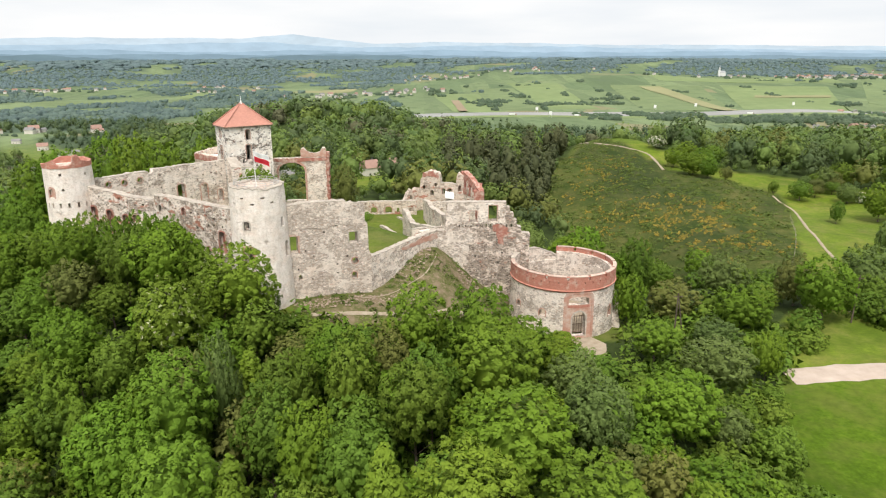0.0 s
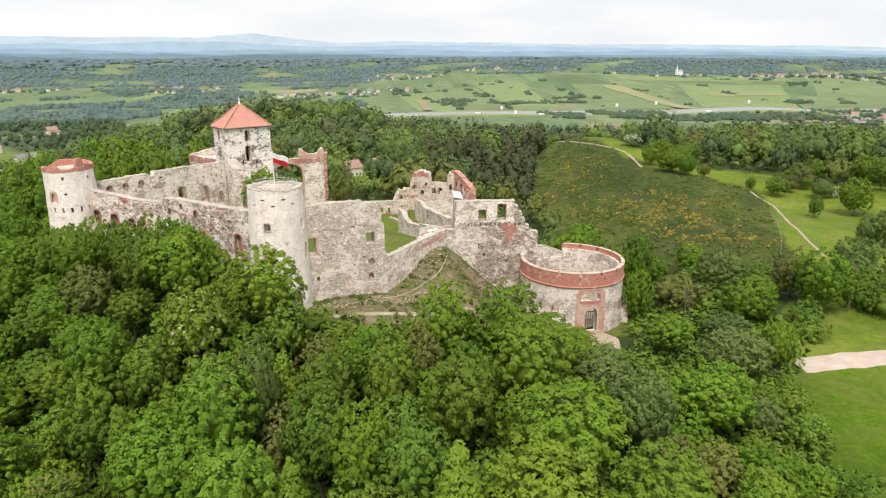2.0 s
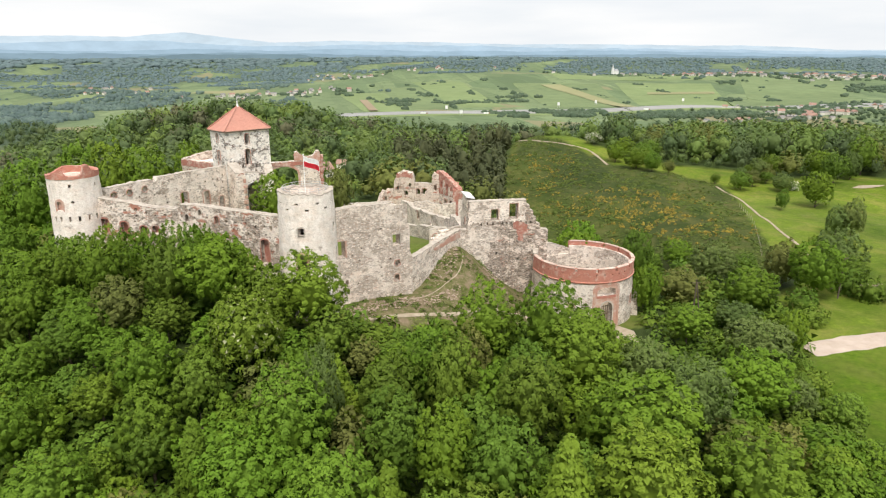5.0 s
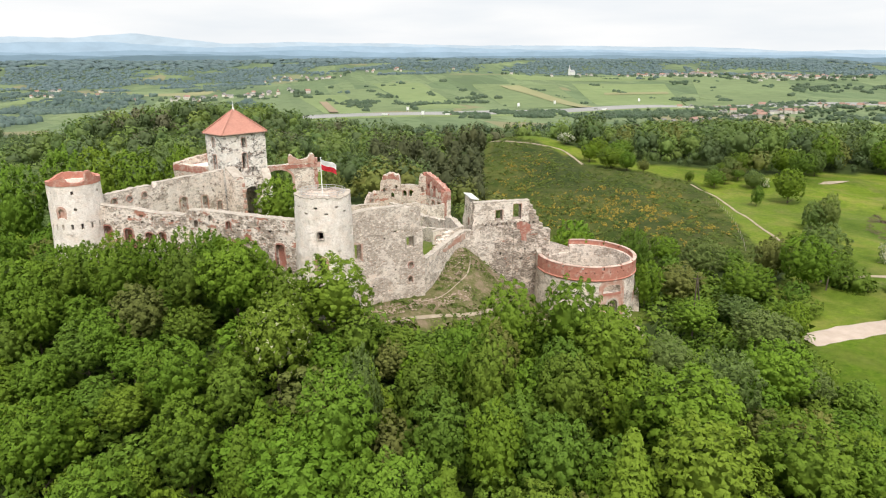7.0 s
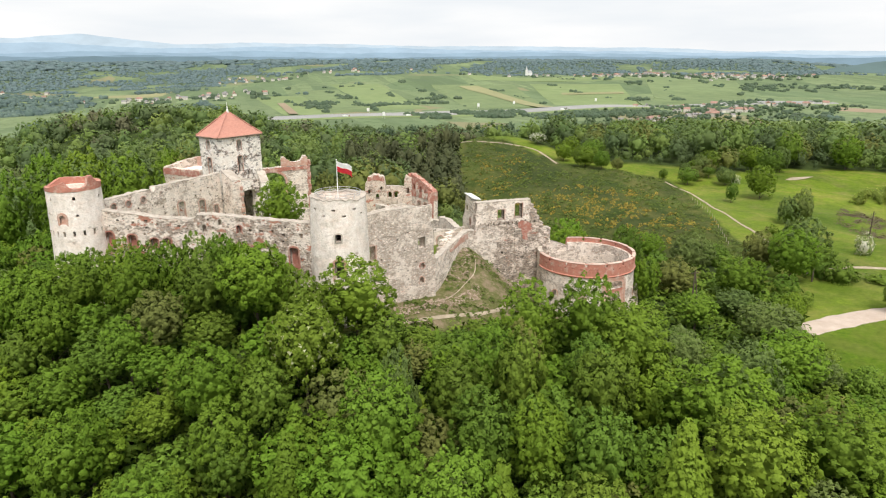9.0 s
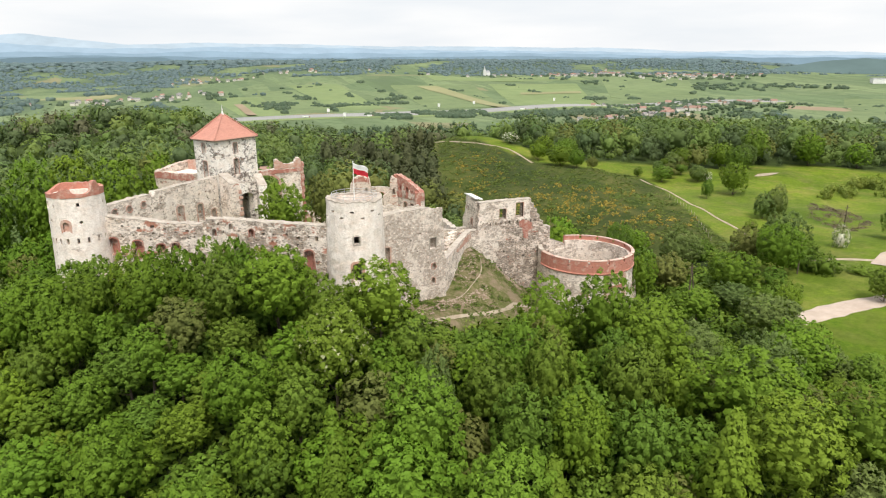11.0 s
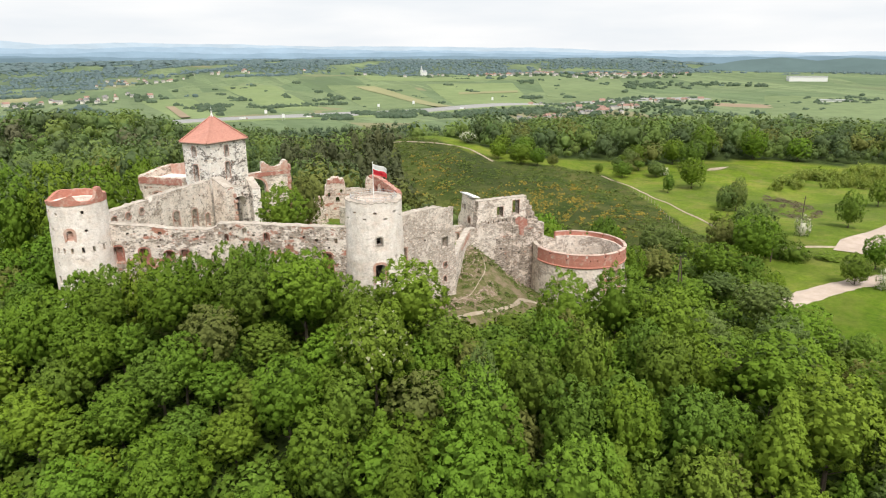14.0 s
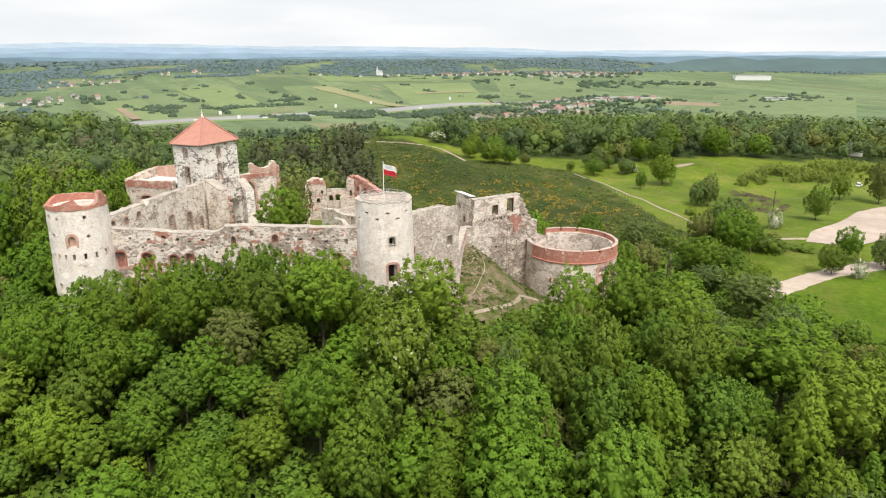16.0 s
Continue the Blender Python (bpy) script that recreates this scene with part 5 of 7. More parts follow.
# flat-roofed wing behind the tower
wing, f_wing = ruin_wall("wing_wall", (-59.1, 153.9), (-51.3, 146.9), 8, [(0, 25.4), (3, 25.5), (6, 25.3), (10.5, 25.5)], [arched(3.2, 5.6, 20.2, 22.4, 0.4), rect(1.0, 1.6, 22.8, 23.4)], 1.2, M_BACK, "low brick-crowned wing wall beside the tower", 121, [(0, M_BRICKPALE, 0.3)], False)
part("brick_cornice", skin(f_wing, [(0, 24.0), (10.4, 24.0), (10.4, 25.4), (0, 25.3)], random.Random(4), 0.1), M_BRICKOLD, wing, "crumbling brick cornice")
ruin_wall("wing_wall", (-52.5, 160.4), (-59.1, 153.9), 8, [(0, 26.6), (4, 26.4), (9.2, 25.6)], [], 1.2, M_BACK, "brick-crowned end wall of the wing", 122, [], False)
ruin_wall("wing_wall", (-45.0, 152.6), (-52.5, 160.4), 8, [(0, 27.8), (5, 27.4), (10.8, 26.6)], [], 1.2, M_BRICKPALE, "pinkish brick back wall of the wing", 123, [], False)
bm = shell(lambda s, z, o: Vector((-58.4 + 0.745 * s + 0.7 * z, 153.9 - 0.667 * s + 0.69 * z, 24.75 - o)), [(0.6, 0.8), (9.5, 0.8), (9.5, 8.6), (0.6, 8.6)], [], 0.3, random.Random(2), 1.2, 0.02)
thing("flat_roof", bm, M_WHITE, (-54, 154, 24.4), "pale grey flat roof behind the parapet", "roof")

# ruins at the far end of the courtyard
BACKZ = -3
ruin_wall("north_wall", (-26.0, 196.4), (-8.2, 197.6), BACKZ, [(0, 3.9), (4, 4.0), (17.8, 4.1)], [arched(3.6, 5.4, 0.2, 2.2, 0.6), arched(8.0, 10.0, 0.2, 2.3, 0.6), arched(11.6, 12.4, 0.3, 2.0, 0.6), arched(15.4, 17.2, 0.4, 2.6, 0.6)], 1.3, M_BACK, "low courtyard wall with small arched openings", 131, [(0, M_BRICKPALE, 0.25), (1, M_BRICKPALE, 0.25)], True, 0.1)
ruin_wall("chimney_ruin", (-7.4, 203.8), (-0.9, 202.2), BACKZ, [(0, 7.0), (0.3, 9.8), (0.8, 10.4), (1.0, 11.6), (1.9, 11.9), (2.4, 12.3), (3.0, 12.6), (4.4, 12.5), (5.0, 12.0), (5.8, 12.1), (6.3, 11.3), (6.6, 9.4)], [arched(3.4, 4.6, 4.6, 6.4), arched(1.0, 1.8, 6.6, 7.8), arched(4.9, 5.6, 7.6, 8.8)], 3.0, M_BACK, "broken wall stump with a red brick head", 132, [], False, 0.4)
part("brick_head", skin(straight((-7.4, 203.8), (-0.9, 202.2)), [(1.0, 10.3), (2.6, 10.9), (6.1, 10.5), (6.0, 12.0), (5.0, 11.4), (4.4, 12.3), (3.0, 12.4), (2.4, 11.5), (1.1, 12.0)], random.Random(3), 0.1), M_BRICKOLD, bpy.data.objects["chimney_ruin"], "red brick head")
ruin_wall("corner_ruin", (-12.0, 200.5), (-7.4, 203.4), BACKZ, [(0, 3.6), (0.5, 4.6), (1.0, 5.8), (1.7, 6.3), (2.1, 7.0), (2.6, 6.5), (3.2, 6.2), (4.0, 7.2), (6.0, 6.8)], [arched(1.8, 2.8, 3.4, 5.0)], 1.5, M_BACK, "jagged ruined corner with brick patches", 133, [], False, 0.35)
ruin_wall("range_wall", (-0.9, 202.2), (6.2, 198.6), BACKZ, [(0, 9.0), (4, 9.0), (8.0, 8.8)], [arched(0.6, 1.9, 5.2, 7.2), arched(2.6, 4.2, 5.2, 7.4), arched(6.0, 7.4, 5.4, 7.0)], 1.3, M_BACK, "pale wall with arched openings between two ruins", 134, [(0, M_BRICKPALE, 0.2), (1, M_BRICKPALE, 0.2)])
brick_ruin, f_ruin = ruin_wall("brick_ruin", (5.4, 199.6), (10.7, 187.2), BACKZ, [(0, 7.6), (4, 7.2), (8, 6.8), (13.4, 6.6)], [arched(2.2, 3.8, 1.0, 3.6, 0.5), arched(5.4, 7.0, 2.8, 5.2, 0.5), arched(8.6, 10.2, 2.8, 5.2, 0.5)], 1.6, M_UPPER, "tall ruined wing with a red brick upper storey", 135, [(0, M_BRICKPALE, 0.3), (1, M_BRICKPALE, 0.3), (2, M_BRICKPALE, 0.3)], False, 0.3)
rng_r = random.Random(138)
storey, crest = wall_outline(0, 13.4, 6.4, [(0, 11.6), (0.9, 13.3), (1.7, 12.6), (2.6, 13.5), (4.2, 13.0), (6.4, 12.4), (8.2, 11.7), (10, 11.0), (12, 10.0), (13.4, 9.2)], rng_r, 0.35)
part("brick_storey", shell(lambda s, z, o: f_ruin(s, z, o - 0.1), storey, [arched(1.4, 2.8, 8.0, 10.4), arched(3.6, 4.6, 8.6, 10.2), arched(6.6, 7.7, 8.2, 10.0, 0.4), rect(9.4, 9.9, 8.9, 9.4)], 1.75, rng_r, 0.8, 0.1), M_BRICKOLD, brick_ruin, "crumbling red brick storey")
for k, loop in enumerate(([(4.9, 6.5), (6.3, 6.5), (6.4, 8.6), (5.6, 11.2), (5.0, 10.4)], [(8.0, 6.4), (13.0, 6.4), (12.8, 7.6), (10.8, 8.4), (9.0, 8.2), (8.4, 9.6), (7.9, 9.0)], [(0.1, 6.6), (1.2, 6.6), (1.1, 9.8), (0.5, 11.0), (0.1, 10.2)])):
    part("render_patch", skin(f_ruin, loop, random.Random(150 + k), 0.16, 0.8, 0.2), M_BACK, brick_ruin, "remains of pale render")
ruin_wall("brick_ruin", (10.7, 187.2), (12.0, 194.0), BACKZ, [(0, 9.2), (3, 9.6), (6.8, 10.4)], [], 1.6, M_BRICKOLD, "broken red brick return wall", 136, [], False, 0.3)
ruin_wall("brick_ruin", (2.0, 198.2), (6.4, 197.2), BACKZ, [(0, 6.6), (0.8, 7.2), (1.6, 7.6), (2.1, 9.4), (2.3, 11.8), (2.8, 13.0), (3.4, 12.6), (4.5, 12.3)], [arched(2.8, 3.7, 7.0, 9.0)], 1.5, M_BACK, "jagged ruined front with brick patches", 137, [], False, 0.3)

# inner walls of the courtyard
ruin_wall("yard_wall", (-10.9, 169.0), (1.5, 131.0), BACKZ, [(0, 8.2), (3, 8.2), (5, 6.9), (9, 6.5), (14, 7.3), (18, 8.3), (26, 9.8), (34, 11.4), (40.0, 12.8)], [], 1.3, M_UPPER, "wavy-topped pale yard wall", 141, [], True, 0.25)
ruin_wall("yard_wall", (-6.0, 193.0), (2.4, 152.0), BACKZ, [(0, 5.4), (6, 6.2), (12, 5.6), (20, 6.8), (30, 7.8), (41.8, 9.4)], [arched(16, 17.6, 3.5, 6.0), arched(27, 28.6, 4.5, 7.2)], 1.3, M_UPPER, "broken pale inner wall with arched openings", 142, [(0, M_BRICKPALE, 0.25)], True, 0.35)
ruin_wall("yard_wall", (2.4, 152.0), (3.0, 127.0), BACKZ, [(0, 10.6), (6, 11.4), (12, 11.0), (18, 12.4), (25, 13.4)], [arched(8, 9.4, 7.6, 9.8)], 1.3, M_UPPER, "broken pale inner wall", 143, [], True, 0.35)
ruin_wall("yard_wall", (-4.0, 186.0), (9.5, 184.5), BACKZ, [(0, 6.0), (5, 6.6), (9, 5.4), (13.5, 6.2)], [arched(3.0, 4.4, 2.4, 4.6), arched(7.0, 8.6, 2.4, 4.4)], 1.2, M_UPPER, "broken cross wall in the ruined range", 144, [], True, 0.3)


def ruined_stair():
    """Broken pale stone steps behind the sloping wall."""
    ob = base("ruined_stair", (-7.5, 117, 10.5), "heap of broken pale stone steps behind the wall", "steps")
    rng = random.Random(15)
    for i in range(9):
        bm = bmesh.new()
        x, y = -9.6 + 0.75 * i + rng.uniform(-0.2, 0.2), 112.8 + 1.15 * i + rng.uniform(-0.2, 0.2)
        add_box(bm, pose(x, y, 9.0, 0, 0, 36 + rng.uniform(-8, 8)), rng.uniform(2.0, 2.9), rng.uniform(0.9, 1.4), 2.9 + 0.4 * i + rng.uniform(-0.15, 0.15), 0.12)
        part("step", bm, M_UPPER, ob)
    return ob


ruined_stair()
ruin_wall("arcade_wall", (-6.2, 124.6), (0.2, 124.2), 3, [(0, 14.4), (2, 14.8), (4.2, 14.6), (6.4, 15.2)], [arched(0.6, 1.8, 11.6, 13.6), arched(2.6, 3.8, 11.8, 13.8), arched(4.6, 5.6, 12.0, 13.8)], 0.9, M_UPPER, "low pinkish wall with three small arches", 151, [(0, M_BRICKPALE, 0.2), (1, M_BRICKPALE, 0.2), (2, M_BRICKPALE, 0.2)], True, 0.15)


def rubble():
    """Fallen stones on the foot of the bank, with weeds between."""
    rng = np.random.default_rng(19)
    zones = (((-22, 93), (-14, 96), (-9, 99.5), (-4, 102), (-3, 106), (-8, 103), (-14, 100.5), (-24, 96)), ((-7, 105), (-3, 110), (-2, 116), (-4, 116.5), (-9, 108)), ((3, 112), (7, 111), (7, 116.5), (2.5, 117.2)))
    vs, ts, k = [], [], 0
    octa = np.array(((1, 0, 0), (0, 1, 0), (-1, 0, 0), (0, -1, 0), (0, 0, 1), (0, 0, -1)), float)
    tri = np.array(((0, 1, 4), (1, 2, 4), (2, 3, 4), (3, 0, 4), (1, 0, 5), (2, 1, 5), (3, 2, 5), (0, 3, 5)))
    for zone, n in zip(zones, (620, 260, 160)):
        arr = np.array(zone)
        p = rng.uniform(arr.min(0), arr.max(0), (n * 3, 2))
        p = p[in_poly(p[:, 0], p[:, 1], zone)][:n]
        for x, y in p:
            size = 0.08 + 0.22 * rng.random() ** 2.5
            v = octa * rng.uniform(0.6, 1.3, (6, 1)) * size * np.array((1.2, 1.0, 0.7))
            a = rng.uniform(0, 6.28)
            c, q = math.cos(a), math.sin(a)
            vs.append(np.c_[v[:, 0] * c - v[:, 1] * q + x, v[:, 0] * q + v[:, 1] * c + y, v[:, 2] + float(ground_z(x, y)) + size * 0.25])
            ts.append(tri + k)
            k += 6
    v = np.concatenate(vs)
    o = v[0].copy()
    ob = new("rubble", mesh_np("rubble", v - o, np.concatenate(ts), [M_RUBBLE]))
    ob.location = o
    tagged(ob, "pale fallen stones scattered over the earth bank", "rubble", kind="stuff")


rubble()


# ---- trees ----
def lump(rng, centre, radii, rings=5, sides=8, rough=0.18):
    """An uneven closed blob."""
    vs = [centre + np.array((0, 0, -radii[2]))]
    for i in range(1, rings):
        th = math.pi * i / rings
        for j in range(sides):
            ph = 6.2832 * (j + 0.5 * (i % 2)) / sides
            q = 1 + rng.uniform(-rough, rough)
            vs.append(centre + np.array((radii[0] * math.sin(th) * math.cos(ph), radii[1] * math.sin(th) * math.sin(ph), -radii[2] * math.cos(th))) * q)
    vs.append(centre + np.array((0, 0, radii[2])))
    t = []
    for j in range(sides):
        t.append((0, 1 + (j + 1) % sides, 1 + j))
        e = 1 + (rings - 2) * sides
        t.append((e + j, e + (j + 1) % sides, len(vs) - 1))
    for i in range(rings - 2):
        for j in range(sides):
            a, b = 1 + i * sides + j, 1 + i * sides + (j + 1) % sides
            t += [(a, b, b + sides), (a, b + sides, a + sides)]
    return np.array(vs), np.array(t)


def set_normals(me, n):
    me.polygons.foreach_set("use_smooth", np.ones(len(me.polygons), bool))
    at = me.attributes.new("custom_normal", "FLOAT_VECTOR", "POINT")
    at.data.foreach_set("vector", n.astype(np.float32).ravel())
    me.update()


def join(parts):
    vs, ts, k = [], [], 0
    for v, t in parts:
        vs.append(v)
        ts.append(t + k)
        k += len(v)
    return np.concatenate(vs), np.concatenate(ts)


def leaf_points(rng, pos, nrm, size, loose=0.4):
    """Single pointed leaf sprays: one triangle each."""
    n = len(pos)
    nrm = nrm + rng.normal(0, loose, (n, 3))
    nrm /= np.linalg.norm(nrm, axis=1)[:, None] + 1e-9
    u = np.cross(nrm, rng.normal(0, 1, (n, 3)))
    u /= np.linalg.norm(u, axis=1)[:, None] + 1e-9
    v = np.cross(nrm, u)
    sz = size * rng.uniform(0.65, 1.35, n)[:, None]
    verts = np.stack([pos - u * sz * 0.5 - v * sz * 0.4, pos + u * sz * 0.5 - v * sz * 0.4, pos + v * sz * 0.75], 1).reshape(-1, 3)
    return verts, np.arange(n)[:, None] * 3 + np.array([[0, 1, 2]])


def crown(seed, height, rx, rz, puffs, leaves, size, shape="dome", core=0.5, droop=0.0, low=0.72, inner=300):
    """A domed crown with broad lobes, covered in upright leafy tufts with gaps between. Its middle stands at height - rz."""
    rng = np.random.default_rng(seed)
    mid = np.array((0, 0, height - rz))
    got = []
    gold = 2.39996
    lean = rng.normal(0, 0.06, 2)
    lobes = rng.normal(0, 1, (11, 3)) + np.array((0, 0, 0.5))
    lobes /= np.linalg.norm(lobes, axis=1)[:, None]

    def reach(d):
        return 0.76 + 0.26 * np.max(np.clip(lobes @ d, 0, 1) ** 5)

    pos, nrm, bent = [], [], []
    for i in range(puffs):
        h = 1 - (1 + low) * (i + 0.5) / puffs
        a = i * gold + rng.normal(0, 0.2)
        q = math.sqrt(max(0.02, 1 - h * h))
        d0 = np.array((math.cos(a) * q, math.sin(a) * q, h))
        k = reach(d0) * rng.uniform(0.86, 1.03)
        if shape == "cone":
            q, k = (1.02 - h) * 0.6 + 0.05, rng.uniform(0.88, 1.04)
        c = mid + np.array((rx * q * math.cos(a) * k, rx * q * math.sin(a) * k, rz * h * k))
        c[:2] += lean * (c[2] - mid[2])
        pr = rng.uniform(0.62, 1.42) * rx * 1.24 / math.sqrt(puffs)
        n = max(3, int(leaves * rng.uniform(0.7, 1.3) * (1.0 if h > -0.2 else 0.65)))
        axis = d0 * 0.75 + np.array((0, 0, 0.6)) + rng.normal(0, 0.22, 3)
        axis /= np.linalg.norm(axis)
        d = rng.normal(0, 1, (n, 3))
        d -= (d @ axis)[:, None] * axis
        d /= np.linalg.norm(d, axis=1)[:, None] + 1e-9
        up = rng.uniform(-0.35, 1.0, n) ** 1.0
        wide = np.sqrt(np.clip(1 - (np.clip(up, 0, 1)) ** 1.6, 0, 1)) * rng.uniform(0.35, 1.0, n)
        p = c + axis * (up * pr * 1.05)[:, None] + d * (wide * pr)[:, None]
        if droop:
            p[:, 2] -= droop * rng.uniform(0, 1, n) ** 2 * pr * 2
        pos.append(p)
        nrm.append(d * (0.25 + 0.7 * wide)[:, None] + axis * 0.75 + np.array((0, 0, 0.2)))
        bent.append(0.62 * (p - c) / pr + 0.5 * d0 + np.array((0, 0, 0.12)))
    pos, nrm, bent = np.concatenate(pos), np.concatenate(nrm), np.concatenate(bent)
    got.append(leaf_points(rng, pos, nrm, size, 0.4))
    soft_ = [np.repeat(bent, 3, 0)]
    if inner:
        d = rng.normal(0, 1, (inner, 3)) + np.array((0, 0, 0.25))
        d /= np.linalg.norm(d, axis=1)[:, None]
        p = mid + d * rng.uniform(0.5, 0.8, inner)[:, None] * np.array((rx, rx, rz))
        if shape == "cone":
            p[:, :2] *= np.clip(0.95 - 0.6 * (p[:, 2:3] - mid[2]) / rz, 0.2, 1.3)
        got.append(leaf_points(rng, p, d + np.array((0, 0, 0.6)), size * 1.6))
        soft_.append(np.repeat(d, 3, 0))
    w = 0.7 if shape == "cone" else 1
    got.append(lump(rng, mid - np.array((0, 0, 0.08 * rz)), (rx * core * w, rx * core * w, rz * core), 5, 7, 0.3))
    soft_.append((got[-1][0] - mid) / np.array((rx, rx, rz)))
    n = np.concatenate(soft_)
    return (*join(got), n / (np.linalg.norm(n, axis=1)[:, None] + 1e-9))


def trunk_mesh(seed, height, r, limbs=6):
    rng = random.Random(seed)
    bm = bmesh.new()
    p, q = Vector((0, 0, -0.6)), None
    for i in range(5):
        t = (i + 1) / 5
        q = Vector((rng.uniform(-0.15, 0.15) * height * 0.08, rng.uniform(-0.15, 0.15) * height * 0.08, height * 0.8 * t))
        add_tube(bm, p, q, r * (1.15 - 0.85 * (i / 5)), r * (1.15 - 0.85 * t), 6)
        if i > 0:
            for _ in range(limbs // 3):
                a = rng.uniform(0, 6.28)
                L = height * rng.uniform(0.12, 0.24)
                add_tube(bm, q, q + Vector((math.cos(a) * L, math.sin(a) * L, L * 0.8)), r * 0.35, r * 0.08, 3)
        p = q
    return bm


TREE_LABELS = {
    "maple": ("broad maple with fresh bright green leaves", L_MAPLE),
    "lime": ("lime tree with yellowish green spring leaves", L_LIME),
    "ash": ("ash tree with loose mid-green leaves", L_ASH),
    "willow": ("grey-green tree with fine hanging leaves", L_WILLOW),
    "beech": ("pointed young tree with bright yellow-green leaves", L_LIME),
    "olive": ("half-bare tree with brownish young leaves", L_OLIVE),
    "chestnut": ("chestnut tree with white blossom candles", L_CHESTNUT),
    "shrub": ("low dense green shrub", L_ASH),
    "hawthorn": ("hawthorn bush covered in white blossom", L_HAWTHORN),
}
# kind: height, crown radius, crown half-height, puffs, sprays a puff, spray size, shape, droop
TREE_FORMS = {
    "maple": (14, 4.6, 5.2, 135, 38, 0.305, "dome", 0.0),
    "lime": (14, 4.1, 5.4, 140, 36, 0.27, "dome", 0.0),
    "ash": (13.5, 4.2, 5.0, 125, 38, 0.28, "dome", 0.15),
    "willow": (12, 3.9, 4.6, 125, 38, 0.24, "dome", 0.6),
    "beech": (13, 3.4, 5.8, 130, 34, 0.27, "cone", 0.0),
    "olive": (11, 3.5, 4.2, 95, 36, 0.26, "dome", 0.0),
    "chestnut": (13, 4.2, 5.0, 130, 38, 0.3, "dome", 0.0),
    "shrub": (4.4, 2.4, 2.2, 45, 20, 0.28, "dome", 0.0),
    "hawthorn": (5, 2.4, 2.3, 50, 22, 0.22, "dome", 0.0),
}
MODELS = {}


def model(kind, variant):
    """The crown and trunk meshes of a kind of tree, built once."""
    key = (kind, variant)
    if key not in MODELS:
        h, rx, rz, puffs, leaves, size, shape, droop = TREE_FORMS[kind]
        full = variant < 2
        v, t, n = crown(len(kind) * 31 + variant * 7 + puffs, h, rx, rz, puffs, leaves * 1.28 if full else leaves * 0.64, size * 0.88 if full else size * 1.2, shape, 0.47, droop, 0.72, (950 if full else 420) if puffs > 60 else 140)
        cm = mesh_np("crown", v, t, [TREE_LABELS[kind][1]])
        set_normals(cm, n)
        tm = bpy.data.meshes.new("trunk")
        bm = trunk_mesh(variant + 3, h - rz * 0.6, 0.032 * h * 0.5)
        bm.to_mesh(tm)
        bm.free()
        tm.materials.append(M_BARK)
        MODELS[key] = (cm, tm)
    return MODELS[key]


def plant(kind, x, y, size=1.0, wide=1.0, turn=0.0, variant=0, group="trees of the castle wood", z=None, lean=(0, 0)):
    """A tree of a kind, standing on the ground."""
    cm, tm = model(kind, variant)
    ob = new(kind + "_tree" if kind not in ("shrub", "hawthorn") else kind)
    ob.matrix_basis = pose(x, y, float(ground_z(x, y)) - 0.1 if z is None else z, lean[0], lean[1], turn) @ Matrix.Diagonal((size * wide, size * wide, size, 1))
    ob.empty_display_size = 0.5
    tagged(ob, TREE_LABELS[kind][0], "shrub" if kind in ("shrub", "hawthorn") else "tree", group)
    for nm, me in (("trunk", tm), ("crown", cm)):
        o = new(nm, me)
        o.parent = ob
    return ob


PLANTED = []


def put_tree(kind, x, y, size=1.0, wide=1.0, variant=0):
    PLANTED.append((x, y))
    plant(kind, x, y, size, wide, (x * 53 + y * 31) % 360, variant)


# trees that stand out: place, height of the top and crown radius
def stand(kind, places):
    for i, (x, y, top, rad) in enumerate(places):
        h, rx = TREE_FORMS[kind][:2]
        size = (top - float(ground_z(x, y)) + 0.1) / h
        TALL.append((x, y, top, rad))
        PLANTED.append((x, y))
        plant(kind, x, y, size, rad / (rx * size), (x * 53 + y * 31) % 360, i % 2)


TALL = []
stand("maple", ((-41.1, 90, 24.6, 5), (-57.5, 95, 23.5, 4.2), (-70, 98.8, 21.5, 4.4), (-47, 75, 17.5, 4.4), (-33, 57, 14, 5.4), (-61, 70, 13.5, 4.2), (27, 66, 13.5, 5), (7, 54.8, 17.4, 6.2), (-13.6, 56.5, 15, 3.7), (-45.3, 106, 22, 3.2), (-67.5, 92, 19.5, 3.9), (-68.3, 74, 11, 4.2), (-59.8, 73, 10.2, 4.2), (-73.3, 87, 13.5, 4), (-74, 99.5, 20.5, 4)))
stand("lime", ((-28.0, 84.6, 23.3, 5.0), (-57, 85.5, 18, 3.4), (-29.5, 62.3, 17.8, 5), (-45.7, 68.5, 13.8, 3.7), (5.8, 70.5, 18.4, 5.2), (11.5, 85, 12.5, 4.2), (2.4, 44.5, 18.2, 5.2), (12.8, 44.5, 17.2, 5), (-12.4, 73, 17, 4.1), (-66, 99.5, 21, 3.6), (-64.5, 83, 13.5, 3.6), (33.5, 93.3, 8.2, 3.7), (-25, 50.5, 15.3, 4.6), (-53, 60, 11.5, 4.3), (4.8, 81, 19.0, 4.7), (-3.4, 82.6, 18.4, 4.5), (9, 76, 14.5, 4.4)))
stand("ash", ((-47.5, 92, 23, 3.7), (-41, 73, 15, 3.5), (-3, 62.5, 17.3, 4), (-1.3, 67.5, 16.2, 3.8), (-8.3, 52.5, 15.6, 4), (-11, 68.5, 17.3, 3.6), (-18.6, 68.5, 15.5, 4), (-18.4, 60, 15, 4), (-70.3, 89.6, 16, 3.6), (-59.7, 85, 16.3, 3.7), (-12, 47, 12.2, 3.8)))
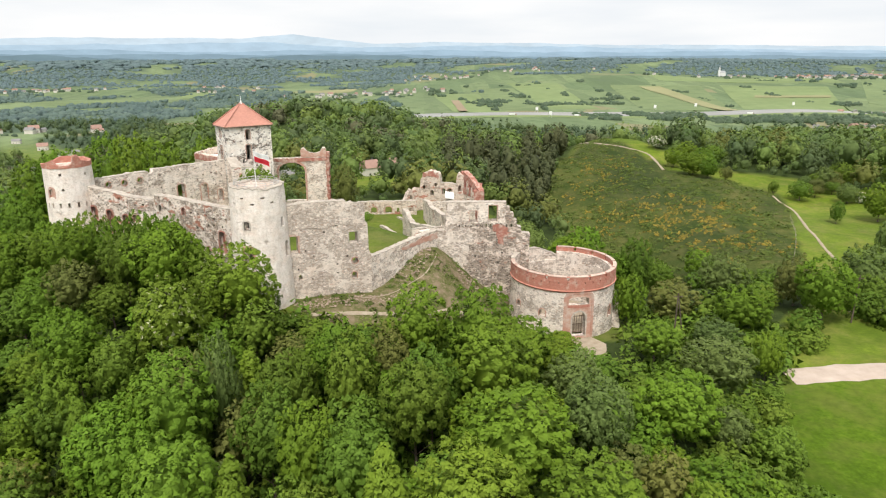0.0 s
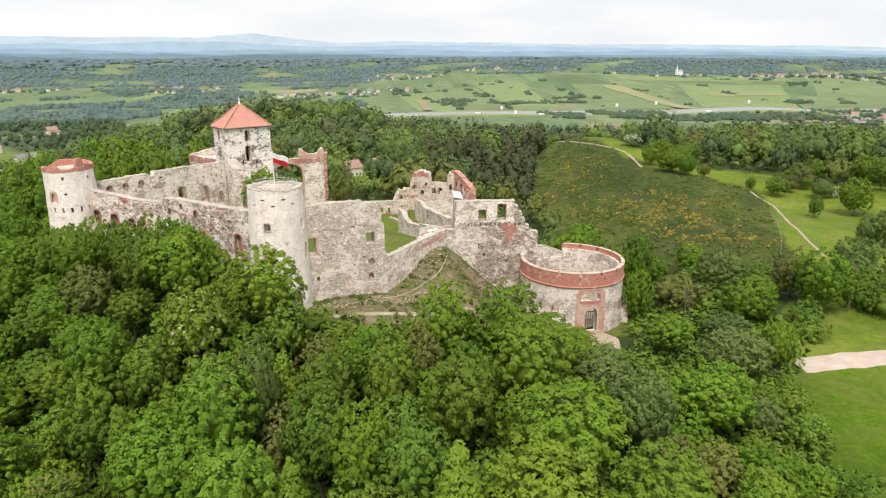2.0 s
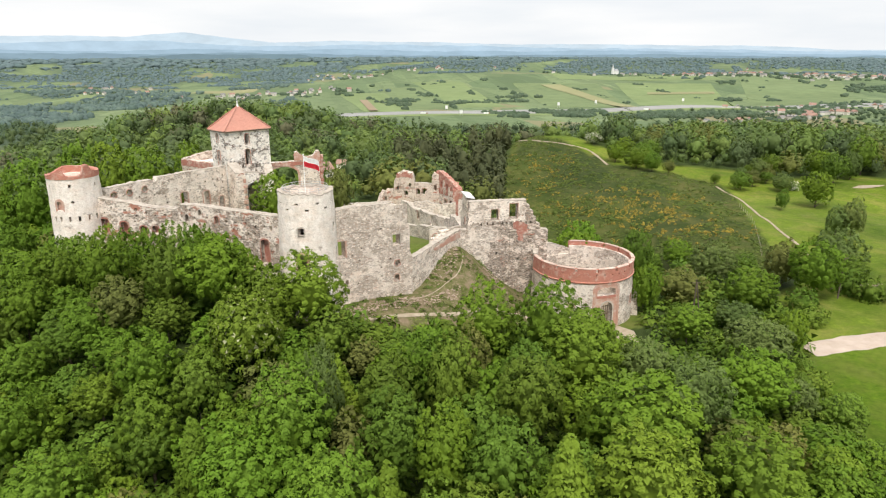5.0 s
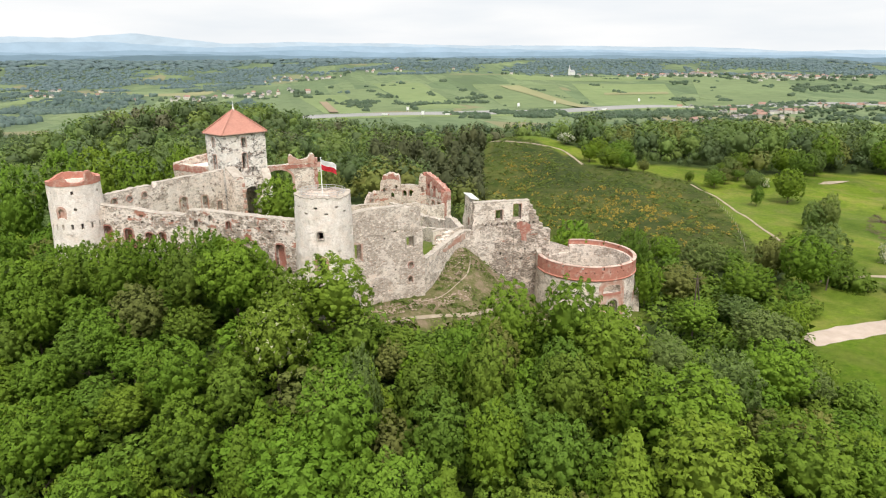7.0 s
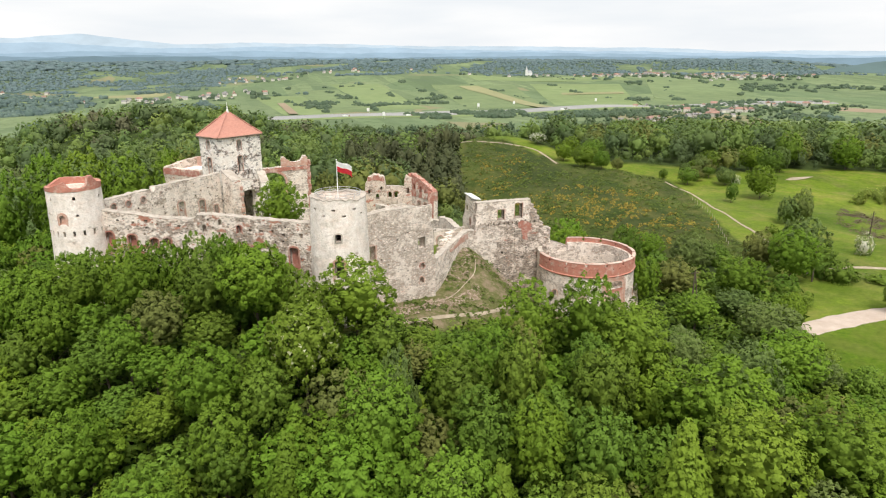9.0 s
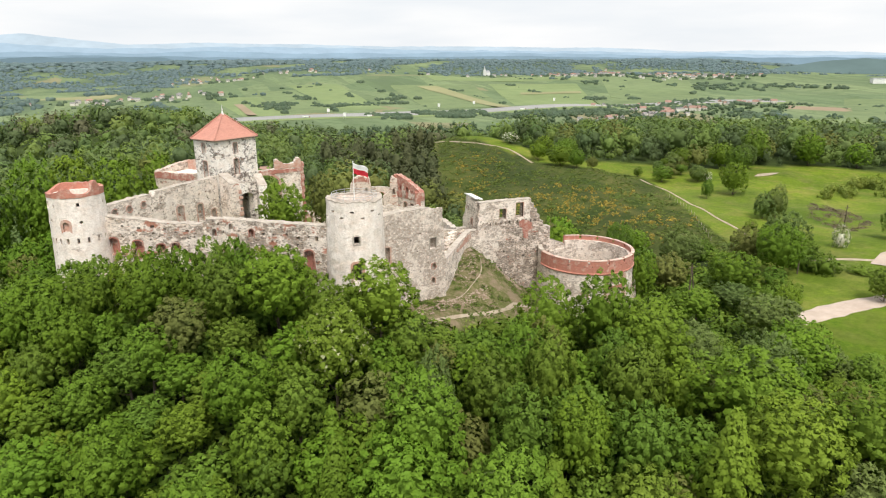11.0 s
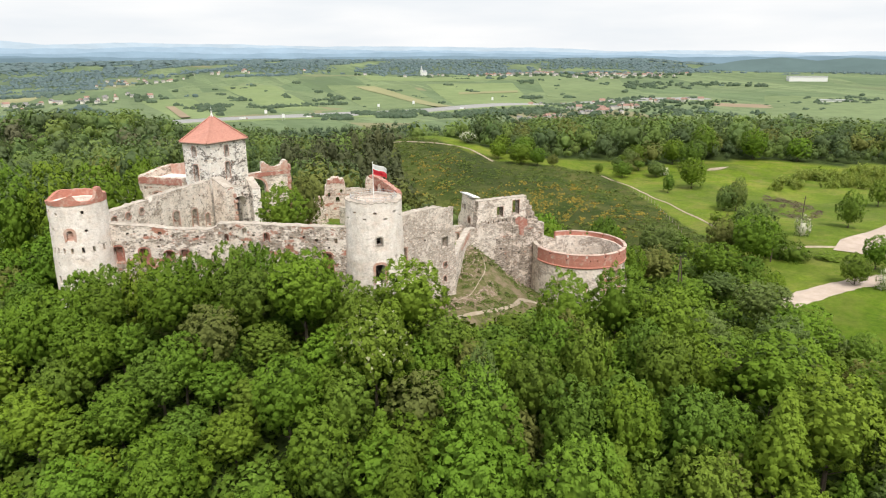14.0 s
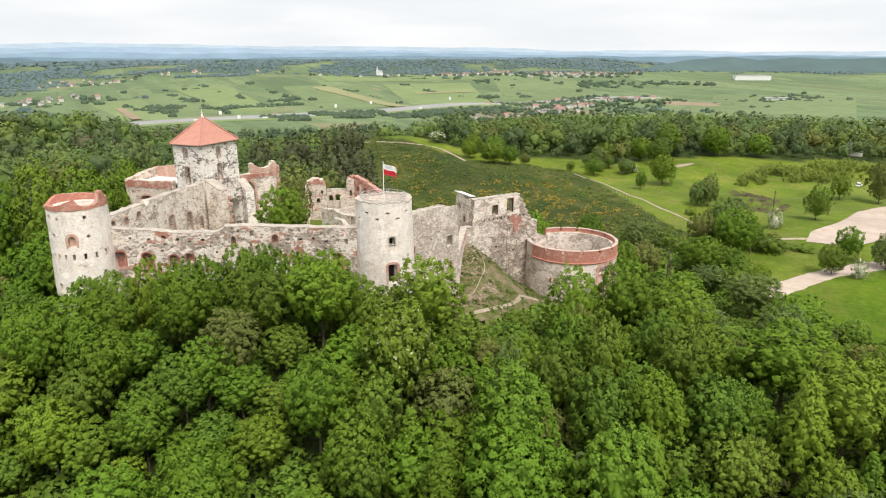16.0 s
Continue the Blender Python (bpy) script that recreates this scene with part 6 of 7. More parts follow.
stand("willow", ((-26.2, 67.8, 17.4, 2.7), (38, 81, 10.8, 5.2), (16.3, 61.5, 15.6, 4.1), (16.9, 75, 11.4, 4.1), (44, 96, 7, 4)))
stand("olive", ((-53.4, 87.3, 20, 3.7), (-7, 77, 14.5, 3)))
stand("beech", ((-4.6, 45, 17.8, 3.9), (-20, 51, 12.5, 3.2), (-39, 61, 13, 3)))
stand("chestnut", ((-35.7, 77.5, 20.9, 4.6), (-32, 88.5, 18.6, 3.2)))
for x, y, top, rad in ((-66, 152, 29.6, 5.6), (-74, 155, 30.2, 6), (-83, 160, 29.4, 6), (-58.5, 158, 29, 5), (-92, 154, 27, 6), (-101, 158, 24, 6), (-96, 140, 20, 5.5), (-88, 132, 18.5, 5)):
    stand("lime", [(x, y, top, rad)])
for x, y, top, rad in ((27, 131, 11.5, 5), (35, 128, 9, 4.4), (-20, 150, 12, 3.6)):
    stand("maple", [(x, y, top, rad)])
stand("olive", [(-24, 156, 22.5, 3.4)])
stand("lime", [(-35.9, 125.4, 27.0, 4.9)])
put_tree("hawthorn", 108, 329, 1.3, 1.7, 0)
for kind, x, y, high, rad in (("olive", 129.5, 221, 4.2, 2.6), ("olive", 133, 227, 5.2, 3.0), ("ash", 137, 224, 4.6, 2.8), ("olive", 141, 229, 5.0, 3.0), ("ash", 136, 233, 6.5, 3.2), ("olive", 144, 236, 6.5, 3.2), ("willow", 131, 231, 5.5, 2.6)):
    stand(kind, [(x, y, float(ground_z(x, y)) + high, rad)])


def canopy(x, y):
    """The height of the treetops round a place, from the trees that stand out."""
    t = np.array(TALL)
    w = 1 / ((t[:, 0] - x) ** 2 + (t[:, 1] - y) ** 2 + 4.0) ** 2.5
    return float((w * t[:, 2]).sum() / w.sum())


for x, y, top, rad in ((-53.7, 82.8, 14.5, 3.4), (-47.3, 86.1, 17, 3.2), (-70.1, 84.8, 11, 3.6), (-53.1, 75.9, 11.5, 3.4), (-63.8, 94.6, 16.5, 3.2), (-45.3, 67.4, 10.5, 3.2), (-50, 80, 13, 3)):
    stand("lime" if x < -52 else "ash", [(x, y, top, rad)])
# low growth on the dark ground below the path
for i, (x, y) in enumerate(((-25.5, 89.3), (-22.5, 88.3), (-19, 87.2), (-15.5, 87.6), (-12, 88.6), (-8.5, 91), (-5, 93.2), (-1.5, 95), (2.5, 97), (-24.5, 85.5), (-20.5, 84.5), (-17, 84.4), (-12.5, 85), (-9, 87.3), (6.5, 98.6))):
    plant("shrub", x, y, 0.42 + 0.12 * (i % 3), 1.5, i * 47, i % 2, "shrubs below the castle")


# the castle wood between them: lower trees about six metres apart on the slopes
rng_w = random.Random(21)
spots = []
for i in range(-36, 32):
    for j in range(-2, 40):
        x = i * 5.2 + (2.6 if j % 2 else 0) + rng_w.uniform(-1.5, 1.5)
        y = 26 + j * 4.5 + rng_w.uniform(-1.3, 1.3)
        k = rng_w.random()
        if woods(x, y) < 0.5:
            continue
        az0 = math.degrees(math.atan2(x, y))
        az1 = math.degrees(math.atan2(x + 66, y - 12))
        if not (-42 < az0 < 42 or -16 < az1 < 72):
            continue
        d = float(seg_far(x, y, 0, 0, -66, 12))
        t = np.array(TALL)
        if d < 24 or np.min(np.hypot(t[:, 0] - x, t[:, 1] - y) - (0.55 if x < -25 else 0.85) * t[:, 3]) < (0.6 if x < -25 else 1.0):
            continue
        if abs(x - 25) < 3.6 and 88 < y < 107:
            continue
        if min([9] + [math.hypot(x - a, y - b) for a, b in PLANTED]) < 3.3:
            continue
        front = -25 < x < 36 and 72 < y < 118
        spots.append((d - 60 if front else d, x, y, k))
spots.sort()
NEAR = 330
KINDS = ("maple", "lime", "ash", "maple", "lime", "willow", "ash", "maple", "lime", "maple", "beech", "ash", "olive")
in_dell = lambda x, y: 28 < x < 112 and 84 < y < 172
spots = [q for q in spots if not in_dell(q[1], q[2])]
for d, x, y, k in spots[:NEAR]:
    kind = KINDS[int(k * 997) % len(KINDS)]
    if -14 < x < 34 and 66 < y < 100 and k > 0.25:
        # lighter young limes on the slope below the barbican
        kind = "lime"
    top = canopy(x, y) - 4.0 - 3.2 * ((k * 131) % 1)
    if -25 < x < 36 and 72 < y < 118:
        # only low growth before the open bank and the barbican's gate
        top = min(top, 4.2 + 0.4 * max(-3.0, 99 - y))
    room = top - float(ground_z(x, y))
    if x > 30 and y > 85:
        room = min(room, 6.5)
    elif x > 27:
        room = min(room, 8.0)
    if room < 5.5:
        plant("shrub", x, y, min(1.3, max(0.4, room / 4.4)), 1.35, (x * 53) % 360, int(x) % 2, "shrubs below the castle")
        continue
    # crowns that reach down among their neighbours
    size = min(1.3, room / (0.82 * TREE_FORMS[kind][0]))
    PLANTED.append((x, y))
    plant(kind, x, y, size, (0.86 + 0.25 * ((k * 57) % 1)) * (1.0 if size > 0.7 else 1.25), (x * 53 + y * 31) % 360, 2 + int(k * 7919) % 2, z=float(ground_z(x, y)) - 0.18 * TREE_FORMS[kind][0] * size)


# woods farther off, each a mass nobody could count
def far_crowns(seed, count, form):
    """A few light crown patterns: tufts of leaf sprays round a core."""
    out = []
    for s in range(count):
        h, rx, rz, puffs, leaves, size, core = form
        rng = np.random.default_rng(seed + s)
        mid = np.array((0, 0, h - rz))
        scale = np.array((rx, rx, rz))
        lobes = rng.normal(0, 1, (7, 3)) + np.array((0, 0, 0.6))
        lobes /= np.linalg.norm(lobes, axis=1)[:, None]
        got = [lump(rng, mid - np.array((0, 0, 0.1 * rz)), tuple(core * scale), *((5, 8, 0.14) if leaves > 5 else (4, 7, 0.16)))]
        soft_ = [(got[0][0] - mid) / scale]
        for i in range(puffs):
            hh = 1 - 1.75 * (i + 0.5) / puffs
            a = i * 2.39996 + rng.normal(0, 0.25)
            q = math.sqrt(max(0.02, 1 - hh * hh))
            d = np.array((math.cos(a) * q, math.sin(a) * q, hh))
            k = (0.72 + 0.26 * np.max(np.clip(lobes @ d, 0, 1) ** 4)) * rng.uniform(0.88, 1.06)
            c = mid + d * k * scale
            r = rx * rng.uniform(0.9, 1.9) / math.sqrt(puffs)
            e = rng.normal(0, 0.7, (leaves, 3)) + d * 0.5 + np.array((0, 0, 0.35))
            e /= np.linalg.norm(e, axis=1)[:, None]
            got.append(leaf_points(rng, c + e * r * rng.uniform(0.4, 0.9, (leaves, 1)), e + 1.2 * d, size, 0.18))
            soft_.append(np.repeat(0.5 * e + 0.6 * d + np.array((0, 0, 0.15)), 3, 0))
        n = np.concatenate(soft_)
        out.append((*join(got), n / (np.linalg.norm(n, axis=1)[:, None] + 1e-9)))
    return out


def wood_mass(name, spots_, forms, material, label, seed, tall=1.0, vary=(0.55, 1.4), edge=False, soft=False, category="woodland", sink=0.3):
    rng = np.random.default_rng(seed)
    got, normals, tones = [], [], []
    spots_ = np.asarray(spots_, float)
    size_at = np.ones(len(spots_))
    if edge and len(spots_):
        for dx, dy in ((0, -9), (-7, -5), (7, -5), (-14, -14), (14, -14), (0, -22)):
            size_at = np.minimum(size_at, 0.42 + 0.58 * np.clip(woods(spots_[:, 0] + dx, spots_[:, 1] + dy), 0, 1) + rng.uniform(0, 0.35, len(spots_)))
    for (x, y), near_edge in zip(spots_, size_at):
        v, t, *bent = forms[rng.integers(len(forms))]
        a = rng.uniform(0, 6.28)
        s = rng.uniform(*vary) * near_edge
        c, q = math.cos(a) * s, math.sin(a) * s
        w = np.c_[v[:, 0] * c - v[:, 1] * q + x, v[:, 0] * q + v[:, 1] * c + y, v[:, 2] * s * tall * rng.uniform(0.85, 1.15) + float(ground_z(x, y)) - sink]
        got.append((w, t))
        tones.append(np.full(len(v), rng.random()))
        for n in bent:
            m = np.c_[n[:, 0] * c - n[:, 1] * q, n[:, 0] * q + n[:, 1] * c, n[:, 2] * s] / s
            normals.append(m)
    if not got:
        return
    v, t = join(got)
    o = v[0].copy()
    o[2] = v[:, 2].min()
    me = mesh_np(name, v - o, t, [material], flat=not soft)
    if normals:
        set_normals(me, np.concatenate(normals))
    me.attributes.new("tone", "FLOAT", "POINT").data.foreach_set("value", np.concatenate(tones).astype(np.float32))
    ob = new(name, me)
    ob.location = o
    tagged(ob, label, category, kind="stuff")


def scatter(r0, r1, gap, seed, az0=-44, az1=76):
    """Places for trees in a ring round the flight's middle, where the land is wooded."""
    rng = np.random.default_rng(seed)
    cx, cy = -33.0, 6.0
    n = int(2 * r1 / gap)
    gx, gy = np.meshgrid(np.arange(n) * gap - r1 + cx, np.arange(n) * gap - r1 + cy)
    x = gx.ravel() + rng.uniform(-0.42, 0.42, gx.size) * gap
    y = gy.ravel() + rng.uniform(-0.42, 0.42, gx.size) * gap
    r = np.hypot(x - cx, y - cy)
    az = np.degrees(np.arctan2(x - cx, y - cy))
    ok = (r > r0) & (r < r1) & (az > az0) & (az < az1)
    x, y = x[ok], y[ok]
    keep = rng.random(len(x)) < woods(x, y)
    return np.c_[x[keep], y[keep]]


LOD0 = far_crowns(280, 5, (13.0, 4.3, 5.6, 60, 17, 0.45, 0.52))
LOD1 = far_crowns(300, 6, (13.0, 4.9, 5.9, 42, 12, 0.66, 0.54))
LOD1P = far_crowns(340, 4, (15.5, 3.0, 7.2, 40, 10, 0.52, 0.56))
LOD2 = far_crowns(400, 6, (11.5, 5.6, 6.2, 24, 5, 1.2, 0.62))
LOD3 = []
for s_ in range(7):
    rg = np.random.default_rng(500 + s_)
    LOD3.append(join([lump(rg, np.array((rg.uniform(-9, 9), rg.uniform(-9, 9), 1.0)), (rg.uniform(4, 8), rg.uniform(4, 8), rg.uniform(4, 9)), 3, 5, 0.5) for _ in range(3)]))
LOD4 = [join([lump(rg, np.array((rg.uniform(-10, 10), rg.uniform(-10, 10), 0.5)), (rg.uniform(6, 11), rg.uniform(6, 11), rg.uniform(5, 8.5)), 3, 5, 0.4) for _ in range(2)]) for rg in (np.random.default_rng(520 + s) for s in range(6))]
mid_spots = [(x, y) for d, x, y, k in spots[NEAR:]]
ring = scatter(100, 380, 7.4, 31)
ring = np.array([p for p in ring if not (p[1] < 26 + 35 * 5.0 and -180 < p[0] < 165)])
mid_all = np.array(mid_spots + [tuple(p) for p in ring])
pine = (mid_all[:, 0] > 2) & (mid_all[:, 0] < 64) & (mid_all[:, 1] > 232) & (mid_all[:, 1] < 345) & (waves(mid_all[:, 0], mid_all[:, 1], 45, 5) > -0.35)
brown = ~pine & (waves(mid_all[:, 0], mid_all[:, 1], 60, 8) > 0.55)
tone = waves(mid_all[:, 0], mid_all[:, 1], 30, 11) + np.random.default_rng(5).normal(0, 0.35, len(mid_all))
in_dell_all = (mid_all[:, 0] > 28) & (mid_all[:, 0] < 112) & (mid_all[:, 1] > 84) & (mid_all[:, 1] < 172)
pine &= ~in_dell_all
brown &= ~in_dell_all
rest = ~pine & ~brown & ~in_dell_all
near = np.hypot(mid_all[:, 0] + 15, mid_all[:, 1]) < 215
dell = ~pine & ~in_dell_all & near & (mid_all[:, 0] > 18) & (mid_all[:, 1] > 112) & (mid_all[:, 0] < 75)
wood_mass("valley_wood", mid_all[dell & (np.arange(len(mid_all)) % 3 > 0)], [(v * 0.52, t, n) for v, t, n in LOD0], L_WOODL, "low green trees in the dry valley beside the barbican", 48, 0.9)
rest &= ~dell
brown &= ~dell
wood_mass("near_wood", mid_all[rest & near & (tone > -0.2)], LOD0, L_WOODS, "mixed green trees on the slopes round the castle", 46, 0.8, edge=True)
wood_mass("near_dark_wood", mid_all[rest & near & (tone <= -0.2)], LOD0, L_WOODS, "mid-green trees in the valley beside the barbican", 47, 0.8, edge=True)
rest &= ~near
wood_mass("wood", mid_all[rest & (tone > -0.3) & (tone < 0.35)], LOD1, L_WOODS, "dense mixed green wood on the slopes round the castle", 41, edge=True)
wood_mass("light_wood", mid_all[rest & (tone >= 0.35)], LOD1, L_WOODL, "light spring-green trees in the castle woods", 44, edge=True)
wood_mass("dark_wood", mid_all[rest & (tone <= -0.3)], LOD1, L_WOODD, "darker trees in the castle woods", 45, 1.05, edge=True)
wood_mass("brownish_wood", mid_all[brown], LOD1, L_OLIVE, "patches of half-bare brownish trees in the wood", 42, 0.85)
wood_mass("pine_wood", mid_all[pine], LOD1P, L_PINE, "dark pine stand behind the castle", 43)
far_all = scatter(380, 980, 13.2, 51)
tone = waves(far_all[:, 0], far_all[:, 1], 70, 13) + np.random.default_rng(6).normal(0, 0.4, len(far_all))
hue_ = waves(far_all[:, 0], far_all[:, 1], 110, 19) + np.random.default_rng(8).normal(0, 0.35, len(far_all))
odd = hue_ > 0.75
wood_mass("far_wood", far_all[~odd & (tone > -0.3) & (tone < 0.35)], LOD2, L_WOODS, "continuous green woodland falling to the plain", 52, edge=True)
wood_mass("far_light_wood", far_all[~odd & (tone >= 0.35)], LOD2, L_WOODL, "light green trees in the far woodland", 53, 0.9, edge=True)
wood_mass("far_dark_wood", far_all[~odd & (tone <= -0.3)], LOD2, L_WOODD, "dark trees in the far woodland", 54, edge=True)
wood_mass("far_grey_wood", far_all[odd], LOD2, L_BARE, "greyish half-bare trees in the far woodland", 55, 0.95, edge=True)
low_all = np.concatenate([scatter(980, 1900, 18, 61), scatter(1900, 3700, 27, 63)])
tone = waves(low_all[:, 0], low_all[:, 1], 260, 17) + np.random.default_rng(7).normal(0, 0.4, len(low_all))
rise = scatter(3700, 4500, 42, 66)
# From here on the leaf colours of the woods hold the distance haze.
wood_mass("distant_wood", rise, [lump(np.random.default_rng(540 + s), np.array((0, 0, 1.0)), (26, 20, 11), 3, 6, 0.45) for s in range(5)], L_DISTANT, "dark woodland on the far rise, tinted blue by haze", 67, 0.9, soft=True)
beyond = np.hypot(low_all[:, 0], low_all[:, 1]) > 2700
wood_mass("high_plain_wood", low_all[beyond], LOD4, L_DISTANT, "dark woodland on the far side of the plain, tinted blue by haze", 65, 0.9, soft=True)
low_all, tone = low_all[~beyond], tone[~beyond]
close = np.hypot(low_all[:, 0], low_all[:, 1]) < 1420
wood_mass("foothill_wood", low_all[close & (tone > 0)], LOD2, L_FOOT, "green woodland at the foot of the hills", 68, 1.0, edge=True)
wood_mass("foothill_dark_wood", low_all[close & (tone <= 0)], LOD2, L_WOODD, "darker woodland at the foot of the hills", 69, 1.0, edge=True)
low_all, tone = low_all[~close], tone[~close]
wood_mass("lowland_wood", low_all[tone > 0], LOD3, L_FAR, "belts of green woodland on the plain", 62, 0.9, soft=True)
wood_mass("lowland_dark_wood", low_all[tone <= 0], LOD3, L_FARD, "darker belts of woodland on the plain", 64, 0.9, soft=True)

# undergrowth between the trunks of the castle wood
def tufts(seed, count, leaves, wide, high, size, lift=0.3):
    """Loose clumps of leaf sprays with no core."""
    out = []
    for s in range(count):
        rng = np.random.default_rng(seed + s)
        d = rng.normal(0, 1, (leaves, 3))
        d[:, 2] = np.abs(d[:, 2])
        d /= np.linalg.norm(d, axis=1)[:, None]
        v, t = leaf_points(rng, d * np.array((wide, wide, high)) * rng.uniform(0.4, 1, (leaves, 1)), d + np.array((0, 0, 0.5)), size)
        n = d * 0.6 + np.array((0, 0, lift))
        out.append((v, t, np.repeat(n / np.linalg.norm(n, axis=1)[:, None], 3, 0)))
    return out


rng_u = np.random.default_rng(95)
ux, uy = rng_u.uniform(-125, 60, 9000), rng_u.uniform(22, 118, 9000)
ok = (woods(ux, uy) > 0.5) & ~((np.abs(ux - 25) < 4) & (uy > 92))
wood_mass("undergrowth", np.c_[ux, uy][ok][:4200], tufts(700, 4, 30, 1.9, 2.4, 0.6), L_ASH, "green undergrowth between the trees of the wood", 96, 1.0, (0.6, 1.5), category="undergrowth")

# gorse in flower on the bare hillside
rng_g = np.random.default_rng(77)
gx = rng_g.uniform(44, 126, 9000)
gy = rng_g.uniform(130, 370, 9000)
clumps = []
for cx_, cy_, sd in ((60, 262, 7), (62, 232, 7), (65, 212, 8), (74, 306, 9), (82, 204, 6), (78, 187, 6), (94, 208, 5), (83, 168, 6), (73, 202, 5), (76, 224, 6), (68, 285, 8)):
    for _ in range(24):
        bx_, by_ = cx_ + rng_g.normal(0, sd * 0.95), cy_ + rng_g.normal(0, sd * 1.3)
        for _ in range(int(rng_g.integers(1, 9))):
            clumps.append((bx_ + rng_g.normal(0, 0.9), by_ + rng_g.normal(0, 1.3)))
clumps = np.array(clumps)
clumps = clumps[in_poly(clumps[:, 0], clumps[:, 1], FLANK)]
bushy = tufts(620, 3, 14, 0.8, 0.8, 0.42)
wood_mass("gorse", clumps, bushy, L_GORSE, "yellow flowering bushes scattered over the bare hillside", 78, 0.9, (0.35, 0.95), category="bushes", sink=0.0)
ok2 = in_poly(gx, gy, FLANK) & (waves(gx, gy, 25, 14) + rng_g.normal(0, 0.5, len(gx)) > 0.1)
tuft = tufts(600, 4, 26, 1.2, 1.0, 0.5, 0.8)
wood_mass("scrub", np.c_[gx, gy][ok2][:2400], tuft, L_SCRUB, "low green scrub over the bare hillside", 79, 0.7, (0.3, 1.2), category="scrub", sink=0.05)
def place(kind, x, y, tall, rad, group="trees on the meadow"):
    """A tree or bush of the given height and crown radius."""
    h, rx = TREE_FORMS[kind][:2]
    size = tall / (0.74 * h)
    plant(kind, x, y, size, rad / (rx * size), (x * 53 + y * 31) % 360, int(x + y) % (2 if y < 115 else 3), group, float(ground_z(x, y)) - 0.26 * h * size)


for row in (("lime", 103.5, 266, 9.5, 7.0), ("lime", 111.8, 298.1, 9.6, 5.3), ("lime", 105.5, 255.0, 8.5, 3.9), ("maple", 101.5, 283.8, 8.2, 4.6), ("olive", 110.8, 250.6, 5.3, 2.7), ("ash", 117.7, 227.2, 4.6, 1.9), ("lime", 113, 281, 9.5, 5.5), ("ash", 121, 290, 10, 5.0),
            ("ash", 121.9, 216.9, 6.9, 4.2), ("willow", 138.6, 232.4, 8.6, 4.4), ("willow", 134.7, 211.3, 6.9, 3.8), ("hawthorn", 139.3, 211.3, 3.8, 2.0), ("maple", 128.7, 186.0, 12.0, 5.2), ("ash", 161.6, 219.2, 11.2, 5.3), ("ash", 115.2, 184.0, 7.0, 2.1),
            ("willow", 113.8, 152.6, 11.0, 3.8), ("willow", 110.0, 153.5, 8.2, 3.5), ("maple", 68.5, 108.5, 12.0, 5.6), ("willow", 83.6, 121.0, 11.0, 5.6), ("olive", 67.6, 116.8, 10.0, 4.0), ("shrub", 78.0, 104.8, 4.6, 3.6), ("shrub", 76.6, 109.0, 5.0, 3.0),
            ("hawthorn", 100.8, 119.5, 5.6, 2.3), ("ash", 190.0, 238.6, 16.5, 6.6), ("maple", 208.0, 225.1, 14.5, 7.0), ("willow", 178.7, 230.9, 12.0, 4.0), ("ash", 150, 240, 10, 5.0), ("maple", 168, 236, 12, 5.5), ("lime", 222, 212, 12, 6.0),
            ("ash", 121.5, 120.4, 10.5, 3.8), ("ash", 160.7, 136.0, 9.0, 3.3), ("olive", 165.6, 125.8, 15.0, 4.8), ("maple", 88.6, 92.4, 7.8, 3.4), ("ash", 73.8, 87.4, 7.0, 3.1), ("hawthorn", 76.5, 83.0, 4.3, 1.8), ("willow", 88.8, 84.0, 9.0, 3.4), ("shrub", 85.3, 101.6, 1.7, 3.0),
            ("shrub", 43, 75, 3.5, 2.8), ("shrub", 39, 64, 4, 2.8), ("shrub", 60, 98, 3.5, 3.2), ("shrub", 63, 104, 4, 3), ("shrub", 98, 146, 2.6, 1.8), ("shrub", 37, 56, 3.6, 2.6), ("ash", 92, 132, 6.5, 3.6), ("ash", 80, 113, 7, 4.2),
            ("willow", 58.2, 128.2, 9.2, 5.4), ("maple", 64.5, 154.4, 7.9, 4.2), ("ash", 40.1, 128.1, 14.5, 3.6), ("olive", 42.9, 112.8, 8.0, 4.8), ("maple", 33.8, 110.5, 10.4, 3.4), ("maple", 51.8, 104.1, 9.0, 5.4), ("maple", 48.2, 87.2, 8.0, 2.6), ("maple", 32.2, 141.1, 15.5, 5.0), ("ash", 47, 136, 9, 4.0), ("lime", 52, 148, 8, 3.8), ("ash", 40, 146, 11, 4.0),
            ("shrub", 62, 118, 4.0, 3.6), ("shrub", 52, 118, 4.0, 3.2), ("shrub", 66, 128, 3.6, 3.4), ("shrub", 72, 136, 3.0, 3.0), ("shrub", 45, 122, 4.2, 3.0), ("shrub", 36, 118, 4.5, 3.0), ("shrub", 60, 143, 3.8, 3.4), ("shrub", 38, 104, 3.5, 2.8), ("shrub", 44, 100, 3.6, 3.0), ("shrub", 55, 97, 3.4, 3.0), ("shrub", 50, 160, 4, 4), ("shrub", 58, 163, 3.5, 3.5), ("shrub", 70, 144, 3.0, 2.6)):
    place(*row)


bx, by = rng_g.uniform(-24, 16, 5000), rng_g.uniform(90, 119, 5000)
ok3 = in_poly(bx, by, CLEAR) & (waves(bx, by, 6, 31) + rng_g.normal(0, 0.5, len(bx)) > 0.35)
weed = tufts(660, 3, 16, 0.5, 0.5, 0.24)
wood_mass("weeds", np.c_[bx, by][ok3][:420], weed, L_SCRUB, "tufts of grass and weeds on the earth bank", 80, 0.8, (0.4, 1.4), category="weeds", sink=0.03)


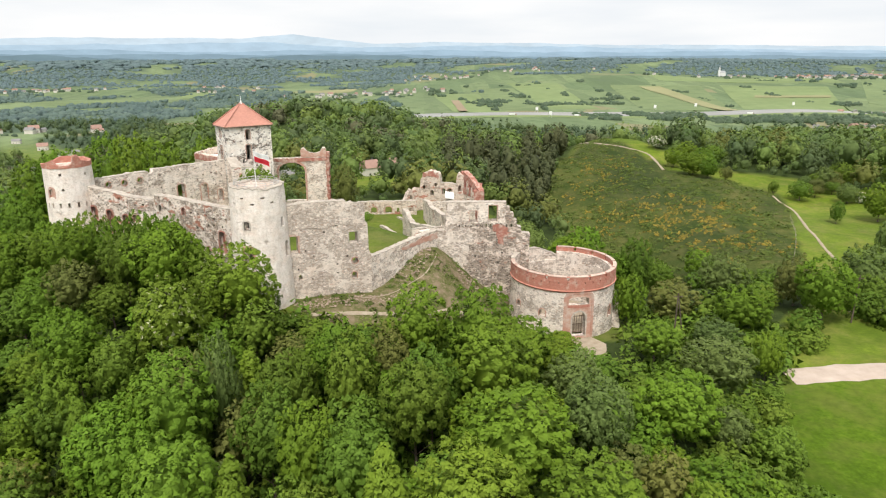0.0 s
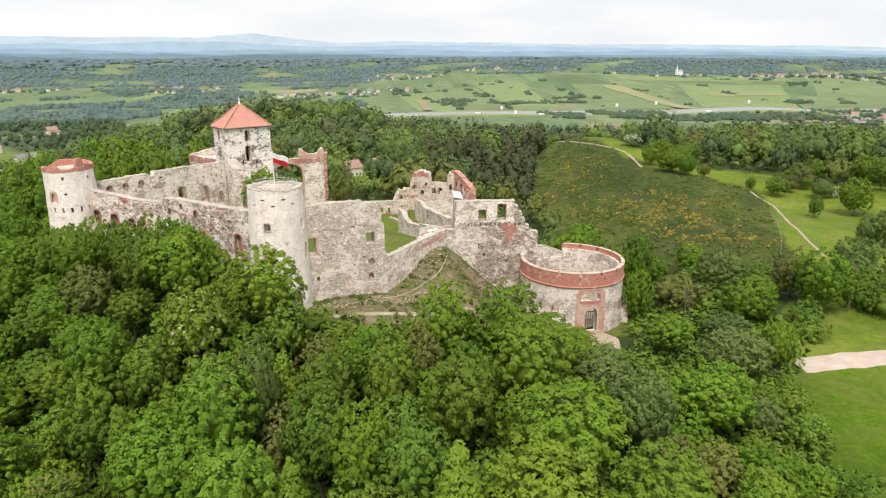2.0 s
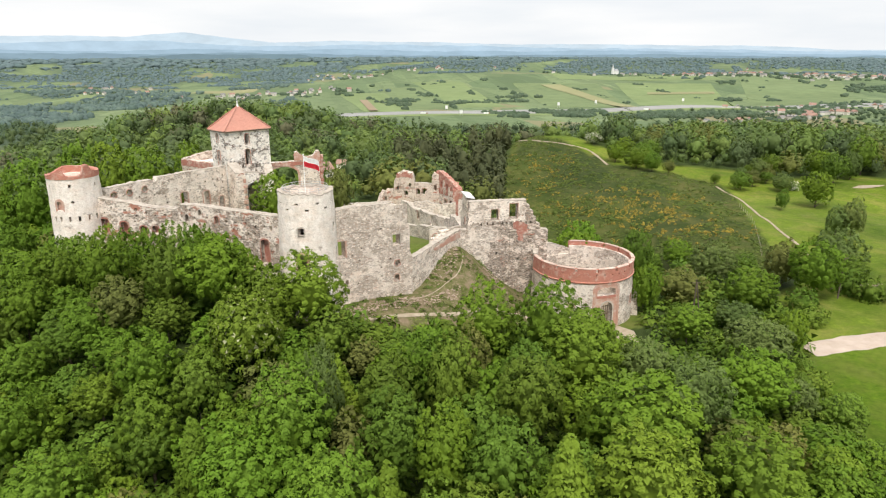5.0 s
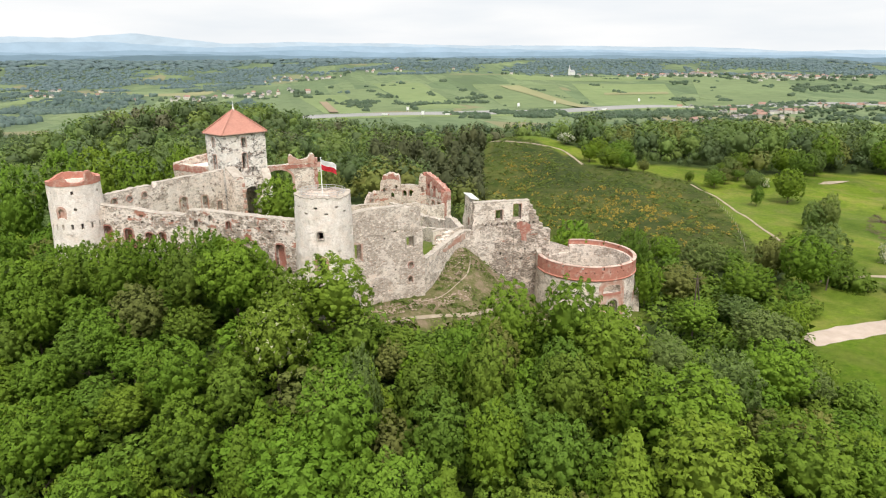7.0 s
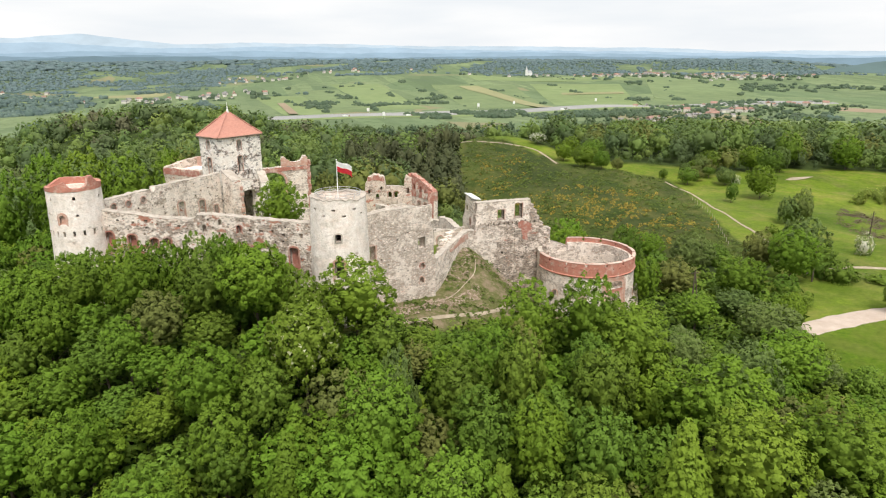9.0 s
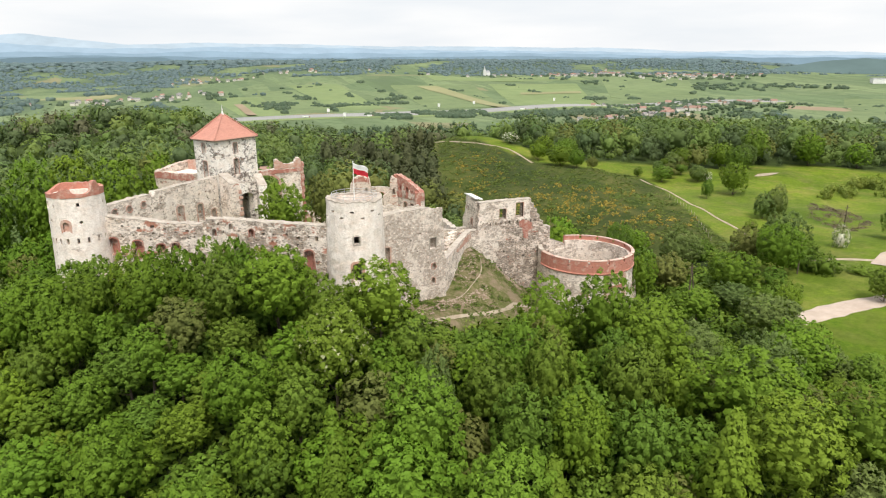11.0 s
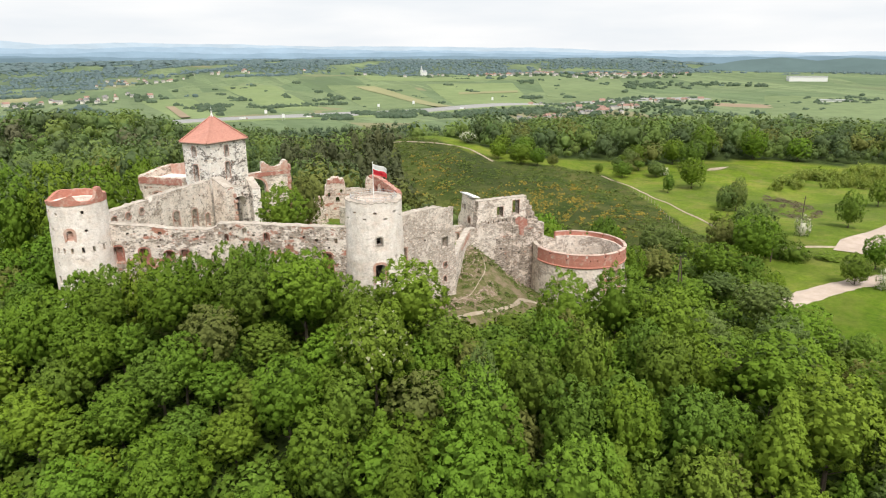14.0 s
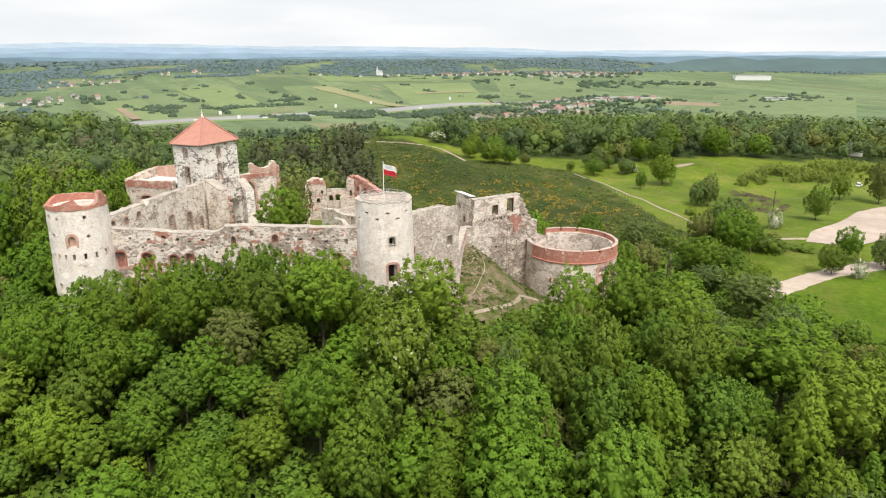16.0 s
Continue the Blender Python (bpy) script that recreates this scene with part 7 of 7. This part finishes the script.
# the row of trees that grows up against the curtain wall
for i, (x, y, top) in enumerate(((-68, 108.6, 20.6), (-64.5, 107, 21.3), (-60.5, 105.5, 22.6), (-56.5, 104, 22.1), (-52.5, 102.6, 22.5), (-48.8, 100.4, 23.7), (-45, 98, 24.0), (-41.3, 95.6, 23.4), (-38, 93.4, 22.2), (-35, 90.5, 20.5))):
    place(("maple", "ash", "lime", "maple")[i % 4], x, y, top - float(ground_z(x, y)), 3.3 + 0.4 * (i % 2), "trees of the castle wood")


def hill_fence():
    """A thin line of pale posts down the bare hillside's edge."""
    ob = base("wire_fence", (106, 192, float(ground_z(106, 192))), "line of pale wooden fence posts down the hillside", "fence")
    a, b = Vector((106, 192)), Vector((80.5, 142.4))
    for i in range(17):
        t = i / 16
        x, y = a.x + (b.x - a.x) * t + 1.5 * math.sin(t * 3), a.y + (b.y - a.y) * t
        z = float(ground_z(x, y))
        part("post", add_tube(bmesh.new(), (x, y, z - 0.3), (x, y, z + 1.3), 0.05, 0.045, 6), M_CAP, ob)


hill_fence()


def utility_pole(x, y, h=9.0, twin=False):
    z = float(ground_z(x, y))
    ob = base("utility_pole", (x, y, z), "weathered wooden utility pole", "pole", "poles on the meadow")
    part("pole", add_tube(bmesh.new(), (x, y, z - 0.5), (x, y, z + h), 0.16, 0.11, 8), M_BARK, ob)
    if twin:
        part("stay", add_tube(bmesh.new(), (x + 1.6, y, z - 0.3), (x + 0.1, y, z + h * 0.92), 0.13, 0.1, 8), M_BARK, ob)
    bm = bmesh.new()
    add_box(bm, pose(x, y, z + h - 0.7), 1.6, 0.12, 0.12)
    part("crossarm", bm, M_BARK, ob)


utility_pole(40, 103, 8.5, True)
utility_pole(73, 107, 9.0)
utility_pole(112, 128, 9.0)



def parked_car(x, y, turn):
    """A small white car: body, glazed cabin, wheels and lamps."""
    z = float(ground_z(x, y))
    ob = base("car", (x, y, z), "small white parked car beside the trees", "car")
    m = pose(x, y, z, 0, 0, turn)
    part("body", add_box(bmesh.new(), m @ pose(0, 0, 0.3), 4.2, 1.75, 0.65, 0.18), M_WHITE, ob)
    bm = bmesh.new()
    lo = [bm.verts.new(m @ Vector(p)) for p in ((-1.7, -0.8, 0.93), (1.2, -0.8, 0.93), (1.2, 0.8, 0.93), (-1.7, 0.8, 0.93))]
    hi = [bm.verts.new(m @ Vector(p)) for p in ((-1.3, -0.65, 1.45), (0.4, -0.65, 1.45), (0.4, 0.65, 1.45), (-1.3, 0.65, 1.45))]
    for i in range(4):
        bm.faces.new((lo[i], lo[(i + 1) % 4], hi[(i + 1) % 4], hi[i]))
    bm.faces.new(hi)
    bm.faces.new(lo[::-1])
    part("cabin", bm, M_CARGLASS, ob, "dark glazed cabin")
    part("roof", add_box(bmesh.new(), m @ pose(-0.45, 0, 1.45), 1.7, 1.3, 0.05, 0.02), M_WHITE, ob)
    for px, py in ((-1.3, -0.85), (1.3, -0.85), (-1.3, 0.85), (1.3, 0.85)):
        part("wheel", add_tube(bmesh.new(), m @ Vector((px, py - 0.1, 0.31)), m @ Vector((px, py + 0.1, 0.31)), 0.31, 0.31, 12), M_CARGLASS, ob)


M_CARGLASS = plain("dark_glass_and_rubber", (0.02, 0.022, 0.025), (0.04, 0.042, 0.045), 2.0, 0.3, 0.0)
parked_car(188.9, 145.2, 20)


def road_sign(x, y):
    """A tall white information board beside the motorway."""
    z = float(ground_z(x, y))
    ob = base("road_sign", (x, y, z), "tall white board on two posts beside the motorway", "sign", "signs beside the motorway")
    part("board", add_box(bmesh.new(), pose(x, y, z + 5.0), 6.0, 0.4, 7.5, 0.1), M_WHITE, ob)
    for k in (-2.2, 2.2):
        part("post", add_tube(bmesh.new(), (x + k, y + 0.4, z - 0.5), (x + k, y + 0.4, z + 12), 0.3, 0.25, 6), M_METAL, ob)


for x, y in ((212, 1490), (221, 1352), (501, 1560), (612, 1600), (848, 1600)):
    road_sign(x, y)
for a, b in (((-18.5, 182.8), (-10.5, 168.0)), ((-14.2, 193.0), (-9.0, 184.0))):
    ruin_wall("wall_footing", a, b, BACKZ, [(0, 0.1), (3, 0.35), (6, 0.15), (10, 0.3)], [], 0.9, M_CAP, "low pale wall footing in the yard's grass", 161, [], False, 0.15)

# thicket of pale saplings and a patch of brown scrub at the meadow's far side
rng_t = np.random.default_rng(88)
tx, ty = rng_t.uniform(150, 245, 1500), rng_t.uniform(138, 190, 1500)
ok = in_poly(tx, ty, ((150, 172), (176, 182), (212, 188), (240, 176), (236, 160), (196, 150), (176, 160)))
sap = [crown(640 + s, 4.2, 1.1, 2.1, 14, 7, 0.42, "dome", 0.35, 0.0, 0.9, 10) for s in range(3)]
wood_mass("sapling_thicket", np.c_[tx, ty][ok & (waves(tx, ty, 22, 41) > -0.15)][:460], sap, L_SAPLING, "pale green thicket of young saplings on the meadow", 89, 1.0, (0.35, 1.1))
tx, ty = rng_t.uniform(118, 150, 500), rng_t.uniform(132, 172, 500)
ok = in_poly(tx, ty, ((146, 170), (150, 160), (140, 140), (124, 134), (126, 150)))
wood_mass("brown_scrub", np.c_[tx, ty][ok][:190], tufts(740, 3, 46, 1.7, 0.9, 0.26, 0.8), L_TWIG, "patch of brownish scrub on the meadow slope", 90, 0.8, (0.5, 1.2), category="scrub", sink=0.05)

# ---- the plain: motorway, fields, villages and the church ----
def polar(az, r):
    return r * math.sin(radians(az)), r * math.cos(radians(az))


# The two field greens hold some distance haze in their blue.
M_FIELD = plain("spring_field", (0.145, 0.195, 0.096), (0.198, 0.25, 0.12), 0.03, 0.95, 0.0)
M_FIELD2 = plain("young_crop", (0.168, 0.225, 0.1), (0.222, 0.276, 0.126), 0.03, 0.95, 0.0)
M_STUBBLE = plain("dry_field", (0.25, 0.255, 0.13), (0.3, 0.29, 0.16), 0.01, 0.95, 0.0)
M_TILLED = plain("tilled_field", (0.28, 0.22, 0.15), (0.33, 0.26, 0.18), 0.01, 0.95, 0.0)


def motorway():
    for shift in (-19, 19):
        ribbon("motorway", [(x, y + shift) for x, y in MOTORWAY], 32, M_ROAD, "pale grey motorway carriageway crossing the plain", "road", 3.2, 40.0, 0.0, 9)
    ribbon("verge", [(x, y - 52) for x, y in MOTORWAY], 26, M_FIELD2, "grass verge along the motorway", "verge", 2.6, 40.0, 0.0, 9)


motorway()


def field(a0, a1, r0, r1, material, label, skew=0.0):
    pts = [polar(a0, r0), polar(a1, r0), polar(a1 + skew, r1), polar(a0 + skew, r1)]
    patch("field", pts, material, label, "field", 2.0, 60.0, rim=0.2)


for a0, a1, r0, r1, m, lb, sk in ((1, 5, 1480, 2000, M_FIELD2, "bright green spring field", -2), (5.2, 9, 1560, 2200, M_FIELD, "green spring field", -3), (9.4, 13.5, 1600, 2400, M_FIELD2, "bright green spring field", -4),
                                  (17, 24, 1660, 2250, M_FIELD, "green spring field", -3), (24.5, 32, 1720, 2280, M_FIELD2, "wide bright green field", -2), (18, 31, 2400, 2620, M_FIELD2, "light green field below the village", -1),
                                  (33, 40, 1850, 2500, M_FIELD, "green spring field", -1), (-22, -14, 2100, 2300, M_FIELD2, "green field between woods", 1), (-13, -8, 2300, 2450, M_STUBBLE, "pale field between woods", 1), (-32, -25, 2050, 2180, M_FIELD, "green field between woods", 0),
                                  (42, 52, 1250, 1500, M_FIELD2, "open green field", 0), (50, 60, 1500, 2000, M_FIELD, "open green field", 0), (46, 52, 1700, 1800, M_TILLED, "brownish open ground", 0)):
    field(a0, a1, r0, r1, m, lb, sk)

patch("field", ((618, 2107), (677, 2079), (673, 1487), (639, 1502)), M_STUBBLE, "long pale dry strip of field", "field", 3.0, 60.0)
patch("field", ((866, 1845), (1053, 1802), (1028, 1758), (842, 1793)), M_STUBBLE, "narrow pale strip of field", "field", 3.0, 60.0)
patch("field", ((21, 1767), (42, 1773), (56, 1483), (36, 1479)), M_TILLED, "tilled brown field", "field", 3.0, 60.0)

# copses and hedges among the fields
rng_c = np.random.default_rng(91)
hedge = []
for x, y, sx, sy, n in ((129, 1760, 35, 18, 40), (303, 1690, 38, 12, 32), (427, 1740, 28, 10, 22), (481, 1420, 60, 14, 90), (331, 1400, 34, 10, 30), (613, 1300, 60, 25, 80), (750, 1290, 90, 30, 90), (998, 1640, 22, 10, 18), (219, 1893, 20, 20, 10), (1100, 1400, 110, 30, 70), (1500, 1700, 90, 40, 50)):
    for _ in range(n):
        hedge.append((x + rng_c.uniform(-1.3, 1.3) * sx, y + rng_c.normal(0, sy)))
for az, r, saz, sr, n in ((19.3, 1425, 1.5, 16, 46), (14, 1400, 0.8, 12, 22), (27, 1500, 2.4, 18, 50), (4, 1660, 0.9, 30, 34), (9.3, 1720, 1.3, 22, 34), (14.2, 1880, 1.5, 18, 26), (38, 1640, 2.5, 40, 60), (33.5, 1700, 0.8, 20, 20), (45, 1500, 3, 60, 50), (-6, 1650, 1.6, 50, 40), (31, 2300, 0.7, 30, 16), (47, 2350, 3, 60, 50), (55, 1900, 4, 90, 60), (52, 1350, 4, 60, 40)):
    for _ in range(n * 3 // 5):
        hedge.append(polar(az + rng_c.normal(0, saz * 0.6), r + rng_c.normal(0, sr * 0.7)))
for az0, r0, az1, r1 in ((1, 1900, 5, 1500), (5, 2150, 9, 1580), (8, 2350, 13.5, 1640), (11, 2500, 17, 1680), (2, 2250, 12, 2300), (17, 2300, 24, 1750), (20, 2640, 31, 2380), (24, 2250, 31, 1800), (32, 2600, 35, 1850), (36, 2500, 41, 1900), (41, 2700, 46, 2050), (44, 1950, 56, 1650), (47, 1600, 60, 1350)):
    (xa, ya), (xb, yb) = polar(az0, r0), polar(az1, r1)
    for k in range(20):
        t = rng_c.random()
        if math.sin(t * 23 + az0) > -0.1:
            hedge.append((xa + (xb - xa) * t + rng_c.normal(0, 5), ya + (yb - ya) * t + rng_c.normal(0, 5)))
for vx, vy, sx, sy, n in VILLAGES:
    if math.hypot(vx, vy) > 1150:
        for _ in range(int(n * 0.9)):
            hedge.append((vx + rng_c.normal(0, sx * 0.9), vy + rng_c.normal(0, sy * 0.9)))
gardens = []
while len(gardens) < 420:
    x, y = rng_c.uniform(540, 1330), rng_c.uniform(1000, 1400)
    edge_far = float(np.interp(x, [p[0] for p in MOTORWAY], [p[1] for p in MOTORWAY])) - 75
    if y < edge_far and waves(x, y, 70, 27) > -0.35 and (x - 540) * 0.42 + 980 < y + 120:
        gardens.append((x, y))
wood_mass("garden_trees", gardens, [(v * 0.8, t, n) for v, t, n in LOD2], L_FOOT, "dark garden trees and copses round the village by the motorway", 95, 0.75, soft=True)
small = [(v * 0.9, t) for v, t in LOD3]
wood_mass("hedgerow", hedge, small, L_HEDGE, "dark hedges and copses between the fields", 93, 0.9, soft=True)

M_HOUSEW = plain("house_render", (0.62, 0.58, 0.52), (0.75, 0.72, 0.66), 0.2, 0.9, 0.0)
M_ROOFR = plain("red_roof", (0.3, 0.18, 0.14), (0.4, 0.25, 0.2), 0.3, 0.8, 0.0)
M_ROOFG = plain("grey_roof", (0.2, 0.19, 0.19), (0.3, 0.29, 0.28), 0.3, 0.8, 0.0)
M_GLASS = plain("dark_window", (0.03, 0.035, 0.04), (0.06, 0.06, 0.07), 1.0, 0.2, 0.0)


def house_model(name, sx, sy, h, roof_h, roof_mat, label, category="house"):
    ob = base(name, (0, 0, 0), label, category, "houses of the villages")
    bm = bmesh.new()
    add_box(bm, pose(0, 0, -2), sx, sy, h + 2)
    part("wall", bm, M_HOUSEW, ob)
    bm = bmesh.new()
    o = 0.6
    v = [bm.verts.new(p) for p in ((-sx / 2 - o, -sy / 2 - o, h), (sx / 2 + o, -sy / 2 - o, h), (sx / 2 + o, sy / 2 + o, h), (-sx / 2 - o, sy / 2 + o, h), (-sx / 2 - o, 0, h + roof_h), (sx / 2 + o, 0, h + roof_h))]
    for q in ((0, 1, 5, 4), (2, 3, 4, 5), (1, 2, 5), (3, 0, 4), (3, 2, 1, 0)):
        bm.faces.new([v[i] for i in q])
    roof = part("roof", bm, roof_mat, ob)
    bm = bmesh.new()
    add_box(bm, pose(sx * 0.2, 0.5, h + roof_h * 0.4), 0.7, 0.7, roof_h * 0.8)
    part("chimney", bm, M_ROOFG, roof)
    for k in (-0.28, 0.05, 0.32):
        bm = bmesh.new()
        add_box(bm, pose(sx * k, -sy / 2 - 0.03, 1.0), 1.3, 0.12, 1.4)
        part("window", bm, M_GLASS, ob)
    return ob


H1 = house_model("house", 13, 10, 5.5, 4.5, M_ROOFR, "pale village house with a red tiled roof")
H2 = house_model("house", 14, 9, 5.0, 4.0, M_ROOFG, "pale village house with a grey roof")
H3 = house_model("house", 11, 10, 6.0, 5.0, M_ROOFR, "tall pale village house with a red roof")
for h, (x, y), turn, k in zip((H1, H2, H2, H2, H1, H2, H2, H3, H3, H2), HAMLET, (25, 70, 20, 30, -10, 60, 15, 40, -15, 60), (1.0, 0.9, 0.8, 0.7, 0.8, 0.8, 0.9, 0.62, 0.66, 0.5)):
    m = pose(x, y, float(ground_z(x, y)), 0, 0, turn) @ Matrix.Scale(k, 4)
    if (x, y) in (HAMLET[0], HAMLET[1], HAMLET[7]):
        h.matrix_basis = m
    else:
        copy_thing(h, m)
copy_thing(H2, pose(274, 196, float(ground_z(274, 196)) - 0.5, 0, 0, 50) @ Matrix.Scale(0.8, 4))
rng_h = random.Random(44)
for vx, vy, sx, sy, n in VILLAGES:
    for _ in range(math.ceil(n * 0.66)):
        x, y = vx + rng_h.gauss(0, sx * 0.75), vy + rng_h.gauss(0, sy * 0.75)
        h = rng_h.choice((H1, H2, H2, H3))
        copy_thing(h, pose(x, y, float(ground_z(x, y)) + 1.5, 0, 0, rng_h.uniform(0, 180)) @ Matrix.Scale(rng_h.uniform(0.75, 1.15), 4))


def church():
    x, y = 1060, 2560
    z = float(ground_z(x, y)) + 3
    ob = base("church", (x, y, z), "white village church with a tall slender spire", "church")
    m = pose(x, y, z, 0, 0, 30) @ Matrix.Scale(0.62, 4)
    bm = bmesh.new()
    add_box(bm, m @ pose(14, 0, -4), 44, 22, 22)
    part("nave", bm, M_WHITE, ob)
    bm = bmesh.new()
    v = [bm.verts.new(m @ Vector(p)) for p in ((-9, -12, 18), (37, -12, 18), (37, 12, 18), (-9, 12, 18), (-7, 0, 30), (35, 0, 30))]
    for q in ((0, 1, 5, 4), (2, 3, 4, 5), (1, 2, 5), (3, 0, 4), (3, 2, 1, 0)):
        bm.faces.new([v[i] for i in q])
    part("nave_roof", bm, M_METAL, ob)
    bm = bmesh.new()
    add_box(bm, m @ pose(-12, 0, -4), 11, 11, 40)
    part("bell_tower", bm, M_WHITE, ob)
    bm = bmesh.new()
    add_tube(bm, m @ Vector((-12, 0, 36)), m @ Vector((-12, 0, 62)), 4.3, 0.2, 8)
    part("spire", bm, M_METAL, ob)


church()


def hall(x, y, sx, sy, h, turn):
    ob = base("warehouse", (x, y, float(ground_z(x, y))), "long white flat-roofed warehouse on the plain", "warehouse")
    z = float(ground_z(x, y))
    bm = bmesh.new()
    add_box(bm, pose(x, y, z - 3, 0, 0, turn), sx, sy, h + 3)
    part("wall", bm, M_WHITE, ob)
    bm = bmesh.new()
    add_box(bm, pose(x, y, z + h, 0, 0, turn), sx + 2, sy + 2, 1.2)
    part("roof", bm, M_METAL, ob)


hall(1999, 1506, 115, 45, 13, -40)
hall(1551, 1091, 70, 26, 5, -45)
for az, r, w in ((11.5, 1424, 14), (13.2, 1440, 12), (6, 1385, 16), (25, 1560, 14)):
    x, y = polar(az, r)
    ob = base("truck", (x, y, float(ground_z(x, y)) + 1.3), "white box truck on the motorway", "truck", "vehicles on the motorway")
    z = float(ground_z(x, y)) + 1.3
    bm = bmesh.new()
    add_box(bm, pose(x, y, z + 0.9, 0, 0, -15), w * 0.75, 2.6, 3.0, 0.1)
    part("box_body", bm, M_WHITE, ob)
    bm = bmesh.new()
    add_box(bm, pose(x + w * 0.48, y - w * 0.13, z + 0.6, 0, 0, -15), 2.4, 2.5, 2.6, 0.2)
    part("cab", bm, M_ROOFR, ob)
    for k in (-0.3, 0.0, 0.45):
        bm = bmesh.new()
        add_tube(bm, (x + w * k, y - 1.4 - w * k * 0.27, z + 0.5), (x + w * k, y + 1.4 - w * k * 0.27, z + 0.5), 0.5, 0.5, 10)
        part("wheel", bm, M_GLASS, ob)


# hills on the skyline: long ridges, farther and bluer, haze painted as emission
def ridge(r, line, amp, size, seed, col):
    """A ridge whose skyline passes through the given directions and elevations."""
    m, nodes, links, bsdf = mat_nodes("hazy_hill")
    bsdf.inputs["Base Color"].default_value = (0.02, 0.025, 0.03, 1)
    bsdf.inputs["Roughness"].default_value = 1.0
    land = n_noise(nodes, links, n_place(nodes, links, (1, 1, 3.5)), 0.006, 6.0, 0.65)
    # Emission carries the painted haze colour; the hills are no light source.
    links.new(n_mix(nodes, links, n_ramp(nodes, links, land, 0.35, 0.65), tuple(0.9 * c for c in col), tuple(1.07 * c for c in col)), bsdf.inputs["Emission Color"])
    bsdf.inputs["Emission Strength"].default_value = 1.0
    bm = bmesh.new()
    n = 420
    rows = []
    for i in range(n + 1):
        a = line[0][0] + (line[-1][0] - line[0][0]) * i / n
        w = float(waves(a * size, seed * 10.0, 20, seed)) + 0.45 * float(waves(a * size, seed * 10.0, 6, seed + 1)) + 0.2 * float(waves(a * size, seed * 10.0, 1.7, seed + 2))
        e = np.interp(a, [p[0] for p in line], [p[1] for p in line]) + amp * w
        zt = 48 + r * math.tan(radians(e))
        x, y = polar(a, r)
        x2, y2 = polar(a, r + 60)
        rows.append([bm.verts.new((x, y, -120)), bm.verts.new((x, y, zt)), bm.verts.new((x2, y2, zt - 6)), bm.verts.new((x2, y2, -120))])
    for a, b in zip(rows, rows[1:]):
        for k in range(3):
            bm.faces.new((a[k], b[k], b[k + 1], a[k + 1]))
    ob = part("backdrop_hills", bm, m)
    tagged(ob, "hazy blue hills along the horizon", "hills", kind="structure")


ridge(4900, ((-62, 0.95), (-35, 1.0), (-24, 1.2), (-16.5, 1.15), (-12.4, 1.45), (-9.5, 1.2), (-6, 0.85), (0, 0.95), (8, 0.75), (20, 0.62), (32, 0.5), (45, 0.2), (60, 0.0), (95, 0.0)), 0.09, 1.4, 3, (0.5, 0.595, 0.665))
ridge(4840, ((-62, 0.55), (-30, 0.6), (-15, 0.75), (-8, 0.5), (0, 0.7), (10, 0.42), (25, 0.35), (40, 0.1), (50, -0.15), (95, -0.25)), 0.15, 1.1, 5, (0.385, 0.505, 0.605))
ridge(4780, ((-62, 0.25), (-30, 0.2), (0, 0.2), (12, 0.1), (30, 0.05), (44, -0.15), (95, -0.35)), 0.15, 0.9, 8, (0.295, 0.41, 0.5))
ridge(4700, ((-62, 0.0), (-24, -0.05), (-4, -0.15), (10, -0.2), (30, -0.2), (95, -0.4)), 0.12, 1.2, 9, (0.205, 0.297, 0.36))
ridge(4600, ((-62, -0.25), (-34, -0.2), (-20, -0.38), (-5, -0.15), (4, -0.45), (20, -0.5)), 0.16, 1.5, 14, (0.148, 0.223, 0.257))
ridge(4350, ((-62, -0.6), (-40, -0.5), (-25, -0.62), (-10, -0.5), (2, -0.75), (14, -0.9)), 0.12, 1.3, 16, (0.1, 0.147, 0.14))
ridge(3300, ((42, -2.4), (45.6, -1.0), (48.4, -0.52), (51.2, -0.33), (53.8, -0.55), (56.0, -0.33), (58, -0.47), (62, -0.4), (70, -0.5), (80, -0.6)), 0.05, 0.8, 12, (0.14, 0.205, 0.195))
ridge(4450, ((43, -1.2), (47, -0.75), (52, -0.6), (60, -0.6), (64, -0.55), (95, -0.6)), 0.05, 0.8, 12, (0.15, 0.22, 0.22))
